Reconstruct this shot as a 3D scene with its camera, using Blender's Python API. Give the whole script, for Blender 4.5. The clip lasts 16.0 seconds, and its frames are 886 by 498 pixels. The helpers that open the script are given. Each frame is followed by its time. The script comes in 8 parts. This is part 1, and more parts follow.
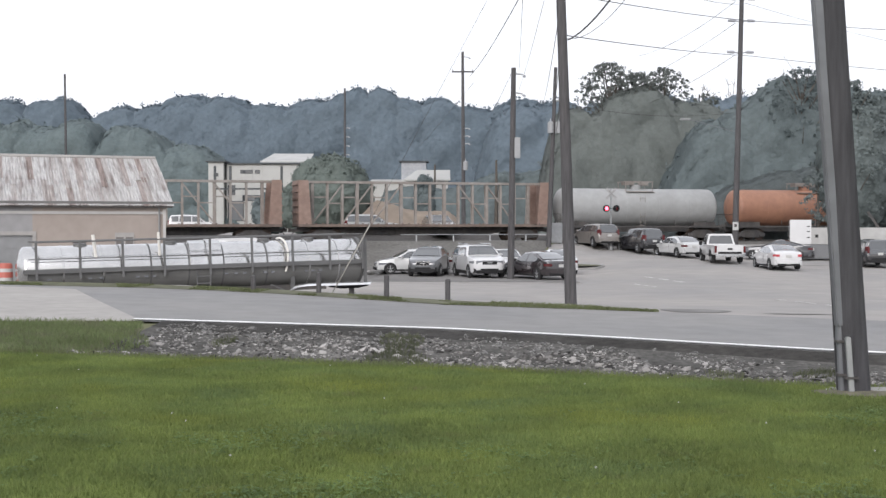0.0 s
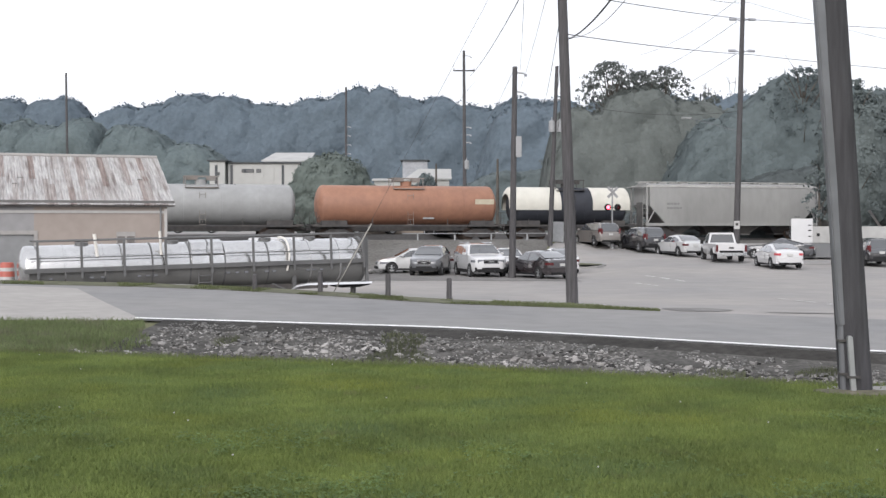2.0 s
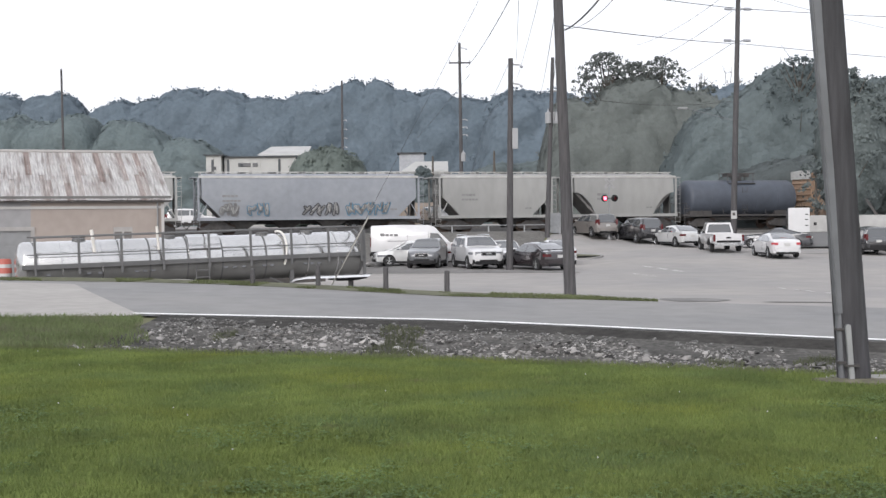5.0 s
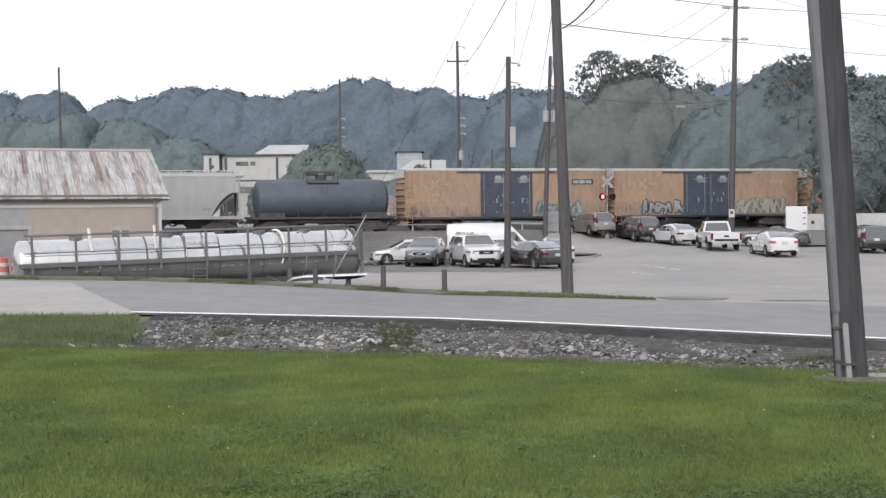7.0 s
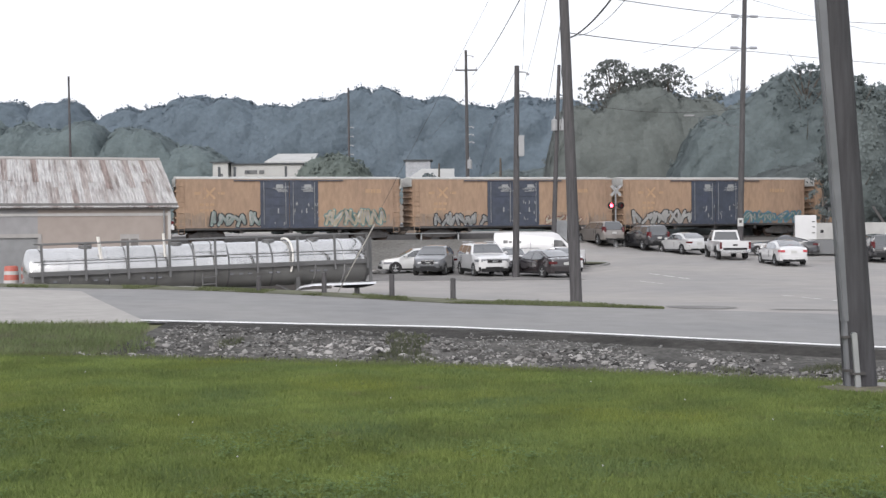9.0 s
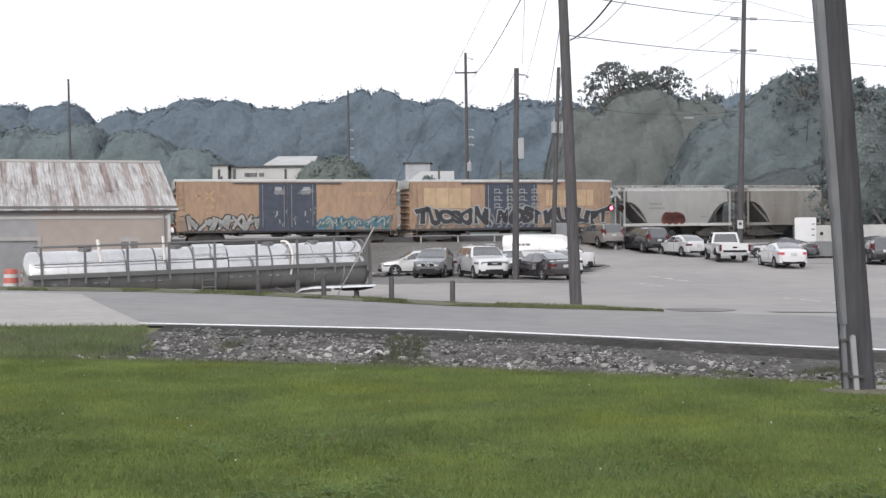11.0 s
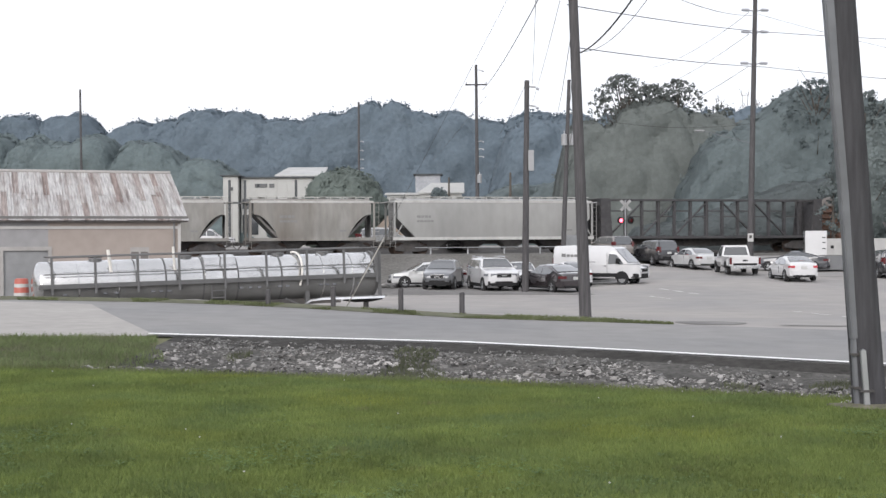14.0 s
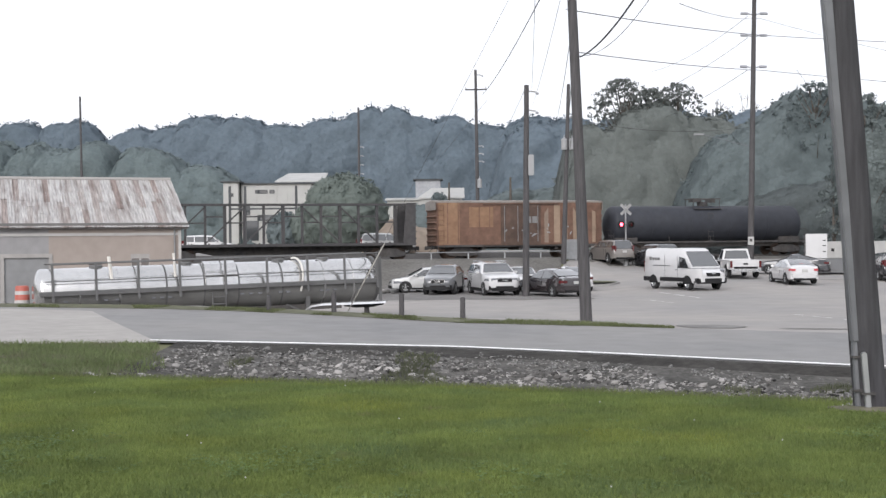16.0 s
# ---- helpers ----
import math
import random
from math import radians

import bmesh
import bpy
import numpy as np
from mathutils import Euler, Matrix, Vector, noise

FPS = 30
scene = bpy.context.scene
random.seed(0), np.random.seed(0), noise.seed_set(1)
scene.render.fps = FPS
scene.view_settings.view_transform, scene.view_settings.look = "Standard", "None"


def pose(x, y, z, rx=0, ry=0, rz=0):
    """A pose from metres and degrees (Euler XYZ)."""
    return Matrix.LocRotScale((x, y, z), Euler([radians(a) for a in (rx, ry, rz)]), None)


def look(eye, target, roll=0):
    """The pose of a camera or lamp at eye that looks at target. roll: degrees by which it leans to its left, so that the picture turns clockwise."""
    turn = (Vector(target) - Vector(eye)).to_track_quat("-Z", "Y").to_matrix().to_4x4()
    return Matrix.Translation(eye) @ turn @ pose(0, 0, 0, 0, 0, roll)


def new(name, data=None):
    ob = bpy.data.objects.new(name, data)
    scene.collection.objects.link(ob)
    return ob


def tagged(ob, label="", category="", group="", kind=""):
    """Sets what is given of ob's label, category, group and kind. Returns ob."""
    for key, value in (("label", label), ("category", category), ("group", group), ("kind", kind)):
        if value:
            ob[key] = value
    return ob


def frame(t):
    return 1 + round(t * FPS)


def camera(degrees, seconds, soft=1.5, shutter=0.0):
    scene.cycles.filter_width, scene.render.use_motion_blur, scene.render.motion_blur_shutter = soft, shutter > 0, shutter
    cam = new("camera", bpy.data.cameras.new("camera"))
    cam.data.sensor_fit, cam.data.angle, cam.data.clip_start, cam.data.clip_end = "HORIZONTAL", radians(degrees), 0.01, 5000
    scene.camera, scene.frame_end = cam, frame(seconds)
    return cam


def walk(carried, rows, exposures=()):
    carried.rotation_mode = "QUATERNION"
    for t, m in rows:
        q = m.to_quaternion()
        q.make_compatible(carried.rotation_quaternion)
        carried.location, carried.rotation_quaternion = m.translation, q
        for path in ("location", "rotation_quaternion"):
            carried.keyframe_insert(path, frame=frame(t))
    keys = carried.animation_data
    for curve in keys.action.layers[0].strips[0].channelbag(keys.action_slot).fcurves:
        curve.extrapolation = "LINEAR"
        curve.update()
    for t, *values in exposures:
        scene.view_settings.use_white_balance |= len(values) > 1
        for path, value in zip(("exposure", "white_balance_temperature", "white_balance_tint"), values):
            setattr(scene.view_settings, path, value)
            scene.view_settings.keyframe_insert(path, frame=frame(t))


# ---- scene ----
# camera: hand-held on a lawn, eye 1.6 m above the grass
cam = camera(39.1, 16.0, soft=1.45)
HELD = [
    (0.0, -0.006, 0.001, 1.594, 0.000, -1.061, -0.000),
    (0.5, -0.006, 0.007, 1.594, -0.005, -1.034, 0.020),
    (1.0, -0.006, 0.016, 1.591, 0.148, -0.916, 0.044),
    (1.5, -0.004, 0.004, 1.599, -0.007, -1.061, -0.214),
    (2.0, -0.012, -0.001, 1.598, 0.056, -1.111, -0.029),
    (2.5, -0.004, 0.009, 1.592, 0.061, -1.366, -0.252),
    (3.0, -0.006, 0.003, 1.593, 0.374, -1.432, -0.441),
    (3.5, -0.014, -0.008, 1.597, -0.029, -1.643, -0.569),
    (4.0, -0.016, -0.005, 1.598, 0.088, -1.586, -0.649),
    (6.5, -0.012, 0.008, 1.598, -0.341, -1.384, -0.394),
    (7.0, -0.002, 0.026, 1.595, -0.157, -1.522, -0.571),
    (7.5, -0.001, 0.023, 1.595, 0.031, -1.315, -0.481),
    (8.0, -0.012, 0.003, 1.596, 0.017, -1.099, -0.397),
    (8.5, -0.006, 0.008, 1.596, 0.244, -1.010, -0.461),
    (9.0, -0.006, -0.001, 1.600, 0.227, -1.124, -0.527),
    (11.5, 0.014, -0.010, 1.608, 0.225, -0.915, -0.569),
    (12.0, 0.019, -0.011, 1.609, 0.287, -0.829, -0.495),
    (12.5, 0.009, -0.011, 1.605, 0.384, -0.830, -0.529),
    (13.0, 0.011, -0.008, 1.607, 0.328, -0.851, -0.287),
    (13.5, 0.017, -0.002, 1.608, 0.172, -0.577, -0.167),
    (14.0, 0.009, -0.005, 1.612, 0.665, -0.477, -0.305),
    (14.5, 0.009, -0.012, 1.605, 0.710, -0.454, -0.272),
    (15.0, 0.009, -0.000, 1.600, 0.400, -0.547, -0.387),
    (15.5, 0.005, -0.013, 1.609, 0.607, -0.429, -0.533),
    (16.0, 0.010, -0.012, 1.611, 0.686, -0.246, -0.611),
]


def held(x, y, z, yaw, pitch, roll):
    return pose(x, y, z, 0, 0, yaw) @ pose(0, 0, 0, 90 + pitch) @ pose(0, 0, 0, 0, 0, roll)


walk(cam, [(t, held(*r)) for t, *r in HELD], [(0.0, 0.5, 6300, 12.5), (16.0, 0.5, 6300, 12.5)])

# world: bright hazy overcast
world = bpy.data.worlds.new("overcast")
scene.world = world
world.use_nodes = True
wt = world.node_tree
sky = wt.nodes.new("ShaderNodeTexSky")
sky.sky_type, sky.sun_disc = "NISHITA", False
sky.sun_elevation, sky.sun_rotation = radians(27.5), radians(198)
sky.dust_density, sky.air_density, sky.ozone_density = 6.0, 1.0, 1.0
veil = wt.nodes.new("ShaderNodeMixRGB")
veil.inputs[0].default_value = 0.86
veil.inputs[2].default_value = (9.0, 9.1, 9.3, 1)
wt.links.new(sky.outputs[0], veil.inputs[1])
wt.links.new(veil.outputs[0], wt.nodes["Background"].inputs[0])
wt.nodes["Background"].inputs[1].default_value = 0.1

sun = new("sun", bpy.data.lights.new("sun", "SUN"))
sun.data.energy, sun.data.angle, sun.data.color = 1.9, radians(40), (1.0, 0.98, 0.95)
sun.matrix_world = look((-20, -62, 34), (0, 0, 0))


# ---- materials ----
def mat(name, color, rough=0.6, metal=0.0, var=0.12, scale=3.0, bump=0.0, fine=40.0, spec=0.5, coat=0.0, color2=None, mix_scale=0.6, sharp=0.5, stretch=None):
    """A surface: base colour varied by broad stains and fine grain, with a fine relief."""
    m = bpy.data.materials.new(name)
    m.use_nodes = True
    n, l = m.node_tree.nodes, m.node_tree.links
    b = n["Principled BSDF"]
    b.inputs["Roughness"].default_value = rough
    b.inputs["Metallic"].default_value = metal
    b.inputs["Specular IOR Level"].default_value = spec
    b.inputs["Coat Weight"].default_value, b.inputs["Coat Roughness"].default_value = coat, 0.04
    tc = n.new("ShaderNodeTexCoord")
    src = tc.outputs["Object"]
    if stretch:
        mp = n.new("ShaderNodeMapping")
        mp.inputs["Scale"].default_value = stretch
        l.new(src, mp.inputs[0])
        src = mp.outputs[0]
    big = n.new("ShaderNodeTexNoise")
    big.inputs["Scale"].default_value, big.inputs["Detail"].default_value = mix_scale, 5
    small = n.new("ShaderNodeTexNoise")
    small.inputs["Scale"].default_value, small.inputs["Detail"].default_value = scale, 6
    l.new(src, big.inputs[0]), l.new(src, small.inputs[0])
    c2 = color2 or tuple(max(0.0, c * (1 - 2.2 * var)) for c in color)
    ramp = n.new("ShaderNodeValToRGB")
    ramp.color_ramp.elements[0].position, ramp.color_ramp.elements[1].position = 0.5 - sharp / 2, 0.5 + sharp / 2
    ramp.color_ramp.elements[0].color, ramp.color_ramp.elements[1].color = (*c2, 1), (*color, 1)
    l.new(big.outputs[0], ramp.inputs[0])
    hsv = n.new("ShaderNodeHueSaturation")
    mr = n.new("ShaderNodeMapRange")
    mr.inputs[1].default_value, mr.inputs[2].default_value = 0.3, 0.7
    mr.inputs[3].default_value, mr.inputs[4].default_value = 1 - var, 1 + var
    l.new(small.outputs[0], mr.inputs[0])
    l.new(mr.outputs[0], hsv.inputs["Value"]), l.new(ramp.outputs[0], hsv.inputs["Color"])
    l.new(hsv.outputs[0], b.inputs["Base Color"])
    if bump:
        tiny = n.new("ShaderNodeTexNoise")
        tiny.inputs["Scale"].default_value, tiny.inputs["Detail"].default_value = fine, 4
        l.new(src, tiny.inputs[0])
        bp = n.new("ShaderNodeBump")
        bp.inputs["Strength"].default_value, bp.inputs["Distance"].default_value = bump, 0.02
        l.new(tiny.outputs[0], bp.inputs["Height"]), l.new(bp.outputs[0], b.inputs["Normal"])
    return m


def glow(name, color, strength):
    m = bpy.data.materials.new(name)
    m.use_nodes = True
    b = m.node_tree.nodes["Principled BSDF"]
    b.inputs["Base Color"].default_value = (*color, 1)
    b.inputs["Emission Color"].default_value = (*color, 1)
    b.inputs["Emission Strength"].default_value = strength
    return m


LAWN = mat("lawn_soil", (0.135, 0.176, 0.0405), 0.95, var=0.2, scale=2.5, bump=0.6, fine=60, spec=0.1, color2=(0.108, 0.135, 0.0405), mix_scale=0.45)
WEED = mat("rough_grass", (0.116, 0.119, 0.08), 0.85, var=0.25, scale=2.5, spec=0.15, color2=(0.086, 0.088, 0.06), mix_scale=0.8)
SOIL = mat("field_ground", (0.10, 0.12, 0.05), 0.95, var=0.25, scale=0.4, bump=0.4, spec=0.1, color2=(0.13, 0.12, 0.085), mix_scale=0.06)
ASPHALT = mat("grey_asphalt", (0.23, 0.226, 0.22), 0.9, var=0.08, scale=1.2, bump=0.25, fine=45, spec=0.2, color2=(0.185, 0.185, 0.187), mix_scale=0.16)
LOT = mat("worn_lot_asphalt", (0.305, 0.286, 0.268), 0.9, var=0.07, scale=0.8, bump=0.25, fine=40, spec=0.2, color2=(0.225, 0.222, 0.22), mix_scale=0.12)
CONCRETE = mat("pale_concrete", (0.289, 0.281, 0.273), 0.9, var=0.06, scale=2, bump=0.2, spec=0.2, color2=(0.234, 0.231, 0.222), mix_scale=0.3)
APRON = mat("pale_worn_concrete", (0.325, 0.313, 0.296), 0.9, var=0.08, scale=2, bump=0.2, spec=0.2, color2=(0.275, 0.264, 0.25), mix_scale=0.3)
# Soil colour darkened further to hold the shadow below the road edge
DIRT = mat("shade_darkened_soil", (0.052, 0.050, 0.047), 0.95, var=0.3, scale=5, bump=0.8, fine=20, spec=0.1, color2=(0.032, 0.031, 0.029), mix_scale=0.7)
BANKSOIL = mat("gritty_bank_soil", (0.105, 0.102, 0.096), 0.95, var=0.35, scale=9, bump=0.9, fine=22, spec=0.1, color2=(0.045, 0.044, 0.041), mix_scale=1.1)
BALLAST = mat("grey_gravel", (0.155, 0.15, 0.143), 0.95, var=0.25, scale=6, bump=0.8, fine=14, spec=0.15, color2=(0.0864, 0.0828, 0.0756), mix_scale=0.25)
# Ballast grey darkened in colour for the shade beneath the train
TRACKBED = mat("shaded_track_ballast", (0.085, 0.081, 0.078), 0.95, var=0.25, scale=6, bump=0.8, fine=14, spec=0.15, color2=(0.06, 0.057, 0.055), mix_scale=0.25)
STONE = mat("pale_riprap_stone", (0.169, 0.167, 0.162), 0.85, var=0.35, scale=3, bump=0.5, fine=18, spec=0.2, color2=(0.065, 0.0638, 0.0619), mix_scale=2.5, sharp=0.25)
LINE = mat("white_road_paint", (0.78, 0.78, 0.77), 0.8, var=0.12, scale=6, color2=(0.62, 0.62, 0.61), mix_scale=1.5)
STRIP = mat("dark_parking_tarmac", (0.19, 0.182, 0.176), 0.9, var=0.1, scale=1.5, bump=0.25, fine=40, spec=0.2, color2=(0.115, 0.112, 0.108), mix_scale=0.3)
WORNLINE = mat("worn_road_paint", (0.55, 0.545, 0.535), 0.85, var=0.2, scale=4, color2=(0.38, 0.375, 0.365), mix_scale=2.0)
PATCH = mat("dark_asphalt_patch", (0.19, 0.185, 0.18), 0.9, var=0.12, scale=3, bump=0.3, spec=0.2)
WOOD = mat("weathered_pole_wood", (0.088, 0.085, 0.087), 0.9, var=0.22, scale=5, bump=0.6, fine=30, spec=0.15, color2=(0.062, 0.060, 0.062), mix_scale=1.2, stretch=(4, 4, 0.35))
POLE_DARK = mat("dark_creosoted_wood", (0.062, 0.061, 0.066), 0.9, var=0.2, scale=5, bump=0.6, fine=30, spec=0.15, color2=(0.046, 0.045, 0.049), mix_scale=1.2, stretch=(4, 4, 0.35))
STEEL = mat("galvanised_steel", (0.302, 0.31, 0.317), 0.5, 0.6, var=0.1, scale=4)
WIRE = mat("black_cable", (0.03, 0.03, 0.032), 0.6)
# Black raised a little, putting veiling glare into the base colour
DARK = mat("black_underframe", (0.04, 0.04, 0.043), 0.8, var=0.3, scale=3, color2=(0.065, 0.058, 0.052), mix_scale=0.8)
RUBBER = mat("tyre_rubber", (0.025, 0.025, 0.026), 0.85)
GLASS = mat("dark_car_glass", (0.046, 0.05, 0.054), 0.05, spec=1.0, var=0.02, coat=1.0)
CHROME = mat("bright_metal", (0.62, 0.63, 0.64), 0.22, 1.0, var=0.03)
RIM = mat("alloy_rim", (0.42, 0.43, 0.44), 0.35, 0.7, var=0.05)
LAMP_RED = mat("red_lens", (0.085, 0.012, 0.014), 0.2, var=0.05)
BRAKE = glow("lit_red_lens", (0.34, 0.04, 0.05), 0.1)
SIGNAL = glow("lit_crossing_light", (1.0, 0.06, 0.09), 9.0)
LENS = mat("clear_lamp_lens", (0.17, 0.175, 0.19), 0.1, spec=0.8, var=0.03)
BLACKP = mat("black_plastic", (0.016, 0.016, 0.017), 0.65, spec=0.2)
SIGN_WHITE = mat("white_sign_sheet", (0.41, 0.41, 0.40), 0.6, var=0.05)


# ---- mesh helpers ----
class Form:
    """Collects vertices and faces of one mesh."""

    def __init__(self):
        self.v, self.f = [], []

    def add(self, verts, faces):
        o = len(self.v)
        self.v += [tuple(p) for p in verts]
        self.f += [tuple(i + o for i in q) for q in faces]
        return self

    def box(self, cx, cy, cz, sx, sy, sz, m=None, taper=1.0):
        a, b, c = sx / 2, sy / 2, sz / 2
        vs = [Vector((x * (taper if z > 0 else 1), y * (taper if z > 0 else 1), z)) for z in (-c, c) for y in (-b, b) for x in (-a, a)]
        vs = [(m @ p if m else p) + Vector((cx, cy, cz)) for p in vs]
        return self.add(vs, [(0, 2, 3, 1), (4, 5, 7, 6), (0, 1, 5, 4), (2, 6, 7, 3), (0, 4, 6, 2), (1, 3, 7, 5)])

    def rod(self, p, q, r0, r1=None, n=8, caps=True):
        """A round bar from p to q."""
        p, q = Vector(p), Vector(q)
        r1 = r0 if r1 is None else r1
        t = (q - p).to_track_quat("Z", "Y").to_matrix()
        ring = [(math.cos(2 * math.pi * i / n), math.sin(2 * math.pi * i / n)) for i in range(n)]
        vs = [p + t @ Vector((r0 * c, r0 * s, 0)) for c, s in ring] + [q + t @ Vector((r1 * c, r1 * s, 0)) for c, s in ring]
        fs = [(i, (i + 1) % n, n + (i + 1) % n, n + i) for i in range(n)]
        if caps:
            fs += [tuple(reversed(range(n))), tuple(range(n, 2 * n))]
        return self.add(vs, fs)

    def beam(self, p, q, w, h):
        """A square bar from p to q, w wide and h deep."""
        p, q = Vector(p), Vector(q)
        t = (q - p).to_track_quat("Z", "Y").to_matrix()
        d = [(-w / 2, -h / 2), (w / 2, -h / 2), (w / 2, h / 2), (-w / 2, h / 2)]
        vs = [p + t @ Vector((a, b, 0)) for a, b in d] + [q + t @ Vector((a, b, 0)) for a, b in d]
        return self.add(vs, [(0, 1, 5, 4), (1, 2, 6, 5), (2, 3, 7, 6), (3, 0, 4, 7), (3, 2, 1, 0), (4, 5, 6, 7)])

    def loft(self, rings, closed=True, caps=True):
        """Skin through rings of equal point count."""
        n, k = len(rings[0]), len(rings)
        fs = []
        for j in range(k - 1):
            for i in range(n if closed else n - 1):
                fs.append((j * n + i, j * n + (i + 1) % n, (j + 1) * n + (i + 1) % n, (j + 1) * n + i))
        if caps:
            fs += [tuple(reversed(range(n))), tuple(range((k - 1) * n, k * n))]
        return self.add([p for r in rings for p in r], fs)

    def lathe(self, prof, axis="x", n=24):
        """Turns a profile of (along, radius) round an axis through the origin."""
        rings = []
        for a, r in prof:
            ring = []
            for i in range(n):
                c, s = r * math.cos(2 * math.pi * i / n), r * math.sin(2 * math.pi * i / n)
                ring.append((a, c, s) if axis == "x" else (s, a, c) if axis == "y" else (c, s, a))
            rings.append(ring)
        return self.loft(rings, caps=prof[0][1] < 0.05 and prof[-1][1] < 0.05)

    def prism(self, poly, y0, y1):
        """A side profile of (x, z) pushed from y0 to y1."""
        return self.loft([[(x, y0, z) for x, z in poly], [(x, y1, z) for x, z in poly]])

    def moved(self, m):
        self.v = [tuple(m @ Vector(p)) for p in self.v]
        return self


def mesh(name, form, material, smooth=None, bevel=0.0):
    me = bpy.data.meshes.new(name)
    me.from_pydata(form.v, [], form.f)
    bm = bmesh.new()
    bm.from_mesh(me)
    if bevel:
        bmesh.ops.bevel(bm, geom=[e for e in bm.edges if e.calc_face_angle(0) > 0.5], offset=bevel, segments=2, affect="EDGES")
    bmesh.ops.recalc_face_normals(bm, faces=bm.faces)
    bm.to_mesh(me)
    bm.free()
    me.materials.append(material)
    if smooth is not None:
        me.polygons.foreach_set("use_smooth", [True] * len(me.polygons))
        me.set_sharp_from_angle(angle=radians(smooth))
    return me


def part(name, form, material, parent=None, label="", smooth=None, bevel=0.0, at=None):
    ob = new(name, form if isinstance(form, bpy.types.Mesh) else mesh(name, form, material, smooth, bevel))
    if parent:
        ob.parent = parent
    if at:
        ob.matrix_basis = at
    return tagged(ob, label)


def thing(name, label, category, m=None, group="", kind=""):
    ob = new(name)
    ob.empty_display_size = 0.3
    if m:
        ob.matrix_basis = m
    return tagged(ob, label, category, group, kind)


def lerp(table, x):
    """Straight-line interpolation in rows of (x, value)."""
    if x <= table[0][0]:
        return table[0][1]
    for (a, u), (b, v) in zip(table, table[1:]):
        if x <= b:
            return u + (v - u) * (x - a) / (b - a)
    return table[-1][1]


# ---- the ground ----
K, D = 0.29, 95.0                      # the track: y = D + K x
TURN = math.degrees(math.atan(K))
COS = math.cos(math.atan(K))
RAIL = 0.42                            # top of rail
LAWN_END = [(-40, 23.6), (-12, 17.9), (-5.75, 15.9), (0, 14.1), (3.9, 12.4), (10, 9.8), (40, -2.7)]
NEAR_Y = [(-60, 27), (-20, 29.0), (-7.3, 29.2), (0, 28.7), (3.5, 27.0), (7.55, 24.75), (16, 20.4), (40, 8.4)]
NEAR_Z = [(-20, -0.5), (-7.3, -0.65), (0, -0.83), (7.55, -0.93), (16, -1.0), (40, -1.2)]
FAR_Y = [(-60, 42), (-14.9, 42), (-9.3, 42.4), (-5.2, 40.2), (0, 37.3), (5.36, 36.3), (12, 33), (40, 20)]
FAR_Z = [(-30, -0.3), (-14.9, -0.4), (-9.3, -0.55), (-5.2, -0.62), (0, -0.78), (5.36, -0.9), (12, -0.95), (40, -1.2)]
BANK = [(-60, 0.8), (-11, 0.85), (-7, 0.75), (-4, 0.16), (3, 0.16), (4.6, 0.55), (6, 0.42), (7.5, 0.0), (12, -1.1), (20, -1.26)]
APPROACH = [(-60, 0.8), (-11, 0.8), (-7, 0.6), (-3, 0.36), (3, 0.36), (6.3, -0.15), (8.8, -0.42), (12.8, -0.63), (20, -0.82), (26.6, -1.04), (34, -1.2)]


def off_track(x, y):
    return (D + K * x - y) * COS


def height(x, y):
    """The height of the ground."""
    n = off_track(x, y)
    s = min(1, max(0, (x - 7) / lerp([(0, 2), (8, 4), (20, 10)], n)))
    far = lerp(BANK, n) * (1 - s) + lerp(APPROACH, n) * s
    if x < -6 and n > 3:
        far -= 0.4 * min(1, (-6 - x) / 4) * min(1, max(0, (n - 12) / 10))
    far -= 0.28 * min(1, max(0, (-3 - x) / 3)) * min(1, max(0, (n - 8) / 6)) * min(1, max(0, (30 - n) / 6))
    ye, yn, yf = lerp(LAWN_END, x), lerp(NEAR_Y, x), lerp(FAR_Y, x)
    zn, zf = lerp(NEAR_Z, x), lerp(FAR_Z, x)
    dry = min(1, max(0, (-5.2 - x) / 1.6))          # the ditch ends at the drive
    low = -1.55 * (1 - dry) + (zn - 0.05) * dry
    rim = zn - lerp([(-6, 0.05), (0, 0.08), (7.5, 0.17)], x) * (1 - dry) - 0.02
    mound = min(1, max(0, (6.0 - x) / 3))
    rows = [(ye - 0.5, 0.0), (ye + 0.6, -0.07), (ye + 0.45 * (yn - ye), low), (yn - 0.75, rim), (yn, zn), (yf, zf),
            (yf + 1.4, zf + 0.07 * mound), (max(yf + 7, 47), far * 0.97)]
    if y > rows[-1][0]:
        return far
    return lerp(rows, y)


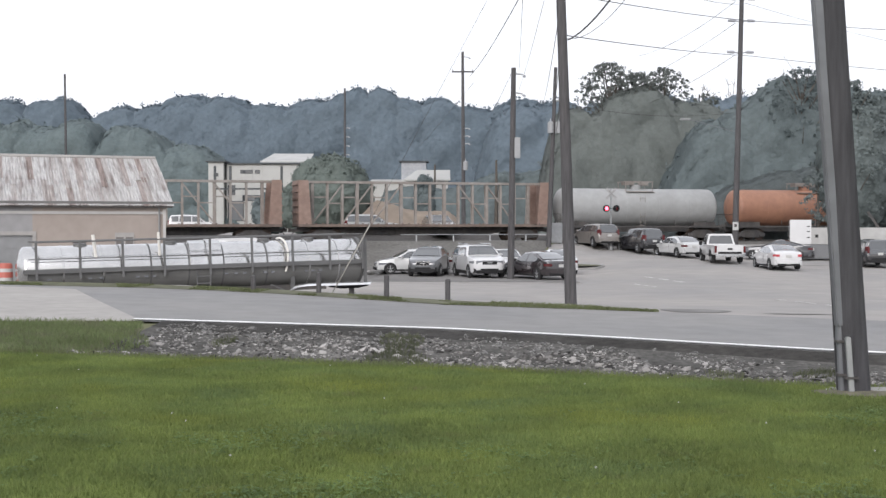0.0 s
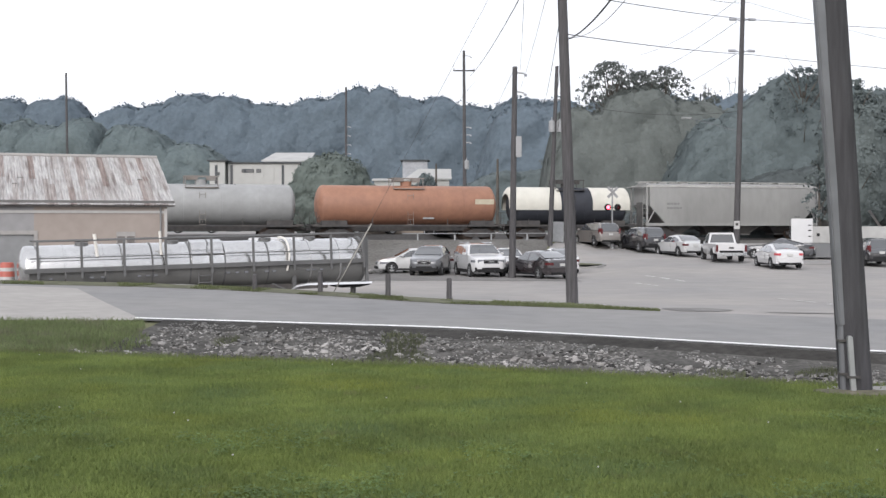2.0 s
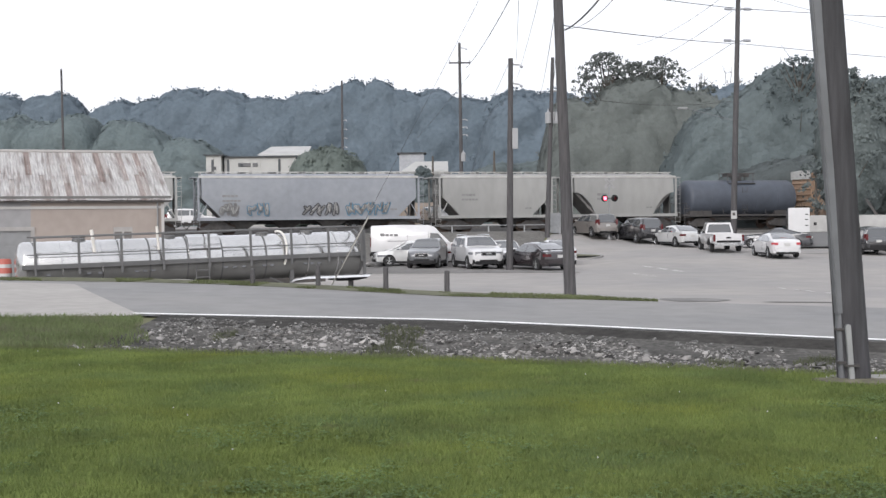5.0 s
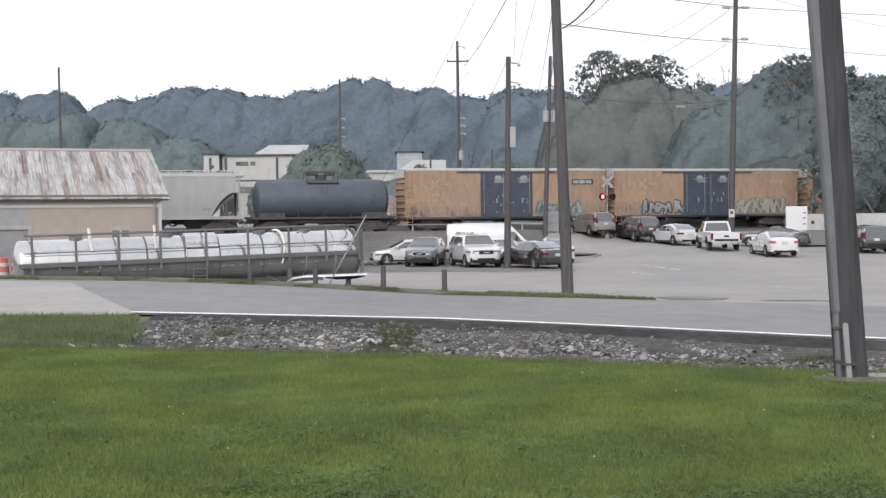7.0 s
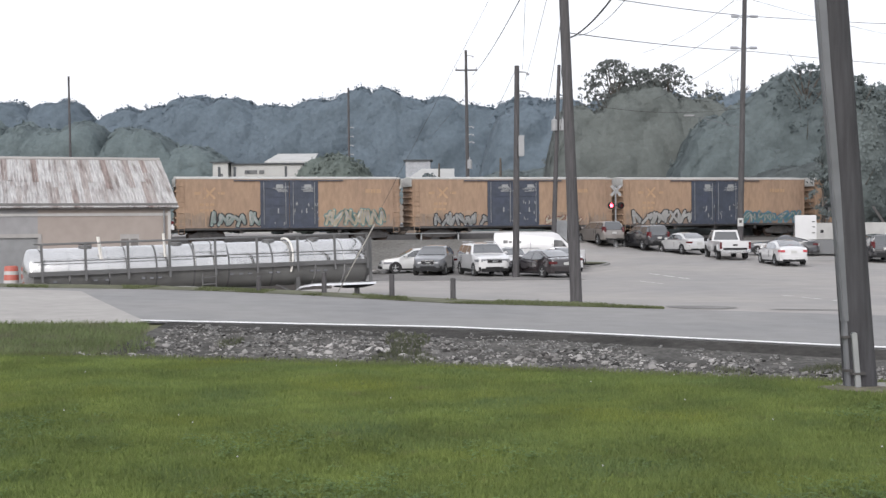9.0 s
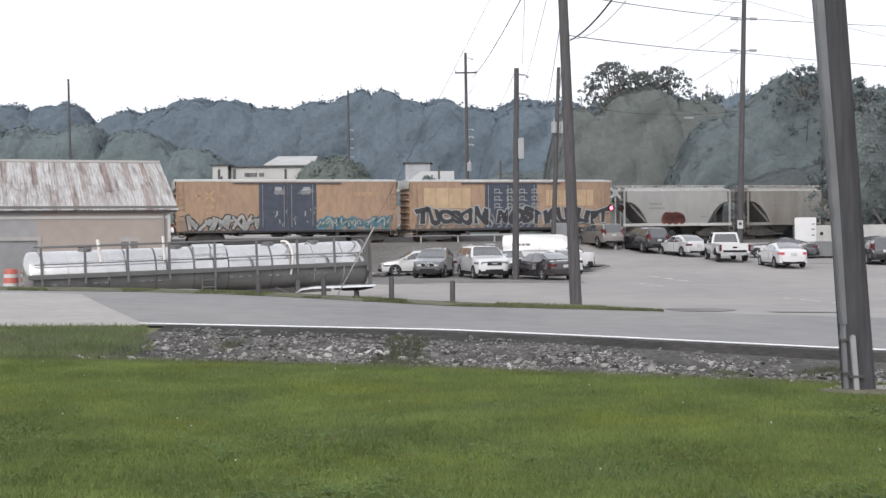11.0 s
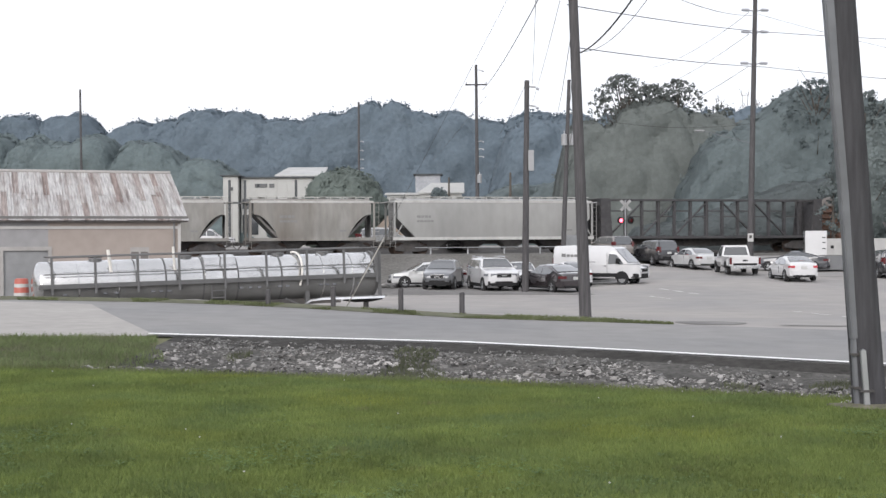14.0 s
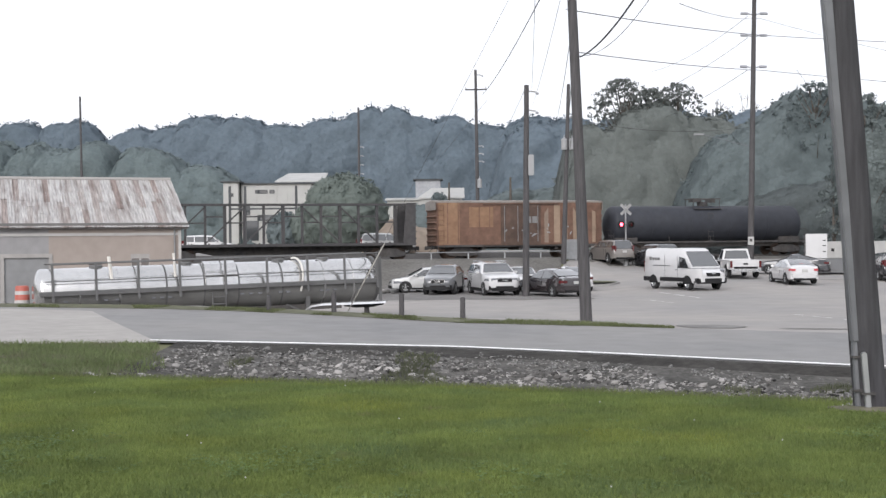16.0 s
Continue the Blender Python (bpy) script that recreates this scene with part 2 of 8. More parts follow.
def sheet(name, edge_a, edge_b, nu, nv, lift, material, label, category, kind="structure", flat=None, skirt=0.0):
    """A patch of ground between two lines of (x, y), draped over the ground."""
    f = Form()

    def along(line, t):
        ls = [math.dist(a, b) for a, b in zip(line, line[1:])]
        d = t * sum(ls)
        for (a, b), w in zip(zip(line, line[1:]), ls):
            if d <= w + 1e-9:
                k = d / w
                return a[0] + (b[0] - a[0]) * k, a[1] + (b[1] - a[1]) * k
            d -= w
        return line[-1]

    vs, fs = [], []
    for i in range(nu + 1):
        a, b = along(edge_a, i / nu), along(edge_b, i / nu)
        for j in range(nv + 1):
            k = j / nv
            x, y = a[0] + (b[0] - a[0]) * k, a[1] + (b[1] - a[1]) * k
            edge = skirt if j in (0, nv) or i in (0, nu) else 0
            vs.append((x, y, height(x, y) + lift - edge if flat is None else flat))
    for i in range(nu):
        for j in range(nv):
            p = i * (nv + 1) + j
            fs.append((p, p + nv + 1, p + nv + 2, p + 1))
    f.add(vs, fs)
    return tagged(part(name, f, material, smooth=60), label, category, kind=kind)


def build_ground():
    # one sheet to the horizon, fine near the place
    xs = [-1500, -700, -350, -200, -140, -100] + [-80 + 2 * i for i in range(20)] + [-40 + 0.7 * i for i in range(115)] + [42 + 3 * i for i in range(14)] + [90, 140, 220, 400, 800, 1500]
    ys = [-600, -200, -80, -30] + [-20 + 2 * i for i in range(10)] + [0.4 * i for i in range(125)] + [50 + 0.8 * i for i in range(90)] + [125, 135, 150, 180, 230, 320, 500, 900, 1800]
    f = Form()
    vs = [(x, y, height(x, y) - (0.03 if 0 < y < 110 else 0.2)) for x in xs for y in ys]
    m = len(ys)
    fs = [(i * m + j, (i + 1) * m + j, (i + 1) * m + j + 1, i * m + j + 1) for i in range(len(xs) - 1) for j in range(m - 1)]
    f.add(vs, fs)
    tagged(part("ground", f, SOIL, smooth=60), "rough grass and bare soil reaching to the woods", "ground", kind="structure")
    X = [-40 + 2 * i for i in range(41)]
    sheet("lawn", [(x, -16) for x in X], [(x, lerp(LAWN_END, x) + 0.7) for x in X], 80, 60, 0.0, LAWN, "mown green lawn sloping off towards a ditch", "lawn")
    X = [-60 + 2 * i for i in range(51)]
    sheet("road", [(x, lerp(NEAR_Y, x)) for x in X], [(x, lerp(FAR_Y, x)) for x in X], 200, 14, 0.02, ASPHALT, "grey asphalt road with a white edge line", "road")
    X = [-7.3 + 0.5 * i for i in range(90)]
    sheet("road_edge_line", [(x, lerp(NEAR_Y, x) + 0.08) for x in X], [(x, lerp(NEAR_Y, x) + 0.33) for x in X], 180, 1, 0.06, LINE, "worn white line along the edge of the road", "road line")
    sheet("driveway", [(-40, 28.0), (-12, 28.4), (-7.3, 28.9)], [(-40, 42.0), (-12.0, 40.6), (-7.1, 29.2)], 40, 12, 0.045, APRON, "pale concrete driveway apron joining the road", "driveway")
    X = [-60 + 2 * i for i in range(33)]
    sheet("road_verge", [(x, lerp(FAR_Y, x) - 0.1) for x in X], [(x, lerp(FAR_Y, x) + lerp([(-60, 1.2), (0, 1.2), (5.4, 0.5)], x)) for x in X], 120, 4, 0.03, WEED, "strip of rough grass between road and car park", "grass verge")
    X = [-60 + 2 * i for i in range(71)]
    sheet("car_park", [(x, lerp(FAR_Y, x) + 0.9 if x < 5 else lerp(FAR_Y, x)) for x in X], [(x, D + K * x - lerp([(-60, 20), (-2, 13.5), (6, 14), (8.5, 4.0), (80, 4.0)], x)) for x in X], 160, 50, 0.012, LOT, "worn grey asphalt car park and side road", "car park")
    sheet("embankment", [(x, D + K * x - lerp([(-60, 20), (-2, 13.5), (6, 14), (8.0, 5), (30, 4.5)], x)) for x in X[:46]], [(x, D + K * x - 3.0) for x in X[:46]], 120, 10, 0.015, BALLAST, "grey gravel bank below the railway", "embankment")
    sheet("track_bed", [(x * 5, D + K * x * 5 - 3.2) for x in X[::2]], [(x * 5, D + K * x * 5 + 9.0) for x in X[::2]], 150, 8, 0.05, TRACKBED, "grey stone railway ballast, darkened for the train's shade", "track bed")
    sheet("parking_strip", [(-5.6, 63.4), (0, 62.9), (6.9, 62.3)], [(-4.6, 80.5), (0, 81.0), (5.6, 80.6)], 30, 20, 0.03, STRIP, "darker tarmac strip under the parked cars", "pavement")
    sheet("parking_kerb", [(-5.6, 62.6), (0, 62.1), (6.9, 61.5)], [(-5.6, 63.38), (0, 62.88), (6.9, 62.28)], 30, 1, 0.02, APRON, "pale flush concrete edging", "kerb")


build_ground()


# ---- the freight train: x along the car, -y towards the road, z from top of rail ----
# Yellow and orange below are desaturated to put air haze into the paint
YELLOW = mat("faded_hazed_yellow_paint", (0.290, 0.198, 0.130), 0.75, var=0.14, scale=3, color2=(0.222, 0.15, 0.106), mix_scale=0.5, bump=0.2, stretch=(1.5, 1, 0.5))
NAVY = mat("dark_blue_door_paint", (0.036, 0.044, 0.068), 0.6, var=0.2, scale=3, color2=(0.043, 0.0516, 0.0688))
ROOFWHITE = mat("pale_galvanised_roof", (0.459, 0.459, 0.444), 0.55, 0.2, var=0.12, scale=3, color2=(0.333, 0.326, 0.311))
HOPGREY = mat("pale_grey_hopper_paint", (0.267, 0.267, 0.258), 0.6, var=0.07, scale=2, color2=(0.21, 0.21, 0.204), mix_scale=0.35, stretch=(1, 1, 0.4))
HOPBLUE = mat("blue_grey_hopper_paint", (0.229, 0.242, 0.261), 0.6, var=0.08, scale=2, color2=(0.185, 0.197, 0.219), mix_scale=0.35)
HOPDIRT = mat("grimy_grey_hopper_paint", (0.229, 0.226, 0.213), 0.75, var=0.14, scale=2, color2=(0.127, 0.112, 0.0955), mix_scale=0.45, stretch=(1.4, 1, 0.35))
# Hopper grey with the shade of the open ends put in its colour
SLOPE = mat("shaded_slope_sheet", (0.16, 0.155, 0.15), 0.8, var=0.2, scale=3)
TANKGREY = mat("pale_grey_tank_paint", (0.286, 0.29, 0.29), 0.5, var=0.06, scale=2, color2=(0.229, 0.232, 0.229), mix_scale=0.5)
TANKORANGE = mat("faded_hazed_orange_paint", (0.275, 0.137, 0.086), 0.6, var=0.1, scale=2.5, color2=(0.225, 0.112, 0.074), mix_scale=0.6)
TANKWHITE = mat("cream_white_tank_paint", (0.548, 0.533, 0.474), 0.5, var=0.05, scale=2, color2=(0.459, 0.444, 0.392))
TANKBLACK = mat("black_tank_paint", (0.024, 0.027, 0.035), 0.6, var=0.15, scale=2, color2=(0.034, 0.036, 0.043), spec=0.3)
BEAMBLACK = mat("sooty_black_truss_paint", (0.040, 0.040, 0.044), 0.85, var=0.2, scale=3, color2=(0.054, 0.051, 0.051))
TANKSLATE = mat("slate_tank_paint", (0.062, 0.073, 0.094), 0.6, var=0.12, scale=2, color2=(0.048, 0.055, 0.07))
SALMON = mat("rusty_salmon_bulkhead_paint", (0.22, 0.158, 0.132), 0.8, var=0.15, scale=3, color2=(0.172, 0.114, 0.092), mix_scale=0.8)
DECK = mat("grimy_deck_steel", (0.15, 0.115, 0.098), 0.85, var=0.2, scale=2, color2=(0.10, 0.078, 0.068), mix_scale=0.6)
BEAMGREY = mat("grey_truss_paint", (0.235, 0.222, 0.21), 0.75, var=0.15, scale=3, color2=(0.159, 0.133, 0.114))
RUST = mat("rust_brown_boxcar_paint", (0.150, 0.088, 0.062), 0.85, var=0.2, scale=2.5, color2=(0.11, 0.06, 0.042), mix_scale=0.8, bump=0.3)
RUSTLIGHT = mat("orange_rust_panel", (0.225, 0.138, 0.085), 0.85, var=0.15, scale=3, color2=(0.175, 0.100, 0.06), mix_scale=1.0)
RUSTDARK = mat("dark_brown_panel", (0.10, 0.065, 0.05), 0.85, var=0.2, scale=3)
SALVAGE = mat("rusty_wheel_steel", (0.07, 0.05, 0.04), 0.7, 0.4, var=0.2, scale=5)
PAINTS = {k: mat("spray_paint_" + k, c, 0.7, var=0.12, scale=3) for k, c in dict(
    black=(0.03, 0.03, 0.035), white=(0.38, 0.38, 0.37), teal=(0.11, 0.21, 0.21), mint=(0.27, 0.33, 0.31), silver=(0.29, 0.30, 0.30),
    tan=(0.45, 0.40, 0.30), red=(0.17, 0.065, 0.055), blue=(0.08, 0.20, 0.30), grime=(0.235, 0.178, 0.138), film=(0.275, 0.2, 0.142), buff=(0.40, 0.29, 0.18), faint=(0.36, 0.235, 0.14), crossbuck=(0.30, 0.30, 0.30), grey=(0.2, 0.2, 0.2)).items()}
TRAIN = []          # (car, place along the track at the start)
PACE = 17.1         # metres a second


def on_track(s):
    return pose(s * COS, D + K * s * COS, RAIL, 0, 0, TURN)


def wheel_mesh():
    f = Form()
    f.lathe([(-0.09, 0.02), (-0.09, 0.42), (0.02, 0.44), (0.03, 0.47), (0.06, 0.47), (0.06, 0.38), (0.03, 0.3), (0.03, 0.14), (0.07, 0.12), (0.07, 0.02)], "y", 20)
    return mesh("railway_wheel", f, SALVAGE, 40)


WHEEL = wheel_mesh()


def bogie_mesh():
    f = Form()
    for y in (-1.02, 1.02):
        prof = [(-1.25, 0.38), (-1.1, 0.3), (-0.55, 0.24), (0.55, 0.24), (1.1, 0.3), (1.25, 0.38), (1.25, 0.6), (0.95, 0.66), (0.55, 0.88), (-0.55, 0.88), (-0.95, 0.66), (-1.25, 0.6)]
        f.prism(prof, y - 0.07, y + 0.07)
        for x in (-0.86, 0.86):
            f.rod((x, y - 0.12, 0.46), (x, y + 0.12, 0.46), 0.13, n=10)
    f.box(0, 0, 0.62, 0.4, 2.1, 0.34)
    for x in (-0.86, 0.86):
        f.rod((x, -1, 0.46), (x, 1, 0.46), 0.07)
    return mesh("bogie_frame", f, DARK, 35)


BOGIE = bogie_mesh()


def running_gear(car, L, inset):
    for x in (-L / 2 + inset, L / 2 - inset):
        b = part("bogie", BOGIE, None, car, "black steel bogie", at=pose(x, 0, 0))
        for dx in (-0.86, 0.86):
            for y, r in ((-0.76, 180), (0.76, 0)):
                part("wheel", WHEEL, None, b, at=pose(dx, y, 0.47, 0, 0, r))
    for e in (-1, 1):
        f = Form()
        f.box(e * (L / 2 + 0.18), 0, 0.86, 0.55, 0.18, 0.2)
        f.box(e * (L / 2 + 0.45), 0, 0.86, 0.2, 0.26, 0.3)
        f.rod((e * (L / 2 + 0.1), -0.35, 0.8), (e * (L / 2 + 0.42), -0.2, 0.45), 0.03)
        part("coupler", f, DARK, car)


def ladder(f, x, y, z0, z1, w=0.42, step=0.36, r=0.016):
    for dx in (-w / 2, w / 2):
        f.rod((x + dx, y, z0), (x + dx, y, z1), r, n=5)
    z = z0 + 0.1
    while z < z1:
        f.rod((x - w / 2, y, z), (x + w / 2, y, z), r, n=5)
        z += step


def decal(name, car, quads, y, material, label=""):
    """Flat paint on the near side: list of (x, z) polygons."""
    f = Form()
    for q in quads:
        f.add([(x, y, z) for x, z in q], [tuple(range(len(q)))])
    return part(name, f, material, car, label)


def stroke(pts, w):
    """Thick line through points, as quads and round joints."""
    out = []
    for (a, b), (c, d) in zip(pts, pts[1:]):
        l = math.hypot(c - a, d - b) or 1
        nx, nz = -(d - b) / l * w / 2, (c - a) / l * w / 2
        out.append([(a + nx, b + nz), (a - nx, b - nz), (c - nx, d - nz), (c + nx, d + nz)])
    for a, b in pts:
        out.append([(a + w / 2 * math.cos(t * math.pi / 4), b + w / 2 * math.sin(t * math.pi / 4)) for t in range(8)])
    return out


def rounded(pts, n=5):
    """The points of a line, with its corners drawn out into curves."""
    q = [pts[0]] + list(pts) + [pts[-1]]
    out = []
    for a, b, c, d in zip(q, q[1:], q[2:], q[3:]):
        for i in range(n):
            t = i / n
            out.append(tuple(0.5 * (2 * b[k] + (c[k] - a[k]) * t + (2 * a[k] - 5 * b[k] + 4 * c[k] - d[k]) * t * t + (3 * b[k] - a[k] - 3 * c[k] + d[k]) * t ** 3) for k in (0, 1)))
    return out + [pts[-1]]


def spray(car, x0, x1, z0, z1, y, fill, line, seed, w=0.16, size=0.85, label="spray-painted graffiti tag", shine=True):
    """Made-up letter-like shapes that nobody could read."""
    rng = random.Random(seed)
    a, b, c, x = [], [], [], x0
    while x < x1 - size * 0.4:
        gw = size * rng.uniform(0.7, 1.15)
        pts = [(x + gw * rng.uniform(0, 0.3), z0 + (z1 - z0) * rng.uniform(0, 0.15))]
        for i in range(rng.randint(3, 5)):
            pts.append((min(x1, x + gw * rng.uniform(0, 1)), z0 + (z1 - z0) * (rng.uniform(0.6, 1) if i % 2 == 0 else rng.uniform(0, 0.45))))
        pts = rounded(pts)
        a += stroke(pts, w * 1.9)
        b += stroke(pts, w)
        c += stroke([(p - 0.03, q + 0.04) for p, q in pts[2:-2:2]], w * 0.25)
        x += gw * 0.84
    tagged(decal("graffiti", car, a, y - 0.003, PAINTS[line], label), kind="stuff")
    tagged(decal("graffiti_fill", car, b, y - 0.006, PAINTS[fill]), kind="stuff")
    if shine:
        tagged(decal("graffiti_shine", car, c, y - 0.009, PAINTS["white"]), kind="stuff")


def bars(car, x0, z, widths, h, y, paint, gap=0.09):
    quads, x = [], x0
    for w in widths:
        quads.append([(x, z), (x + w, z), (x + w, z + h), (x, z + h)])
        x += w + gap
    return decal("marking", car, quads, y - 0.004, PAINTS[paint])


def boxcar(s0, s1, label, body, roof, door, tags=(), top=4.62, look_of="yellow", doors=(0.364, 0.622)):
    L = s1 - s0
    car = thing("boxcar", label, "boxcar", on_track((s0 + s1) / 2), "freight train")
    h, y = L / 2, 1.47
    f = Form().box(0, 0, (1.02 + top) / 2, L, 2 * y, top - 1.02)
    part("body", f, body, car, bevel=0.03)
    f = Form()
    rings = [[(x, -y - 0.03, top - 0.06), (x, -y - 0.03, top + 0.05), (x, 0, top + 0.17), (x, y + 0.03, top + 0.05), (x, y + 0.03, top - 0.06)] for x in (-h - 0.05, h + 0.05)]
    f.loft(rings)
    sheet_ = part("roof", f, roof, car, "pale metal roof")
    f = Form()
    for i in range(15):
        x = -h + (i + 0.5) * L / 15
        f.loft([[(x + d, -y - 0.03, top + 0.05), (x + d, 0, top + 0.2), (x + d, y + 0.03, top + 0.05)] for d in (-0.04, 0.04)], closed=False, caps=False)
    tagged(part("roof_rib", f, roof, sheet_), kind="stuff")
    f = Form().box(0, -y - 0.01, 1.0, L, 0.06, 0.16).box(0, y + 0.01, 1.0, L, 0.06, 0.16)
    f.box(0, 0, 0.92, L, 0.7, 0.3)
    for x in (-0.22 * L, 0.22 * L, 0):
        f.box(x, 0, 0.82, 0.25, 2.7, 0.3)
    part("underframe", f, DARK, car)
    # doors
    a, b = -h + doors[0] * L, -h + doors[1] * L
    m = (a + b) / 2
    for u, v in ((a, m - 0.02), (m + 0.02, b)):
        f = Form().box((u + v) / 2, -y - 0.04, (1.1 + top - 0.2) / 2, v - u, 0.06, top - 1.3)
        for k in range(5):
            f.box((u + v) / 2, -y - 0.08, 1.45 + k * 0.62, v - u - 0.12, 0.03, 0.09)
        d = part("sliding_door", f, door, car, "dark ribbed sliding door")
        part("door_bar", Form().rod((u + 0.25, -y - 0.11, 1.3), (u + 0.25, -y - 0.11, top - 0.3), 0.025, n=6).rod((v - 0.25, -y - 0.11, 1.3), (v - 0.25, -y - 0.11, top - 0.3), 0.025, n=6), STEEL, d)
    for z in (1.06, top - 0.16):
        part("door_rail", Form().box(m, -y - 0.07, z, (b - a) * 1.9, 0.08, 0.07), door, car)
    # side seams and ends
    f = Form()
    for i in range(1, 16):
        x = -h + i * L / 16
        if not a - 0.1 < x < b + 0.1:
            f.box(x, -y - 0.006, (1.1 + top) / 2, 0.07, 0.012, top - 1.2)
    tagged(part("side_seam", f, body, car), kind="stuff")
    for e in (-1, 1):
        f = Form()
        for k in range(7):
            f.rod((e * (h + 0.02), -y + 0.12, 1.35 + k * 0.47), (e * (h + 0.02), y - 0.12, 1.35 + k * 0.47), 0.08, n=8)
        part("end_rib", f, body, car, "horizontal ribs on the end wall")
        part("end_sheet", Form().box(e * (h + 0.1), 0, top - 0.28, 0.04, 2 * y, 0.62), roof, car, "pale top sheet of the end wall")
    for x in (-h + 0.3, h - 0.3):
        for a0, b0 in ((0.6, 2.2), (2.5, top - 0.2)):
            f = Form()
            ladder(f, x, -y - 0.07, a0, b0)
            part("ladder", f, body, car)
    running_gear(car, L, 2.1)
    for t in tags:
        t(car, L, -y - 0.008)
    TRAIN.append((car, (s0 + s1) / 2))
    return car


def hopper(s0, s1, label, paint, top=4.45, round_ends=False, bays=3, sill=None, marks=True, seed=0):
    L = s1 - s0
    h = L / 2
    car = thing("hopper_car", label, "hopper car", on_track((s0 + s1) / 2), "freight train")

    def ring(x, zb):
        pts = []
        for i in range(9):
            z = zb + (top - 0.35 - zb) * i / 8
            pts.append((x, -(1.46 + 0.11 * math.sin(math.pi * min(1, max(0, (z - 1.1) / 3.2)))), z))
        pts += [(x, -1.25, top - 0.12), (x, -0.75, top), (x, 0.75, top), (x, 1.25, top - 0.12)]
        return pts + [(a, -b, c) for a, b, c in reversed(pts[:9])]

    run = 1.75 if round_ends else 1.35
    rise = 1.7 if round_ends else 1.35
    e0 = h - 0.35
    st = []
    for i in range(7):
        k = i / 6
        zb = 1.3 + rise * (math.cos(k * math.pi / 2) ** 0.8 if round_ends else 1 - k)
        st.append((e0 - 0.25 - run * k, zb))
    xs = [(-x, z) for x, z in st] + [(0, 1.3)] + [(x, z) for x, z in reversed(st)]
    part("body", Form().loft([ring(x, z) for x, z in xs]), paint, car, smooth=30)
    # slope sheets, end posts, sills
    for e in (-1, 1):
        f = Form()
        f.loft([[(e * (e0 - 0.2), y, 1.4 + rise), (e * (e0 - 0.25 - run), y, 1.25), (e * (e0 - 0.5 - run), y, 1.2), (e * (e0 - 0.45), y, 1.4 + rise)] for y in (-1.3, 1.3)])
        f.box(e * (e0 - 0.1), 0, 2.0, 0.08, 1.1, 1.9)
        part("slope_sheet", f, SLOPE, car, "sloping end sheet in shade-darkened grey")
        f = Form()
        for y in (-1.46, 1.46):
            f.box(e * (e0 - 0.02), y, (1.1 + top - 0.3) / 2, 0.14, 0.1, top - 1.4)
            if not round_ends:
                f.beam((e * (e0 - 0.05), y, 1.25), (e * (e0 - run * 0.5), y * 1.005, 2.35), 0.09, 0.07)
        f.box(e * (h - 0.2), 0, top - 0.28, 0.5, 2.9, 0.08)
        ladder(f, e * (e0 + 0.12), -1.5, 0.55, top - 0.3)
        part("end_frame", f, paint, car)
    part("side_sill", Form().box(0, -1.5, 1.2, L - 0.5, 0.1, 0.22).box(0, 1.5, 1.2, L - 0.5, 0.1, 0.22), sill or paint, car)
    part("top_chord", Form().box(0, -1.44, top - 0.24, L - 0.8, 0.12, 0.16).box(0, 1.44, top - 0.24, L - 0.8, 0.12, 0.16), ROOFWHITE, car, "bright top chord")
    f = Form()
    for y in (-0.45, 0.45):
        f.box(0, y, top + 0.14, L - 0.6, 0.3, 0.04)
    n = int(L / 0.9)
    for i in range(n):
        f.box(-h + 0.6 + (L - 1.2) * i / (n - 1), 0, top + 0.07, 0.06, 1.3, 0.12)
    for i in range(int(L / 2.2)):
        f.rod((-h + 1.4 + i * 2.2, 0, top), (-h + 1.4 + i * 2.2, 0, top + 0.16), 0.34, n=12)
    part("roof_walk", f, ROOFWHITE, car, "roof walkway with round hatches")
    inner = L - 2 * run - 1.2
    # Every other bay takes the same shade-darkened grey
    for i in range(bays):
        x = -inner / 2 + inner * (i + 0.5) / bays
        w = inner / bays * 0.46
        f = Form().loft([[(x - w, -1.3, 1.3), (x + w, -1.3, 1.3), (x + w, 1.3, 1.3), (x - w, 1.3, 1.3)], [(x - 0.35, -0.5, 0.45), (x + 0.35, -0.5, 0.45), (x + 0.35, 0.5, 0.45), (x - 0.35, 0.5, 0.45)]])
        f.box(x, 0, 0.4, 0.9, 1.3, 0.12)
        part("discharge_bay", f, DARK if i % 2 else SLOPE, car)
    part("centre_sill", Form().box(0, 0, 0.95, L, 0.5, 0.35), DARK, car)
    rng = random.Random(seed)
    if marks:
        bars(car, -h + run + 0.7, 2.75, [0.3, 0.2, 0.25, 0.18], 0.17, -1.572, "grey", 0.05)
        bars(car, -h + run + 0.7, 2.42, [0.22, 0.26, 0.2, 0.24, 0.2], 0.14, -1.572, "grey", 0.04)
        bars(car, h - run - 1.2, 1.75, [0.25, 0.2], 0.2, -1.53, "grey", 0.05)
    running_gear(car, L, 1.75)
    TRAIN.append((car, (s0 + s1) / 2))
    return car


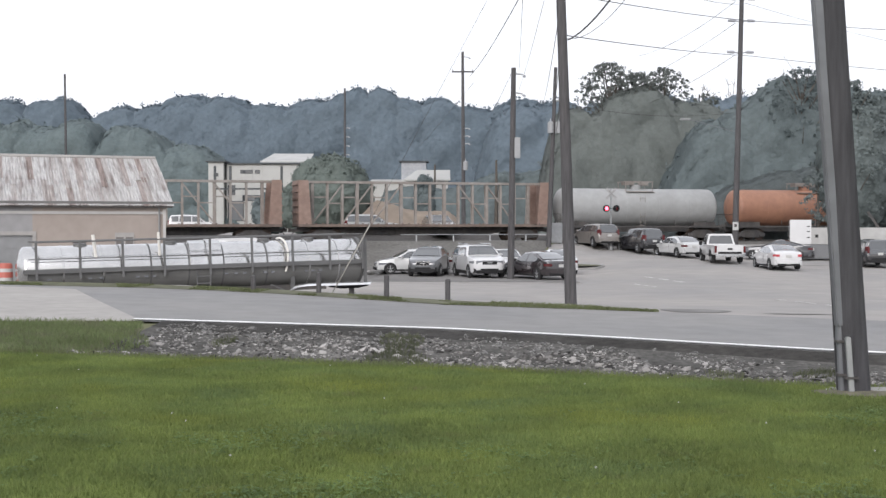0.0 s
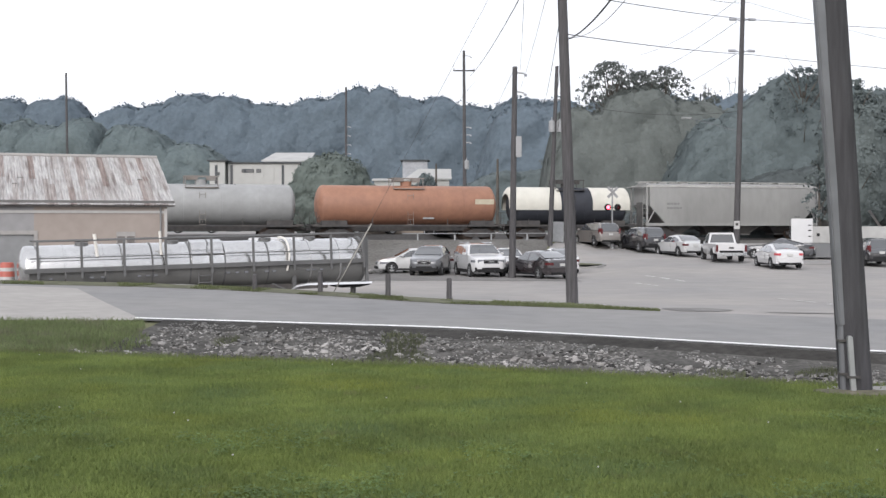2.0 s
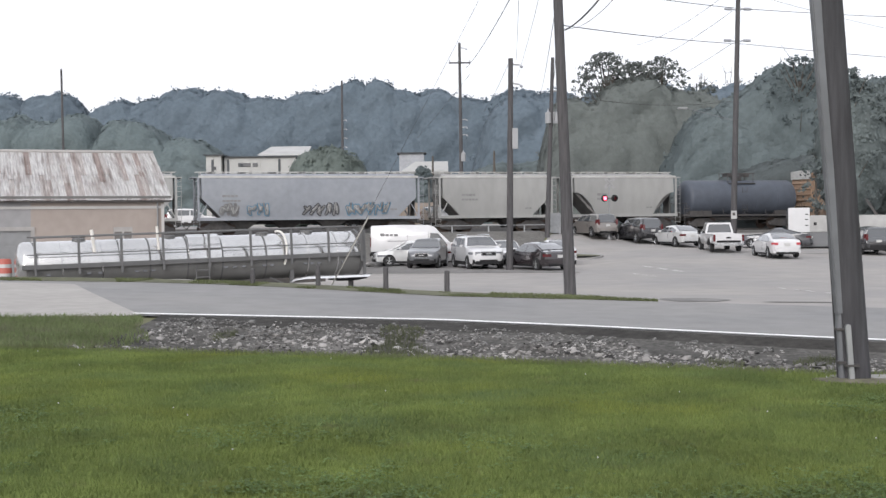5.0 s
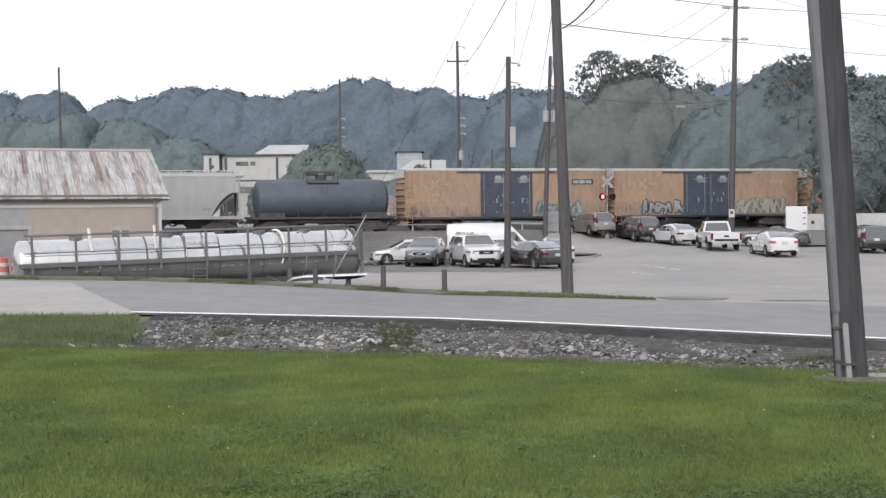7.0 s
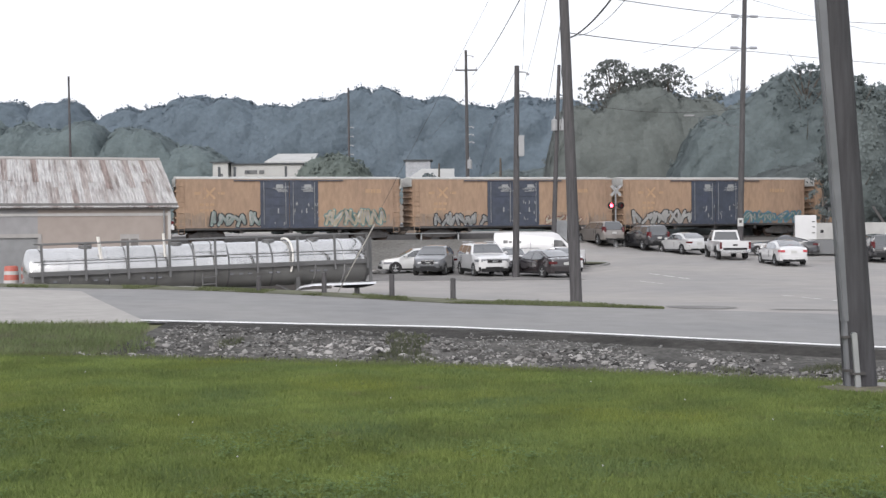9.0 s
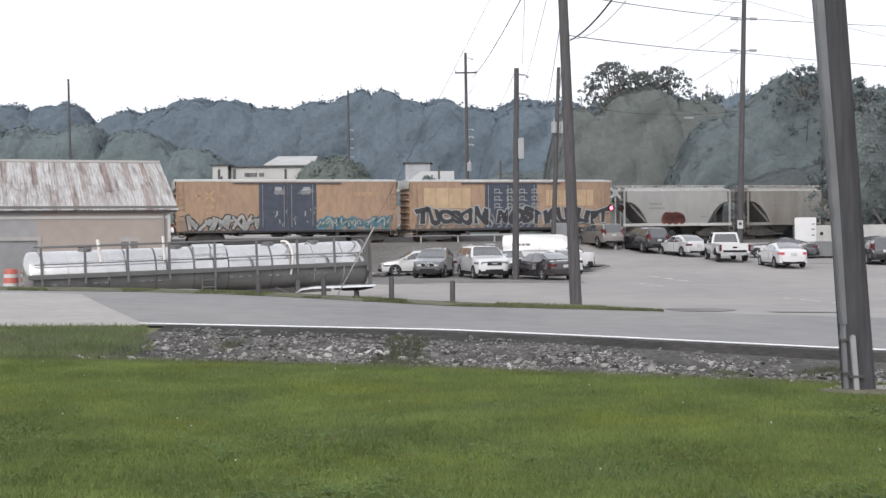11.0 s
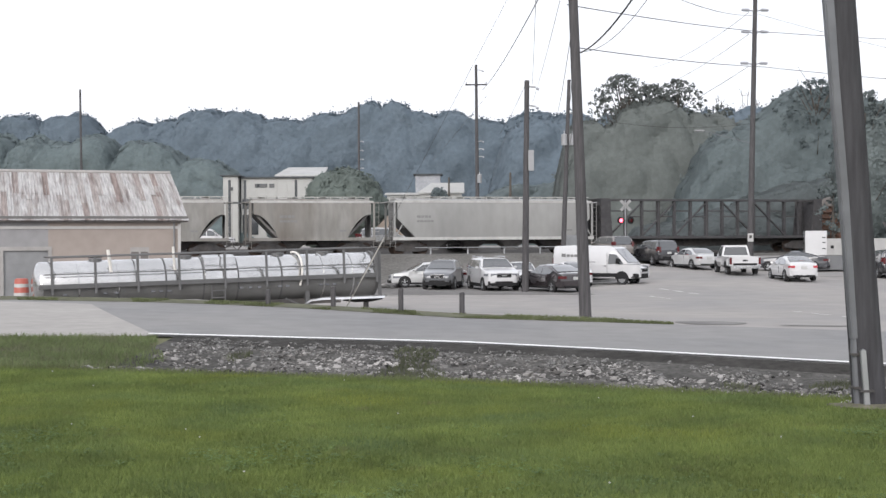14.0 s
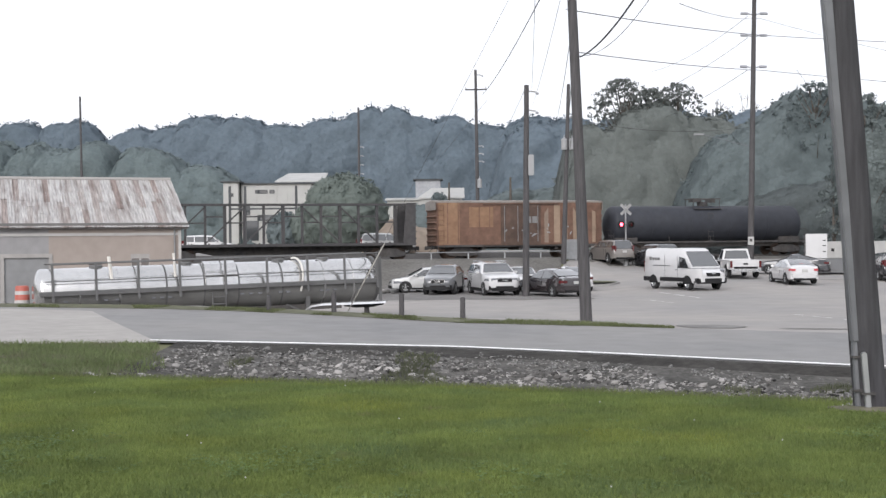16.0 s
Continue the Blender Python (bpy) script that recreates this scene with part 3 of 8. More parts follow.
def tank_car(s0, s1, label, paint, r=1.5, cz=2.62, tank=None, platform=True, trim=None, sill=True, seed=0):
    """tank: start and end of the shell within the car."""
    L = s1 - s0
    h = L / 2
    car = thing("tank_car", label, "tank car", on_track((s0 + s1) / 2), "freight train")
    a, b = (-h + 0.45, h - 0.45) if tank is None else tank
    prof = [(a + 0.55 * (1 - math.cos(t)), max(0.02, r * math.sin(t))) for t in [i * math.pi / 16 for i in range(9)]]
    prof += [(b - 0.55 * (1 - math.cos(t)), max(0.02, r * math.sin(t))) for t in [i * math.pi / 16 for i in range(8, -1, -1)]]
    part("tank", Form().lathe(prof, "x", 40).moved(pose(0, 0, cz)), paint, car, smooth=40)
    f = Form()
    for i in range(1, 5):
        x = a + (b - a) * i / 5
        f.lathe([(x - 0.03, r + 0.002), (x - 0.02, r + 0.008), (x + 0.02, r + 0.008), (x + 0.03, r + 0.002)], "x", 40)
    tagged(part("weld_band", f.moved(pose(0, 0, cz)), paint, car), kind="stuff")
    f = Form()
    if sill:
        f.box(0, 0, 0.92, L, 0.55, 0.4)
    for e in (-1, 1):
        f.box(e * (h - 1.7), 0, 1.25, 1.9, 2.3, 0.5)
        f.box(e * (h - 0.25), 0, 1.15, 0.5, 2.9, 0.16)
    f.box(0, -1.42, 1.12, L - 0.6, 0.08, 0.14)
    f.box(0, 1.42, 1.12, L - 0.6, 0.08, 0.14)
    part("underframe", f, DARK, car, "black sill and saddles")
    f = Form()
    for x in (-h + 0.3, h - 0.3):
        ladder(f, x, -1.45, 0.5, 1.9)
        for y in (-1.42, 1.42):
            f.rod((x, y, 1.2), (x, y, 2.1), 0.02, n=5)
        f.rod((x, -1.42, 2.1), (x, 1.42, 2.1), 0.02, n=5)
    for i in range(5):
        x = a + 1.2 + (b - a - 2.4) * i / 4
        f.rod((x, -1.42, 1.15), (x, -1.3, 1.62), 0.025, n=5)
    tagged(part("hand_rail", f, trim or DARK, car), kind="stuff")
    if platform:
        f = Form().rod((0, 0, cz + r - 0.1), (0, 0, cz + r + 0.32), 0.42, n=16)
        part("dome", f, trim or paint, car)
        f = Form()
        for dx in (-1.15, 1.15):
            for y in (-0.7, 0.7):
                f.rod((dx, y, cz + r * 0.8), (dx, y, cz + r + 0.55), 0.03, n=6)
        for y in (-0.7, 0.7):
            f.box(0, y, cz + r + 0.55, 2.5, 0.05, 0.06)
            f.box(0, y * 1.2, cz + r * 0.83, 2.4, 0.45, 0.05)
        for dx in (-1.15, 1.15):
            f.box(dx, 0, cz + r + 0.55, 0.05, 1.4, 0.06)
        f.box(-0.65, 0, cz + r + 0.45, 0.8, 0.7, 0.3).box(0.7, 0, cz + r + 0.42, 0.6, 0.6, 0.3)
        ladder(f, 0, -1.42, 1.1, cz + r * 0.6)
        part("platform", f, trim or BEAMGREY, car, "valve platform with rails")
    running_gear(car, L, 1.9)
    TRAIN.append((car, (s0 + s1) / 2))
    return car


def centre_beam(s0, s1, label, frame_paint, end_paint, post_gap=1.12, top=4.5, seed=1):
    L = s1 - s0
    h = L / 2
    car = thing("centre_beam_flatcar", label, "flat car", on_track((s0 + s1) / 2), "freight train")
    f = Form().box(0, 0, 1.22, L, 2.8, 0.14)
    for y in (-1.42, 1.42):
        f.box(0, y, 1.2, L, 0.1, 0.2)
        for i in range(int(L / 1.2)):
            f.box(-h + 0.6 + i * 1.2, y, 1.34, 0.1, 0.1, 0.08)
    part("deck", f, DECK if end_paint is SALMON else end_paint, car)
    part("centre_sill", Form().loft([[(-h, y, 1.15), (-h, y, 0.75), (-h + 3.6, y, 0.7), (-h + 4.6, y, 0.5), (h - 4.6, y, 0.5), (h - 3.6, y, 0.7), (h, y, 0.75), (h, y, 1.15)] for y in (-0.3, 0.3)]), DARK, car)
    part("top_chord", Form().box(0, 0, top - 0.09, L - 0.3, 0.5, 0.17), BEAMGREY if frame_paint is BEAMGREY else frame_paint, car, "deep top chord")
    for e in (-1, 1):
        f = Form().box(e * (h - 0.06), 0, (1.2 + top) / 2, 0.1, 2.7, top - 1.2)
        bulk = part("bulkhead", f, end_paint, car, "solid end bulkhead")
        for y in (-1.38, 1.38):
            f = Form().loft([[(e * (h - 0.02), y - 0.05, 1.25), (e * (h - 0.98), y - 0.05, 1.25), (e * (h - 0.72), y - 0.05, top), (e * (h - 0.02), y - 0.05, top)], [(e * (h - 0.02), y + 0.05, 1.25), (e * (h - 0.98), y + 0.05, 1.25), (e * (h - 0.72), y + 0.05, top), (e * (h - 0.02), y + 0.05, top)]])
            part("gusset", f, end_paint, bulk)
        for k in range(6):
            part("bulkhead_rib", Form().box(e * (h + 0.02), 0, 1.6 + k * 0.52, 0.1, 2.6, 0.1), end_paint, bulk)
    f, n = Form(), int((L - 2.2) / post_gap)
    px = [-h + 1.25 + (L - 2.5) * i / n for i in range(n + 1)]
    for i, x in enumerate(px):
        part("post", Form().box(x, 0, (1.29 + top - 0.1) / 2, 0.16 if i % 3 else 0.22, 0.34, top - 1.35), frame_paint, car)
    for i in (0, 2, 4, n - 5, n - 3, n - 1):
        if 0 <= i < n - 1:
            u, v = (px[i], px[i + 2]) if i > n / 2 else (px[i + 2], px[i])
            part("brace", Form().beam((u, -0.1, top - 0.25), (v, -0.1, 1.35), 0.16, 0.1), frame_paint, car)
    f = Form()
    for i in range(n):
        f.box((px[i] + px[i + 1]) / 2, 0, 2.85 if i % 2 else 3.3, px[1] - px[0] - 0.16, 0.06, 0.1)
    tagged(part("stringer", f, frame_paint, car), kind="stuff")
    running_gear(car, L, 2.0)
    TRAIN.append((car, (s0 + s1) / 2))
    return car


def lettering(text, height, depth=0.0, thick=0.0, squeeze=1.0):
    """A mesh of letters in the built-in font, upright in the xz plane."""
    cu = bpy.data.curves.new("letters", "FONT")
    cu.body, cu.size, cu.extrude, cu.offset = text, height, depth, thick
    ob = bpy.data.objects.new("letters", cu)
    me = bpy.data.meshes.new_from_object(ob)
    bpy.data.objects.remove(ob)
    me.transform(pose(0, 0, 0, 90))
    xs = [v.co.x for v in me.vertices]
    zs = [v.co.z for v in me.vertices]
    return me, min(xs), max(xs), min(zs), max(zs)


def wobble(me, width):
    """Uneven, leaning letters, as sprayed by hand."""
    for v in me.vertices:
        x, z = v.co.x, v.co.z
        v.co.x = x + 0.10 * math.sin(z * 5.5 + x * 0.9) + 0.05 * math.sin(x * 3.1)
        v.co.z = z * (1 + 0.14 * math.sin(x * 2.3)) + 0.06 * math.sin(x * 4.1)


def written(parent, text, x0, x1, z0, z1, y, material, thick=0.0, label=""):
    me, a, b, c, d = lettering(text, 1.0, 0.002, thick)
    wobble(me, b - a)
    me.transform(Matrix.Translation((x0, y, z0)) @ Matrix.Diagonal(((x1 - x0) / (b - a), 1, (z1 - z0) / (d - c), 1)) @ Matrix.Translation((-a, 0, -c)))
    me.materials.append(material)
    return part("graffiti_lettering", me, None, parent, label)


def faded_mark(car, L, y):
    """Faded crossed emblem near the left end and company marks, as plain shapes."""
    x = -L / 2 + 2.3
    decal("emblem", car, stroke([(x - 0.35, 3.2), (x + 0.35, 3.9)], 0.16) + stroke([(x - 0.35, 3.9), (x + 0.35, 3.2)], 0.16) + stroke([(x - 1.0, 3.55), (x - 0.7, 3.55)], 0.2) + stroke([(x + 0.7, 3.55), (x + 1.0, 3.55)], 0.2), y - 0.002, PAINTS["faint"])
    bars(car, -L / 2 + 1.6, 2.65, [0.3, 0.25, 0.3], 0.18, y, "faint")
    bars(car, -L / 2 + 1.6, 2.25, [0.25, 0.3, 0.2], 0.16, y, "faint")
    for x in (-0.1 * L + 0.55, -0.1 * L + 2.6):
        bars(car, x, 3.95, [0.5], 0.22, y - 0.09, "silver")
        bars(car, x + 0.1, 2.1, [0.09], 0.35, y - 0.09, "silver")


def mark(x, w, paint, z=3.55, h=0.28):
    return lambda car, L, y: bars(car, -L / 2 + x * L, z, [w / 3.4] * 3, h, y, paint, 0.06)


def dark_mark(x, w):
    def go(car, L, y):
        decal("marking_panel", car, [[(-L / 2 + x * L - 0.1, 3.5), (-L / 2 + x * L + w, 3.5), (-L / 2 + x * L + w, 3.9), (-L / 2 + x * L - 0.1, 3.9)]], y - 0.002, PAINTS["black"])
        bars(car, -L / 2 + x * L, 3.58, [w / 3.6] * 3, 0.24, y - 0.004, "silver", 0.06)
    return go


def tag(u, v, z0, z1, fill, line, seed, w=0.2, size=0.85):
    return lambda car, L, y: spray(car, -L / 2 + u * L, -L / 2 + v * L, z0, z1, y, fill, line, seed, w, size)


def door_tag(seed, paint="silver"):
    def go(car, L, y):
        rng = random.Random(seed)
        q = []
        for i in range(14):
            x, z = -L / 2 + L * rng.uniform(0.42, 0.63), rng.uniform(1.4, 2.9)
            q += stroke([(x, z), (x + rng.uniform(-0.1, 0.1), z + rng.uniform(-0.25, 0.25))], 0.06)
        for u in (0.455, 0.575):
            for k in range(5):
                x = -L / 2 + L * u + rng.uniform(-0.15, 0.15)
                q += stroke([(x - rng.uniform(0.2, 0.5), 3.66 + k * 0.08), (x + rng.uniform(0.2, 0.5), 3.68 + k * 0.08)], 0.05)
        tagged(decal("scuff", car, q, y - 0.092, PAINTS[paint]), kind="stuff")
    return go


def grime(seed, z1=2.1):
    """Dull streaks rising from the lower side."""
    def go(car, L, y):
        rng = random.Random(seed)
        q = []
        x = -L / 2 + 0.2
        while x < L / 2 - 0.4:
            w = rng.uniform(0.08, 0.4)
            if not 0.39 < (x + L / 2) / L < 0.65:
                q.append([(x, 1.12), (x + w, 1.12), (x + w * 0.8, 1.12 + (z1 - 1.1) * rng.uniform(0.1, 1)), (x + w * 0.2, 1.12 + (z1 - 1.1) * rng.uniform(0.1, 1))])
            x += w * rng.uniform(0.3, 1.1)
        tagged(decal("dirt_streak", car, q, y - 0.0015, PAINTS["grime"]), kind="stuff")
        q = []
        x = -L / 2 + 0.1
        while x < L / 2 - 1.2:
            w, top = rng.uniform(0.6, 1.5), 1.12 + (z1 - 0.9) * rng.uniform(0.35, 1)
            if not 0.33 < (x + L / 2) / L < 0.65:
                q.append([(x, 1.12), (x + w, 1.12), (x + w, top - 0.35), (x + w * 0.8, top - 0.05), (x + w * 0.45, top), (x + w * 0.15, top - 0.1), (x, top - 0.4)])
            x += w * rng.uniform(0.5, 0.9)
        tagged(decal("dirt_film", car, q, y - 0.0005, PAINTS["film"]), kind="stuff")
    return go


def big_tag(car, L, y):
    h = L / 2
    written(car, "TUCSON, MOST KURUPT", -h + 0.35, h - 0.15, 1.1, 2.62, y - 0.104, PAINTS["silver"], 0.14, "silver outline of the graffiti lettering")
    written(car, "TUCSON, MOST KURUPT", -h + 0.42, h - 0.22, 1.17, 2.54, y - 0.106, PAINTS["black"], 0.075, "black graffiti lettering along the whole side")
    shade = []
    for i in range(26):
        x = -h + 0.4 + i * (L - 0.8) / 26
        shade += stroke(rounded([(x, 1.15), (x + 0.25, 1.5 + 0.2 * math.sin(i * 2.1)), (x + 0.1, 2.0 + 0.2 * math.sin(i * 1.3))]), 0.16)
    tagged(decal("graffiti", car, shade, y - 0.1, PAINTS["grey"], "grey spray shading between the letters"), kind="stuff")
    for u0, u1, z0, z1 in ((-h + 1.1, -h + 4.7, 2.6, 4.1), (h * 0.34, h * 0.82, 2.75, 3.95)):
        decal("paint_patch", car, [[(u0, z0), (u1, z0), (u1, z1), (u0, z1)]], y - 0.002, PAINTS["buff"])
    q = []
    for k in range(4):
        for j in range(3):
            x, z = -0.09 * L + k * 1.0, 2.3 + j * 0.55
            z += 0.25
            q += stroke([(x, z), (x, z + 0.34), (x + 0.36, z + 0.36), (x + 0.4, z + 0.05)], 0.06) + stroke([(x + 0.1, z + 0.1), (x + 0.6, z + 0.06)], 0.07)
    decal("graffiti_line", car, q, y - 0.096, PAINTS["silver"])


def rust_panels(car, L, y):
    h = L / 2
    decal("side_panel", car, [[(-h + 0.1, 1.1), (-h + 1.75, 1.1), (-h + 1.75, 4.3), (-h + 0.1, 4.3)]], y - 0.001, RUSTLIGHT)
    decal("side_panel", car, [[(-h + 0.02 * L + 2.2, 2.4), (-h + 4.4, 2.4), (-h + 4.4, 3.9), (-h + 0.02 * L + 2.2, 3.9)]], y - 0.001, RUSTLIGHT)
    rng = random.Random(71)
    for i in range(6):
        x, wide = 1.9 + i * 0.78, rng.uniform(0.25, 0.5)
        q = [(x, 1.2), (x + wide, 1.2), (x + wide, rng.uniform(3.4, 4.15)), (x, rng.uniform(3.4, 4.15))]
        decal("worn_patch", car, [q], y - 0.001, PAINTS["film"] if i % 2 else PAINTS["grime"])
    q = []
    for i in range(16):
        x, z = rng.uniform(-1.4, h - 0.6), rng.uniform(1.4, 2.6)
        q += stroke([(x, z), (x + rng.uniform(-0.25, 0.25), z + rng.uniform(-0.2, 0.2))], 0.09)
    tagged(decal("scuff", car, q, y - 0.1, PAINTS["silver"]), kind="stuff")
    bars(car, 0.3, 2.7, [0.5, 0.4], 0.5, y - 0.09, "grey")


def build_train():
    centre_beam(-32.0, -12.3, "centre-beam flat car with grey truss and rusty bulkheads", BEAMGREY, SALMON)
    centre_beam(-11.1, 8.3, "centre-beam flat car with grey truss and salmon bulkheads", BEAMGREY, SALMON)
    tank_car(8.9, 23.4, "pale grey tank car with a valve platform", TANKGREY, seed=1)
    car = tank_car(24.0, 38.8, "faded, haze-dulled orange tank car with stained ends", TANKORANGE, seed=2)
    bars(car, 5.0, 2.72, [1.5], 0.38, -1.51, "tan")
    bars(car, 1.0, 1.62, [0.9], 0.16, -1.2, "silver")
    car = tank_car(39.1, 49.6, "black tank car with cream white panels at both ends", TANKBLACK, r=1.46, cz=2.62, platform=True, trim=DARK)
    for a, b in ((-4.75, -0.95), (1.65, 4.75)):
        f = Form()
        rings = []
        for i in range(2):
            x = (a, b)[i]
            rings.append([(x, -1.475 * math.sin(t), 2.62 + 1.475 * math.cos(t)) for t in [-1.78 + 3.56 * k / 30 for k in range(31)]])
        f.loft(rings, closed=False, caps=False)
        e = a if a < 0 else b
        cap = [[(e + (0.0 if k == 0 else (0.14 * k) * (1 if e > 0 else -1)), -1.475 * math.sin(t) * (1 - 0.09 * k * k), 2.62 + 1.475 * math.cos(t) * (1 - 0.09 * k * k)) for t in [-1.78 + 3.56 * j / 30 for j in range(31)]] for k in range(3)]
        f.loft(cap, closed=False, caps=False)
        part("white_panel", f, TANKWHITE, car, "cream white painted tank section", smooth=50)
    hopper(50.2, 66.2, "long pale grey covered hopper car", HOPGREY, bays=4, seed=1)
    car = hopper(67.0, 83.9, "long blue-grey covered hopper car with graffiti", HOPBLUE, bays=4, seed=2)
    for u, v, c, sd in ((-6.6, -5.3, "grey", 5), (-4.6, -3.2, "blue", 6), (-0.6, 1.9, "black", 7), (2.6, 6.0, "blue", 8)):
        spray(car, u, v, 1.45, 2.35, -1.56, "grey", c, sd, 0.13, 0.7)
    hopper(84.8, 94.5, "short pale grey covered hopper car", HOPGREY, bays=2, seed=3)
    hopper(95.4, 105.0, "short pale grey covered hopper car", HOPGREY, bays=2, round_ends=True, seed=4)
    tank_car(105.3, 116.3, "dark slate grey tank car", TANKSLATE, r=1.5, cz=2.45, trim=DARK)
    common = dict(body=YELLOW, roof=ROOFWHITE, door=NAVY)
    y50 = "faded, haze-dulled yellow boxcar with dark blue double doors and graffiti"
    boxcar(116.9, 133.0, y50, tags=[faded_mark, dark_mark(0.83, 1.7), tag(0.64, 0.87, 1.15, 2.15, "mint", "teal", 11, 0.22), door_tag(1), grime(2)], **common)
    boxcar(133.8, 150.0, y50, tags=[faded_mark, mark(0.84, 1.2, "faint"), tag(0.14, 0.39, 1.2, 2.2, "mint", "black", 12), tag(0.65, 0.93, 1.2, 2.3, "tan", "teal", 13), door_tag(2), grime(3)], **common)
    boxcar(151.0, 167.0, y50, tags=[faded_mark, mark(0.8, 1.2, "faint"), tag(0.1, 0.36, 1.15, 2.0, "silver", "black", 14), tag(0.66, 0.85, 1.15, 1.8, "tan", "red", 15, 0.14), door_tag(3), grime(4)], **common)
    boxcar(168.0, 184.0, y50, tags=[faded_mark, mark(0.8, 1.4, "faint"), tag(0.05, 0.37, 1.15, 2.15, "white", "black", 16), tag(0.6, 0.98, 1.15, 1.95, "teal", "blue", 17, 0.2), door_tag(4), grime(5)], **common)
    boxcar(185.0, 201.1, "yellow boxcar with full-length black and silver graffiti lettering", tags=[big_tag], **common)
    car = hopper(201.9, 211.8, "stubby pale grey covered hopper car with white sill", HOPGREY, top=4.15, round_ends=True, bays=2, sill=ROOFWHITE, seed=5)
    spray(car, -1.3, 0.9, 1.45, 1.95, -1.56, "red", "red", 33, 0.3, 0.6, shine=False)
    for i, (a, b) in enumerate(((212.7, 222.5), (223.4, 233.2))):
        hopper(a, b, "stubby grimy grey covered hopper car with rounded slopes", HOPDIRT, top=4.15, round_ends=True, bays=2, seed=6 + i)
    hopper(234.0, 250.4, "long pale grey covered hopper car with white sill", HOPGREY, top=4.2, bays=4, sill=ROOFWHITE, seed=9)
    centre_beam(250.8, 270.2, "black centre-beam flat car, empty", BEAMBLACK, BEAMBLACK, post_gap=1.35, top=4.25)
    boxcar(271.8, 285.0, "rusty orange-brown boxcar with dark doors", RUST, BEAMGREY, RUSTDARK, tags=[rust_panels], top=4.3, doors=(0.38, 0.62))
    tank_car(285.5, 303.2, "long black tank car", TANKBLACK, r=1.5, cz=2.5, trim=DARK)


build_train()


# ---- road vehicles: x forward, z up from the ground ----
def paint(name, c, rough=0.28, metal=0.0):
    return mat(name, c, rough, metal, var=0.03, scale=2, coat=1.0)


WHITEPAINT = paint("white_car_paint", (0.50, 0.50, 0.505))
SILVER = paint("silver_car_paint", (0.339, 0.347, 0.347), 0.32, 0.3)
PALESILVER = paint("pale_silver_car_paint", (0.47, 0.475, 0.475), 0.32, 0.15)
TANPAINT = paint("warm_silver_car_paint", (0.205, 0.19, 0.178), 0.32, 0.3)
GREYPAINT = paint("grey_car_paint", (0.125, 0.13, 0.137), 0.32, 0.3)
CHARCOAL = paint("charcoal_car_paint", (0.055, 0.058, 0.065), 0.3)
MAROON = paint("dark_maroon_car_paint", (0.028, 0.023, 0.025), 0.12)
BLACKPAINT = paint("black_car_paint", (0.022, 0.022, 0.025), 0.25)


def wheel_parts(ob, x, y, r, w=0.22):
    s = -1 if y < 0 else 1
    tyre = Form().lathe([(-w / 2, r * 0.62), (-w / 2, r * 0.93), (-w / 2 + 0.03, r), (w / 2 - 0.03, r), (w / 2, r * 0.93), (w / 2, r * 0.62)], "y", 24)
    wheel = part("wheel", tyre, RUBBER, ob, smooth=40, at=pose(x, y, r))
    rim = Form().lathe([(s * w * 0.1, 0.01), (s * w * 0.42, r * 0.12), (s * w * 0.36, r * 0.2), (s * w * 0.3, r * 0.55), (s * w * 0.46, r * 0.63), (s * w * 0.2, r * 0.66), (-s * w * 0.3, r * 0.64)], "y", 20)
    part("rim", rim, RIM, wheel)
    f = Form()
    for i in range(5):
        a = 2 * math.pi * i / 5
        f.beam((0, s * w * 0.42, 0), (math.sin(a) * r * 0.58, s * w * 0.4, math.cos(a) * r * 0.58), 0.07, 0.03)
    part("spoke", f, RIM, wheel)
    return wheel


def quad_on(name, ob, pts, material, label="", off=0.004):
    """A panel laid just proud of a face, with a little thickness."""
    p = [Vector(q) for q in pts]
    n = (p[1] - p[0]).cross(p[2] - p[0]).normalized()
    f = Form()
    k = len(p)
    f.add([q + n * off for q in p] + [q - n * 0.01 for q in p], [tuple(range(k)), tuple(reversed(range(k, 2 * k)))] + [(i, (i + 1) % k, k + (i + 1) % k, k + i) for i in range(k)])
    return part(name, f, material, ob, label)


def inset(a, b, c, d, m):
    """The four-cornered face shrunk by m metres on each side."""
    q = [Vector(v) for v in (a, b, c, d)]
    o = []
    for i in range(4):
        u, v = (q[(i + 1) % 4] - q[i]), (q[i - 1] - q[i])
        o.append(q[i] + u.normalized() * m + v.normalized() * m)
    return o


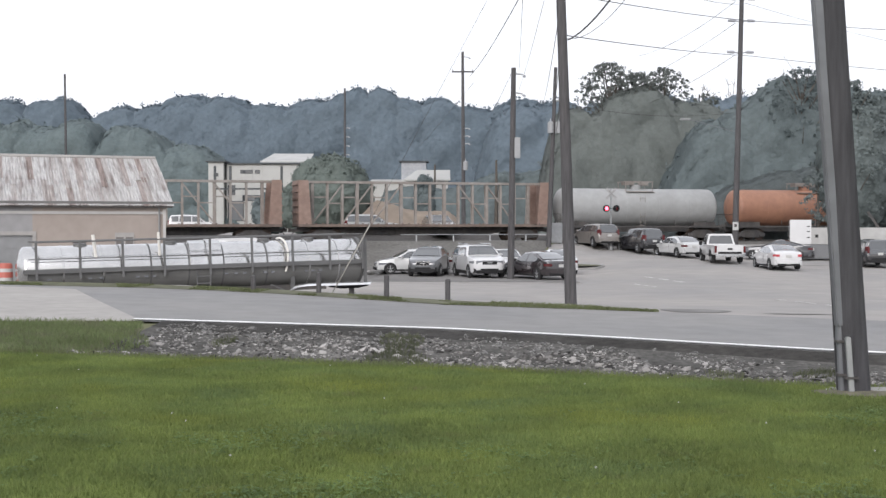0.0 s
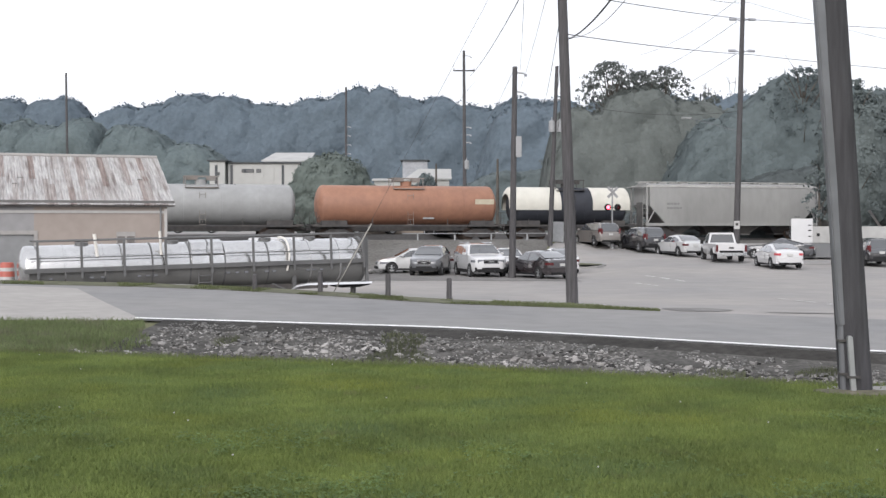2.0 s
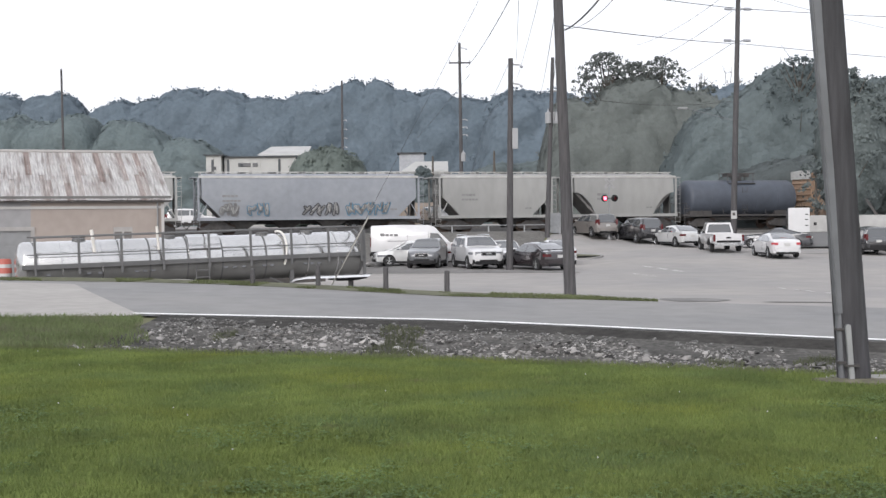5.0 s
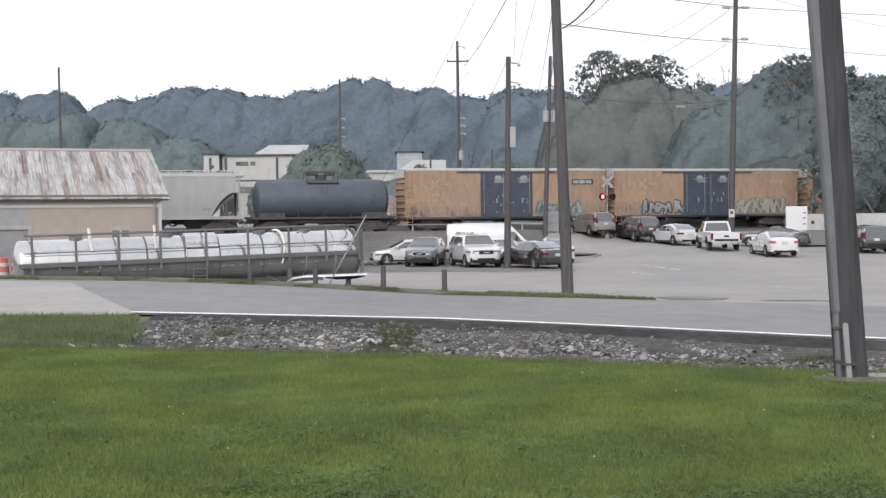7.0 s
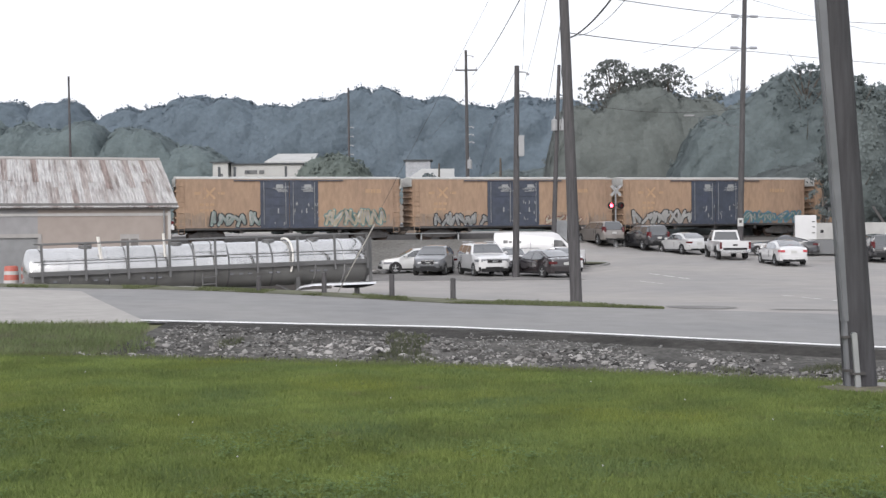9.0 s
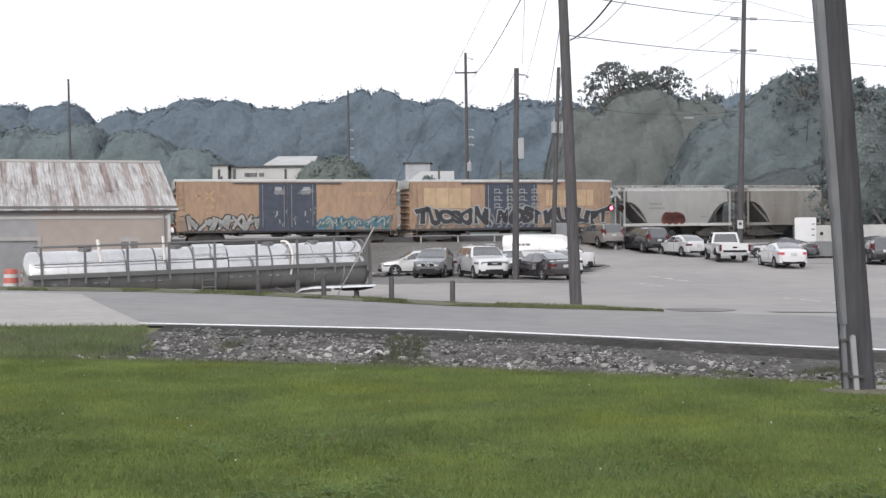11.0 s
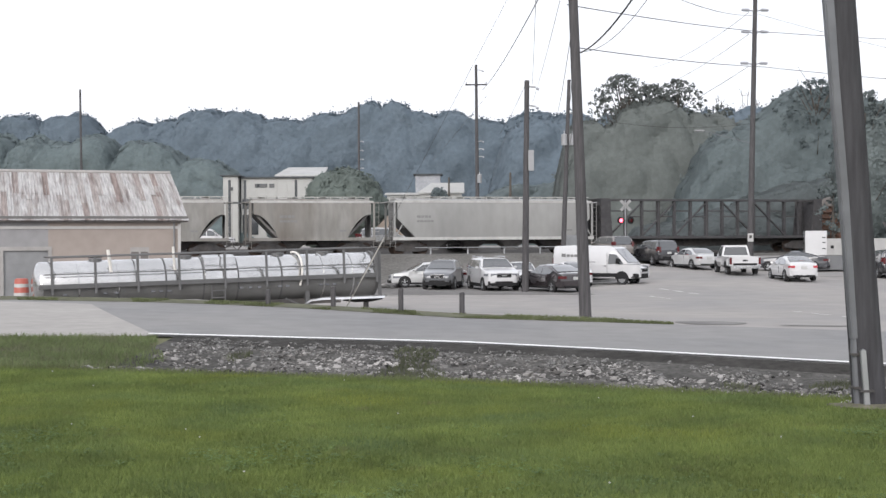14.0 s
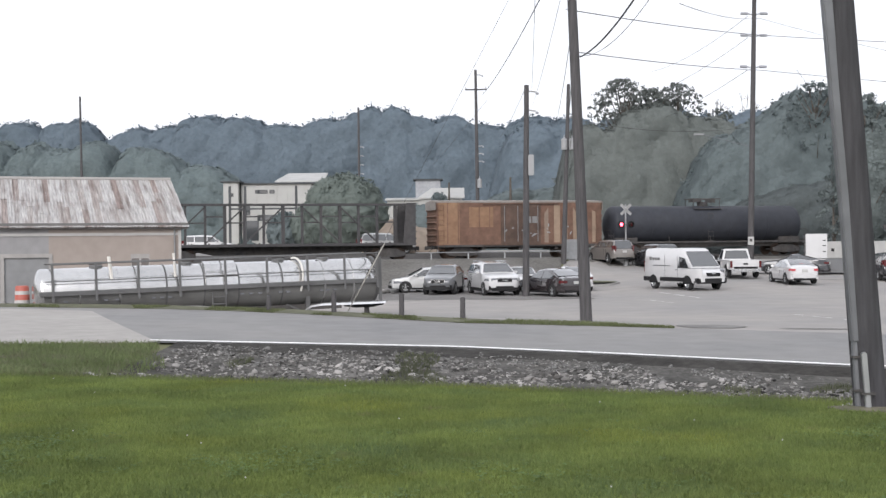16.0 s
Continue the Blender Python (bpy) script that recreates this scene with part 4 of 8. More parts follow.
def car(name, label, category, x, y, heading, body, L=4.6, W=1.8, H=1.45, belt=0.92, hood=0.92, trunk=1.0, cab=(-1.75, 1.05), roof=(-0.95, 0.25), r=0.325, clear=0.2, base=(0.86, -0.82), brake=False, rails=False, cladding=None, grille=1, group="waiting and parked vehicles"):
    """cab: rear and front of the glasshouse at the belt; roof: the same at roof height; base: axle positions as shares of half the length."""
    m = pose(x, y, height(x, y) + 0.012, 0, 0, heading)
    ob = thing(name, label, category, m, group)
    h, w = L / 2, W / 2
    steep = roof[0] - cab[0] < 0.45                      # a tailgate in place of a boot lid
    line = [(-h, trunk - 0.34), (-h + 0.05, trunk - 0.1), (-h + 0.18, trunk - 0.01)]
    if cab[0] + h > 0.5:
        line += [(cab[0] - 0.05, trunk + 0.03)]
    line += [(cab[0] + 0.02, trunk + 0.05), (roof[0] * 0.75 + cab[0] * 0.25, H - 0.14), (roof[0] + 0.1, H - 0.045), ((roof[0] * 0.45 + roof[1] * 0.55), H), (roof[1] + 0.05, H - 0.05), (roof[1] * 0.7 + cab[1] * 0.3, H - 0.05 - 0.26 * (H - hood)), (cab[1], hood + 0.04), (cab[1] + 0.12, hood + 0.01), (h - 0.7, hood - 0.04), (h - 0.3, hood - 0.1), (h - 0.1, hood - 0.18), (h, hood - 0.34)]
    plan = [(-h, 0.80), (-h + 0.1, 0.91), (-h + 0.4, 0.975), (-0.4 * h, 1.0), (0.5 * h, 1.0), (h - 0.5, 0.965), (h - 0.2, 0.88), (h - 0.06, 0.76), (h, 0.64)]

    def crest(px):
        return lerp(line, px)

    def half(px, z):
        """Half the width of the shell at a height: upright flanks, then the windows lean in."""
        k = max(0.0, (z - belt) / (H - belt))
        return w * lerp(plan, px) * (1.0 - 0.25 * k - 0.02 * k * k if k else 1.0 - 0.035 * max(0.0, (z - belt + 0.14) / 0.14))

    def ring(px):
        zt = crest(px)
        zb = clear + lerp([(-h, 0.18), (-h + 0.3, 0.06), (-h + 0.8, 0.0), (h - 0.8, 0.0), (h - 0.2, 0.04), (h, 0.14)], px)
        zs = min(belt, zt - 0.06)
        side = [(0.86 * half(px, zb), zb), (0.965 * half(px, zb), zb + 0.06), (half(px, zb), zb + 0.2), (half(px, 0.6) * 1.0, zb + 0.55 * (zs - zb)), (half(px, zs), zs)]
        for k in (0.3, 0.6, 0.84):
            z = zs + (zt - zs) * k
            side.append((half(px, z) - 0.02 * k, z))
        rim = half(px, zt)
        side += [(rim - 0.09, zt - 0.012), (rim * 0.6, zt + 0.012), (rim * 0.2, zt + 0.02)]
        return [(px, -a, b) for a, b in side] + [(px, a, b) for a, b in reversed(side)]

    xs = sorted({round(q, 3) for q in [p[0] for p in line] + [p[0] for p in plan] + [-h + L * i / 22 for i in range(23)]})
    bodywork = part("body", Form().loft([ring(px) for px in xs]), body, ob, smooth=38)
    # panes laid into the shell
    for nm, u, v in (("windscreen", roof[1] + 0.09, cab[1] - 0.05), ("rear_window", roof[0] + 0.05, cab[0] + (0.05 if not steep else 0.0))):
        n, top = 8, []
        for off in (0.016, -0.02):
            rows = []
            for i in range(n + 1):
                px = u + (v - u) * i / n
                z, rim = crest(px), half(px, crest(px)) - 0.1
                rows.append([(px + (off if nm == "windscreen" else -off) * 0.8, rim * t, z + 0.004 + off * 0.8 + 0.016 * (1 - t * t)) for t in (-1, -0.5, 0, 0.5, 1)])
            top.append(rows)
        f = Form()
        for rows in top:
            f.loft(rows, closed=False, caps=False)
        part(nm, f, GLASS, ob, smooth=60)
    for s in (-1, 1):
        lo, hi = cab[0] + (0.1 if steep else 0.32), cab[1] - 0.16
        cut = [lo, lo + (hi - lo) * (0.3 if steep else 0.44), lo + (hi - lo) * 0.66, hi] if steep else [lo, (lo + hi) / 2 - 0.06, hi]
        for u, v in zip(cut, cut[1:]):
            f, n = Form(), 8
            for off in (0.007, -0.012):
                rows = []
                for i in range(n + 1):
                    px = u + 0.035 + (v - u - 0.07) * i / n
                    z0 = belt + 0.045
                    z1 = max(z0 + 0.02, min(crest(px) - 0.1, H - 0.13))
                    rows.append([(px, s * (half(px, z0 + (z1 - z0) * t) + off - 0.014 * t), z0 + (z1 - z0) * t) for t in (0, 0.35, 0.7, 1)])
                f.loft(rows, closed=False, caps=False)
            part("side_window", f, GLASS, ob, smooth=60)
        part("mirror", Form().box(cab[1] - 0.42, s * (w + 0.1), belt + 0.1, 0.14, 0.2, 0.14), body, ob, bevel=0.04)
        for px in base:
            ax = px * h * 0.74
            n = 16
            rim = [(ax + r * 1.16 * math.cos(math.pi * k / n), r * 0.98 + r * 1.16 * math.sin(math.pi * k / n)) for k in range(n + 1)]
            rim += [(ax - r * 1.1, clear + 0.02), (ax + r * 1.1, clear + 0.02)]
            part("wheel_arch", Form().loft([[(a, s * (half(a, 0.5) + 0.006), b) for a, b in rim], [(a, s * (w - 0.3), b) for a, b in rim]]), BLACKP, ob)
            wheel_parts(ob, ax, s * (w - 0.1), r)
        trim = cladding or BLACKP
        part("sill", Form().box(0, s * (w * 0.975), clear + (0.09 if cladding else 0.05), L * 0.5, 0.06, 0.2 if cladding else 0.1), trim, ob, bevel=0.015)
        part("door_seam", Form().box((cut[1] if not steep else cut[1]), s * (w + 0.001), (belt + clear) / 2 + 0.1, 0.014, 0.012, belt - clear - 0.3).box(cut[-2] + (hi - lo) * (0.0 if steep else 0.0) - 0.9, s * (w + 0.001), (belt + clear) / 2 + 0.16, 0.014, 0.012, belt - clear - 0.42), BLACKP, ob)
        part("door_handle", Form().box(0.02, s * (w + 0.004), belt - 0.13, 0.18, 0.03, 0.035).box(-0.98, s * (w + 0.004), belt - 0.13, 0.18, 0.03, 0.035), body, ob)
        # lamps wrapped round the corners
        f = Form()
        z = hood - 0.3
        f.loft([[(px, s * (half(px, z) + 0.012 if t < 3 else max(0.3 * w, half(px, z) - 0.02)), z + dz * (0.75 + 0.1 * t)) for dz in (-0.075, 0.075)] + [(px - 0.06, s * (half(px, z) - 0.12), z + dz) for dz in (0.07, -0.07)] for t, px in enumerate((h - 0.62, h - 0.42, h - 0.2, h - 0.05))])
        f.loft([[(h - 0.02, s * a, z + dz) for dz in (-0.08, 0.08)] + [(h - 0.2, s * a, z + dz) for dz in (0.08, -0.08)] for a in (w * 0.42, w * 0.74)])
        part("head_lamp", f, LENS, ob)
        z = trunk - 0.22 if not steep else belt - 0.02
        tall = 0.065 if not steep else 0.19
        f = Form().loft([[(px, s * (half(px, z) + 0.012), z + dz) for dz in (-tall, tall)] + [(px + 0.04, s * (half(px, z) - 0.1), z + dz) for dz in (tall, -tall)] for px in (-h + 0.3, -h + 0.14, -h + 0.03)])
        f.loft([[(-h - 0.015, s * a, z + dz) for dz in (-tall, tall)] + [(-h + 0.14, s * a, z + dz) for dz in (tall, -tall)] for a in (w * (0.6 if not steep else 0.7), w * 0.84)])
        part("tail_lamp", f, BRAKE if brake else LAMP_RED, ob)
        if rails:
            part("roof_rail", Form().rod((roof[0] + 0.15, s * w * 0.66, H + 0.05), (roof[1] - 0.15, s * w * 0.66, H + 0.05), 0.025, n=6).rod((roof[0] + 0.2, s * w * 0.66, H - 0.05), (roof[0] + 0.2, s * w * 0.66, H + 0.05), 0.02, n=6).rod((roof[1] - 0.2, s * w * 0.66, H - 0.05), (roof[1] - 0.2, s * w * 0.66, H + 0.05), 0.02, n=6), CHROME, ob)
    low = cladding or body
    part("front_bumper", Form().loft([[(h - 0.3, a, clear + 0.06), (h + 0.05 - 0.2 * (a / w) ** 2, a, clear + 0.1), (h + 0.05 - 0.2 * (a / w) ** 2, a, clear + 0.3), (h - 0.3, a, clear + 0.34)] for a in [w * t for t in (-0.86, -0.5, 0, 0.5, 0.86)]]), low, ob, smooth=40)
    part("lower_grille", Form().box(h + 0.0, 0, clear + 0.14, 0.14, W * 0.74, 0.17), BLACKP, ob, bevel=0.02)
    part("rear_bumper", Form().loft([[(-h + 0.3, a, clear + 0.06), (-h - 0.06 + 0.16 * (a / w) ** 2, a, clear + 0.1), (-h - 0.06 + 0.16 * (a / w) ** 2, a, clear + 0.32), (-h + 0.3, a, clear + 0.36)] for a in [w * t for t in (-0.9, -0.5, 0, 0.5, 0.9)]]), low, ob, smooth=40)
    part("rear_valance", Form().box(-h + 0.0, 0, clear + 0.1, 0.14, W * 0.72, 0.13), BLACKP, ob, bevel=0.02)
    if grille == 2:
        rim = part("grille", Form().box(h - 0.03, 0, hood - 0.33, 0.1, W * 0.46, 0.27), CHROME, ob, "chrome-edged dark grille", bevel=0.04)
        part("grille_mesh", Form().box(h - 0.0, 0, hood - 0.33, 0.08, W * 0.42, 0.21), BLACKP, rim, bevel=0.03)
        part("grille_badge", Form().box(h + 0.045, 0, hood - 0.33, 0.02, 0.3, 0.05), CHROME, rim)
    elif grille:
        part("grille", Form().box(h - 0.04, 0, hood - 0.34, 0.1, W * 0.36, 0.12), BLACKP, ob, bevel=0.02)
    part("number_plate", Form().box(-h - 0.02, 0, (trunk if not steep else belt) - 0.26, 0.05, 0.32, 0.15), SIGN_WHITE, ob)
    if brake:
        part("brake_light", Form().box(cab[0] + 0.18, 0, trunk + 0.12, 0.05, 0.3, 0.03), BRAKE, ob)
    return ob


def suv(name, label, category, x, y, heading, body, **kw):
    base = dict(L=4.75, W=1.88, H=1.74, belt=1.08, hood=1.08, trunk=1.06, cab=(-2.24, 1.1), roof=(-1.95, 0.3), r=0.36, clear=0.24, cladding=BLACKP)
    base.update(kw)
    return car(name, label, category, x, y, heading, body, **base)


def pickup(x, y, heading):
    body = WHITEPAINT
    ob = thing("pickup_truck", "white pickup truck with chrome bumper, waiting in the road", "pickup truck", pose(x, y, height(x, y) + 0.012, 0, 0, heading), "waiting and parked vehicles")
    f = Form()

    def ring(px, hw, zt, zb):
        return [(px, -hw * 0.92, zb), (px, -hw, zb + 0.15), (px, -hw, zt - 0.1), (px, -hw * 0.94, zt), (px, hw * 0.94, zt), (px, hw, zt - 0.1), (px, hw, zb + 0.15), (px, hw * 0.92, zb)]
    part("body", Form().loft([ring(0.05, 0.98, 1.12, 0.45), (ring(1.2, 0.98, 1.12, 0.45)), ring(2.4, 0.97, 1.1, 0.5), ring(2.7, 0.92, 1.02, 0.55), ring(2.78, 0.85, 0.9, 0.6)]), body, ob, smooth=30)
    bed = Form()
    for s in (-1, 1):
        bed.box(-1.35, s * 0.93, 0.84, 2.7, 0.1, 0.6)
        bed.box(-1.55, s * 0.985, 0.78, 1.15, 0.1, 0.4)
    bed.box(-1.35, 0, 0.62, 2.7, 1.8, 0.1).box(-0.06, 0, 0.84, 0.1, 1.86, 0.6)
    part("cargo_bed", bed, body, ob, bevel=0.015)
    gate = part("tailgate", Form().box(-2.7, 0, 0.85, 0.08, 1.7, 0.56), body, ob, bevel=0.02)
    part("tailgate_badge", Form().box(-2.75, 0, 0.9, 0.01, 0.3, 0.1), BLACKP, gate)
    part("tailgate_band", Form().box(-2.75, 0, 0.66, 0.012, 1.5, 0.14), BLACKP, gate)
    B = [(0.1, -0.94, 1.08), (1.55, -0.94, 1.08), (1.55, 0.94, 1.08), (0.1, 0.94, 1.08)]
    T = [(0.25, -0.75, 1.84), (1.0, -0.75, 1.84), (1.0, 0.75, 1.84), (0.25, 0.75, 1.84)]
    part("cabin", Form().add(B + T, [(0, 1, 5, 4), (1, 2, 6, 5), (2, 3, 7, 6), (3, 0, 4, 7), (4, 5, 6, 7)]), body, ob)
    quad_on("windscreen", ob, inset(B[1], B[2], T[2], T[1], 0.07), GLASS)
    quad_on("rear_window", ob, inset(B[3], B[0], T[0], T[3], 0.12), GLASS)
    quad_on("side_window", ob, inset(B[0], B[1], T[1], T[0], 0.1), GLASS)
    quad_on("side_window", ob, inset(B[2], B[3], T[3], T[2], 0.1), GLASS)
    part("rear_bumper", Form().box(-2.85, 0, 0.5, 0.16, 1.85, 0.2), CHROME, ob, "chrome step bumper", bevel=0.03)
    part("front_bumper", Form().box(2.8, 0, 0.55, 0.16, 1.8, 0.24), CHROME, ob, bevel=0.03)
    part("underframe", Form().box(0, 0, 0.5, 5.0, 0.9, 0.16), DARK, ob)
    for s in (-1, 1):
        part("tail_lamp", Form().box(-2.72, s * 0.9, 0.88, 0.08, 0.14, 0.42), LAMP_RED, ob, "red tail lamp")
        part("mirror", Form().box(1.35, s * 1.08, 1.22, 0.12, 0.2, 0.24), BLACKP, ob)
        for ax in (-1.6, 1.85):
            arch = [(ax + 0.47 * math.cos(math.pi * k / 12), 0.42 + 0.45 * math.sin(math.pi * k / 12)) for k in range(13)]
            yy = s * (1.04 if ax < 0 else 0.99)
            part("wheel_arch", Form().loft([[(a, yy, b) for a, b in arch], [(a, yy - s * 0.25, b) for a, b in arch]]), BLACKP, ob)
            wheel_parts(ob, ax, s * 0.86, 0.37, 0.25)


def van():
    """White panel van with a medium-high roof and black lower trim; it drives off during the clip."""
    ob = thing("panel_van", "white panel van with black lower trim, driving", "van", VAN_ROWS[0][1])

    def ring(px, hw, zt, zb, top):
        return [(px, -hw * 0.96, zb), (px, -hw, zb + 0.12), (px, -hw, 1.25), (px, -hw * 0.97, 1.7 if zt > 1.8 else zt - 0.1), (px, -hw * top, zt - 0.16 if zt > 1.8 else zt - 0.03), (px, -hw * (top - 0.12), zt), (px, hw * (top - 0.12), zt), (px, hw * top, zt - 0.16 if zt > 1.8 else zt - 0.03), (px, hw * 0.97, 1.7 if zt > 1.8 else zt - 0.1), (px, hw, 1.25), (px, hw, zb + 0.12), (px, hw * 0.96, zb)]

    st = [ring(-2.98, 0.98, 2.4, 0.42, 0.88), ring(-2.9, 1.02, 2.5, 0.4, 0.9), ring(-1.5, 1.03, 2.55, 0.38, 0.9), ring(0.9, 1.03, 2.52, 0.38, 0.89), ring(1.25, 1.03, 2.38, 0.38, 0.87), ring(1.62, 1.02, 2.02, 0.38, 0.84)]
    low = [ring(1.62, 1.02, 1.36, 0.38, 0.9), ring(2.2, 1.01, 1.3, 0.38, 0.88), ring(2.6, 0.97, 1.14, 0.4, 0.84), ring(2.88, 0.86, 1.02, 0.42, 0.8), ring(2.99, 0.72, 0.9, 0.46, 0.76)]
    f = Form().loft(st)
    f.loft([[(x, y, min(z, 1.3)) for x, y, z in low[0]]] + low[1:])
    # nose of the cab below the screen
    f.add([(1.62, -0.99, 1.3), (2.3, -0.93, 1.28), (1.62, -0.88, 1.98), (1.62, 0.99, 1.3), (2.3, 0.93, 1.28), (1.62, 0.88, 1.98)], [(0, 1, 2), (3, 5, 4), (1, 4, 5, 2)])
    part("body", f, WHITEPAINT, ob, smooth=32)
    quad_on("windscreen", ob, [(2.2, -0.86, 1.38), (2.2, 0.86, 1.38), (1.3, 0.76, 2.3), (1.3, -0.76, 2.3)], GLASS, off=0.045)
    for s in (-1, 1):
        p = [(0.92, s * 1.035, 1.28), (1.98, s * 1.0, 1.3), (1.5, s * 0.965, 1.92), (0.98, s * 0.97, 1.98)]
        quad_on("side_window", ob, p if s < 0 else p[::-1], GLASS, off=0.02)
        part("door_seam", Form().box(0.86, s * 1.032, 1.3, 0.02, 0.01, 1.5).box(-0.55, s * 1.036, 1.3, 0.02, 0.01, 1.6).box(-0.9, s * 1.038, 1.42, 1.9, 0.008, 0.04), GREYPAINT, ob)
        for a, b, c, d, e, g in ((0.25, 1.03, 0.58, 2.7, 0.05, 0.22), (-2.6, 1.03, 0.58, 0.75, 0.05, 0.24), (2.66, 0.92, 0.55, 0.36, 0.1, 0.24)):
            part("lower_trim", Form().box(a, s * b, c, d, e, g), BLACKP, ob, "black side moulding")
        part("mirror", Form().box(1.62, s * 1.2, 1.5, 0.12, 0.24, 0.36), BLACKP, ob, bevel=0.03)
        part("head_lamp", Form().box(2.72, s * 0.76, 1.1, 0.34, 0.24, 0.16, pose(0, 0, 0, 0, 14, -22 * s).to_3x3()), LENS, ob, bevel=0.04)
        part("tail_lamp", Form().box(-2.97, s * 0.93, 1.35, 0.05, 0.14, 0.7), LAMP_RED, ob)
        part("door_handle", Form().box(0.72, s * 1.04, 1.16, 0.2, 0.03, 0.05), BLACKP, ob)
        for ax in (-1.88, 1.87):
            arch = [(ax + 0.46 * math.cos(math.pi * k / 12), 0.36 + 0.46 * math.sin(math.pi * k / 12)) for k in range(13)]
            part("wheel_arch", Form().loft([[(a, s * 1.045, b) for a, b in arch], [(a, s * 0.78, b) for a, b in arch]]), BLACKP, ob)
            VAN_WHEELS.append((wheel_parts(ob, ax, s * 0.9, 0.35, 0.24), ax, s * 0.9))
    part("front_bumper", Form().loft([[(2.7, y, 0.36), (3.04 - 0.16 * abs(y) ** 2, y, 0.4), (3.04 - 0.16 * abs(y) ** 2, y, 0.66), (2.7, y, 0.7)] for y in (-0.9, -0.5, 0, 0.5, 0.9)]), BLACKP, ob)
    part("grille", Form().box(2.93, 0, 0.86, 0.16, 0.96, 0.26), BLACKP, ob, "black grille", bevel=0.04)
    part("grille_badge", Form().box(3.02, 0, 0.96, 0.02, 0.24, 0.1), CHROME, ob)
    part("rear_bumper", Form().box(-2.98, 0, 0.5, 0.14, 1.9, 0.2), BLACKP, ob)
    # the hire firm's mark, as plain shapes
    q = Form()
    for a, b, h0, h1 in ((-2.35, -2.05, 1.76, 1.98), (-1.99, -1.76, 1.76, 1.93), (-1.7, -1.5, 1.76, 1.93), (-1.44, -1.15, 1.76, 1.93)):
        q.box((a + b) / 2, -1.012, (h0 + h1) / 2, b - a, 0.006, h1 - h0)
    part("company_mark", q, PAINTS["grey"], ob)
    # the short-wheelbase body is 5.55 m long; its upper part is squashed to fit the camera's view
    for c in ob.children:
        if c.name.split(".")[0] == "wheel":
            c.location.x *= SHORT
        else:
            for v in c.data.vertices:
                v.co.x *= SHORT
                v.co.z = v.co.z if v.co.z < 0.8 else 0.8 + (v.co.z - 0.8) * LOW
    return ob


# the van's way: time, centre x and y, heading
VAN_PATH = [(0.0, -12.2, 77.2, 3), (1.0, -11.0, 77.3, 3), (2.0, -9.3, 77.4, 2), (3.0, -6.95, 77.5, 1), (3.5, -5.6, 77.5, 0), (4.0, -4.45, 77.5, 0), (5.2, -1.0, 77.4, 0), (6.5, 2.34, 77.2, -2), (7.0, 3.25, 77.1, -3), (7.5, 4.03, 77.0, -3), (8.0, 4.72, 76.9, -4), (8.5, 5.25, 76.8, -5), (9.0, 5.63, 76.7, -6), (10.2, 6.05, 76.6, -7), (11.5, 6.24, 76.5, -8), (12.0, 6.28, 76.4, -9), (12.5, 6.47, 76.3, -11), (13.0, 7.04, 76.1, -16), (13.5, 7.82, 75.8, -23), (14.0, 8.7, 75.4, -30), (14.5, 9.75, 74.7, -37), (15.0, 10.87, 73.7, -46), (15.5, 11.92, 72.6, -56), (16.0, 12.94, 71.2, -67)]
VAN_ROWS = [(t, pose(x, y, height(x, y) + 0.014, 0, 0, a)) for t, x, y, a in VAN_PATH]
VAN_WHEELS = []
SHORT, LOW = 0.926, 0.88


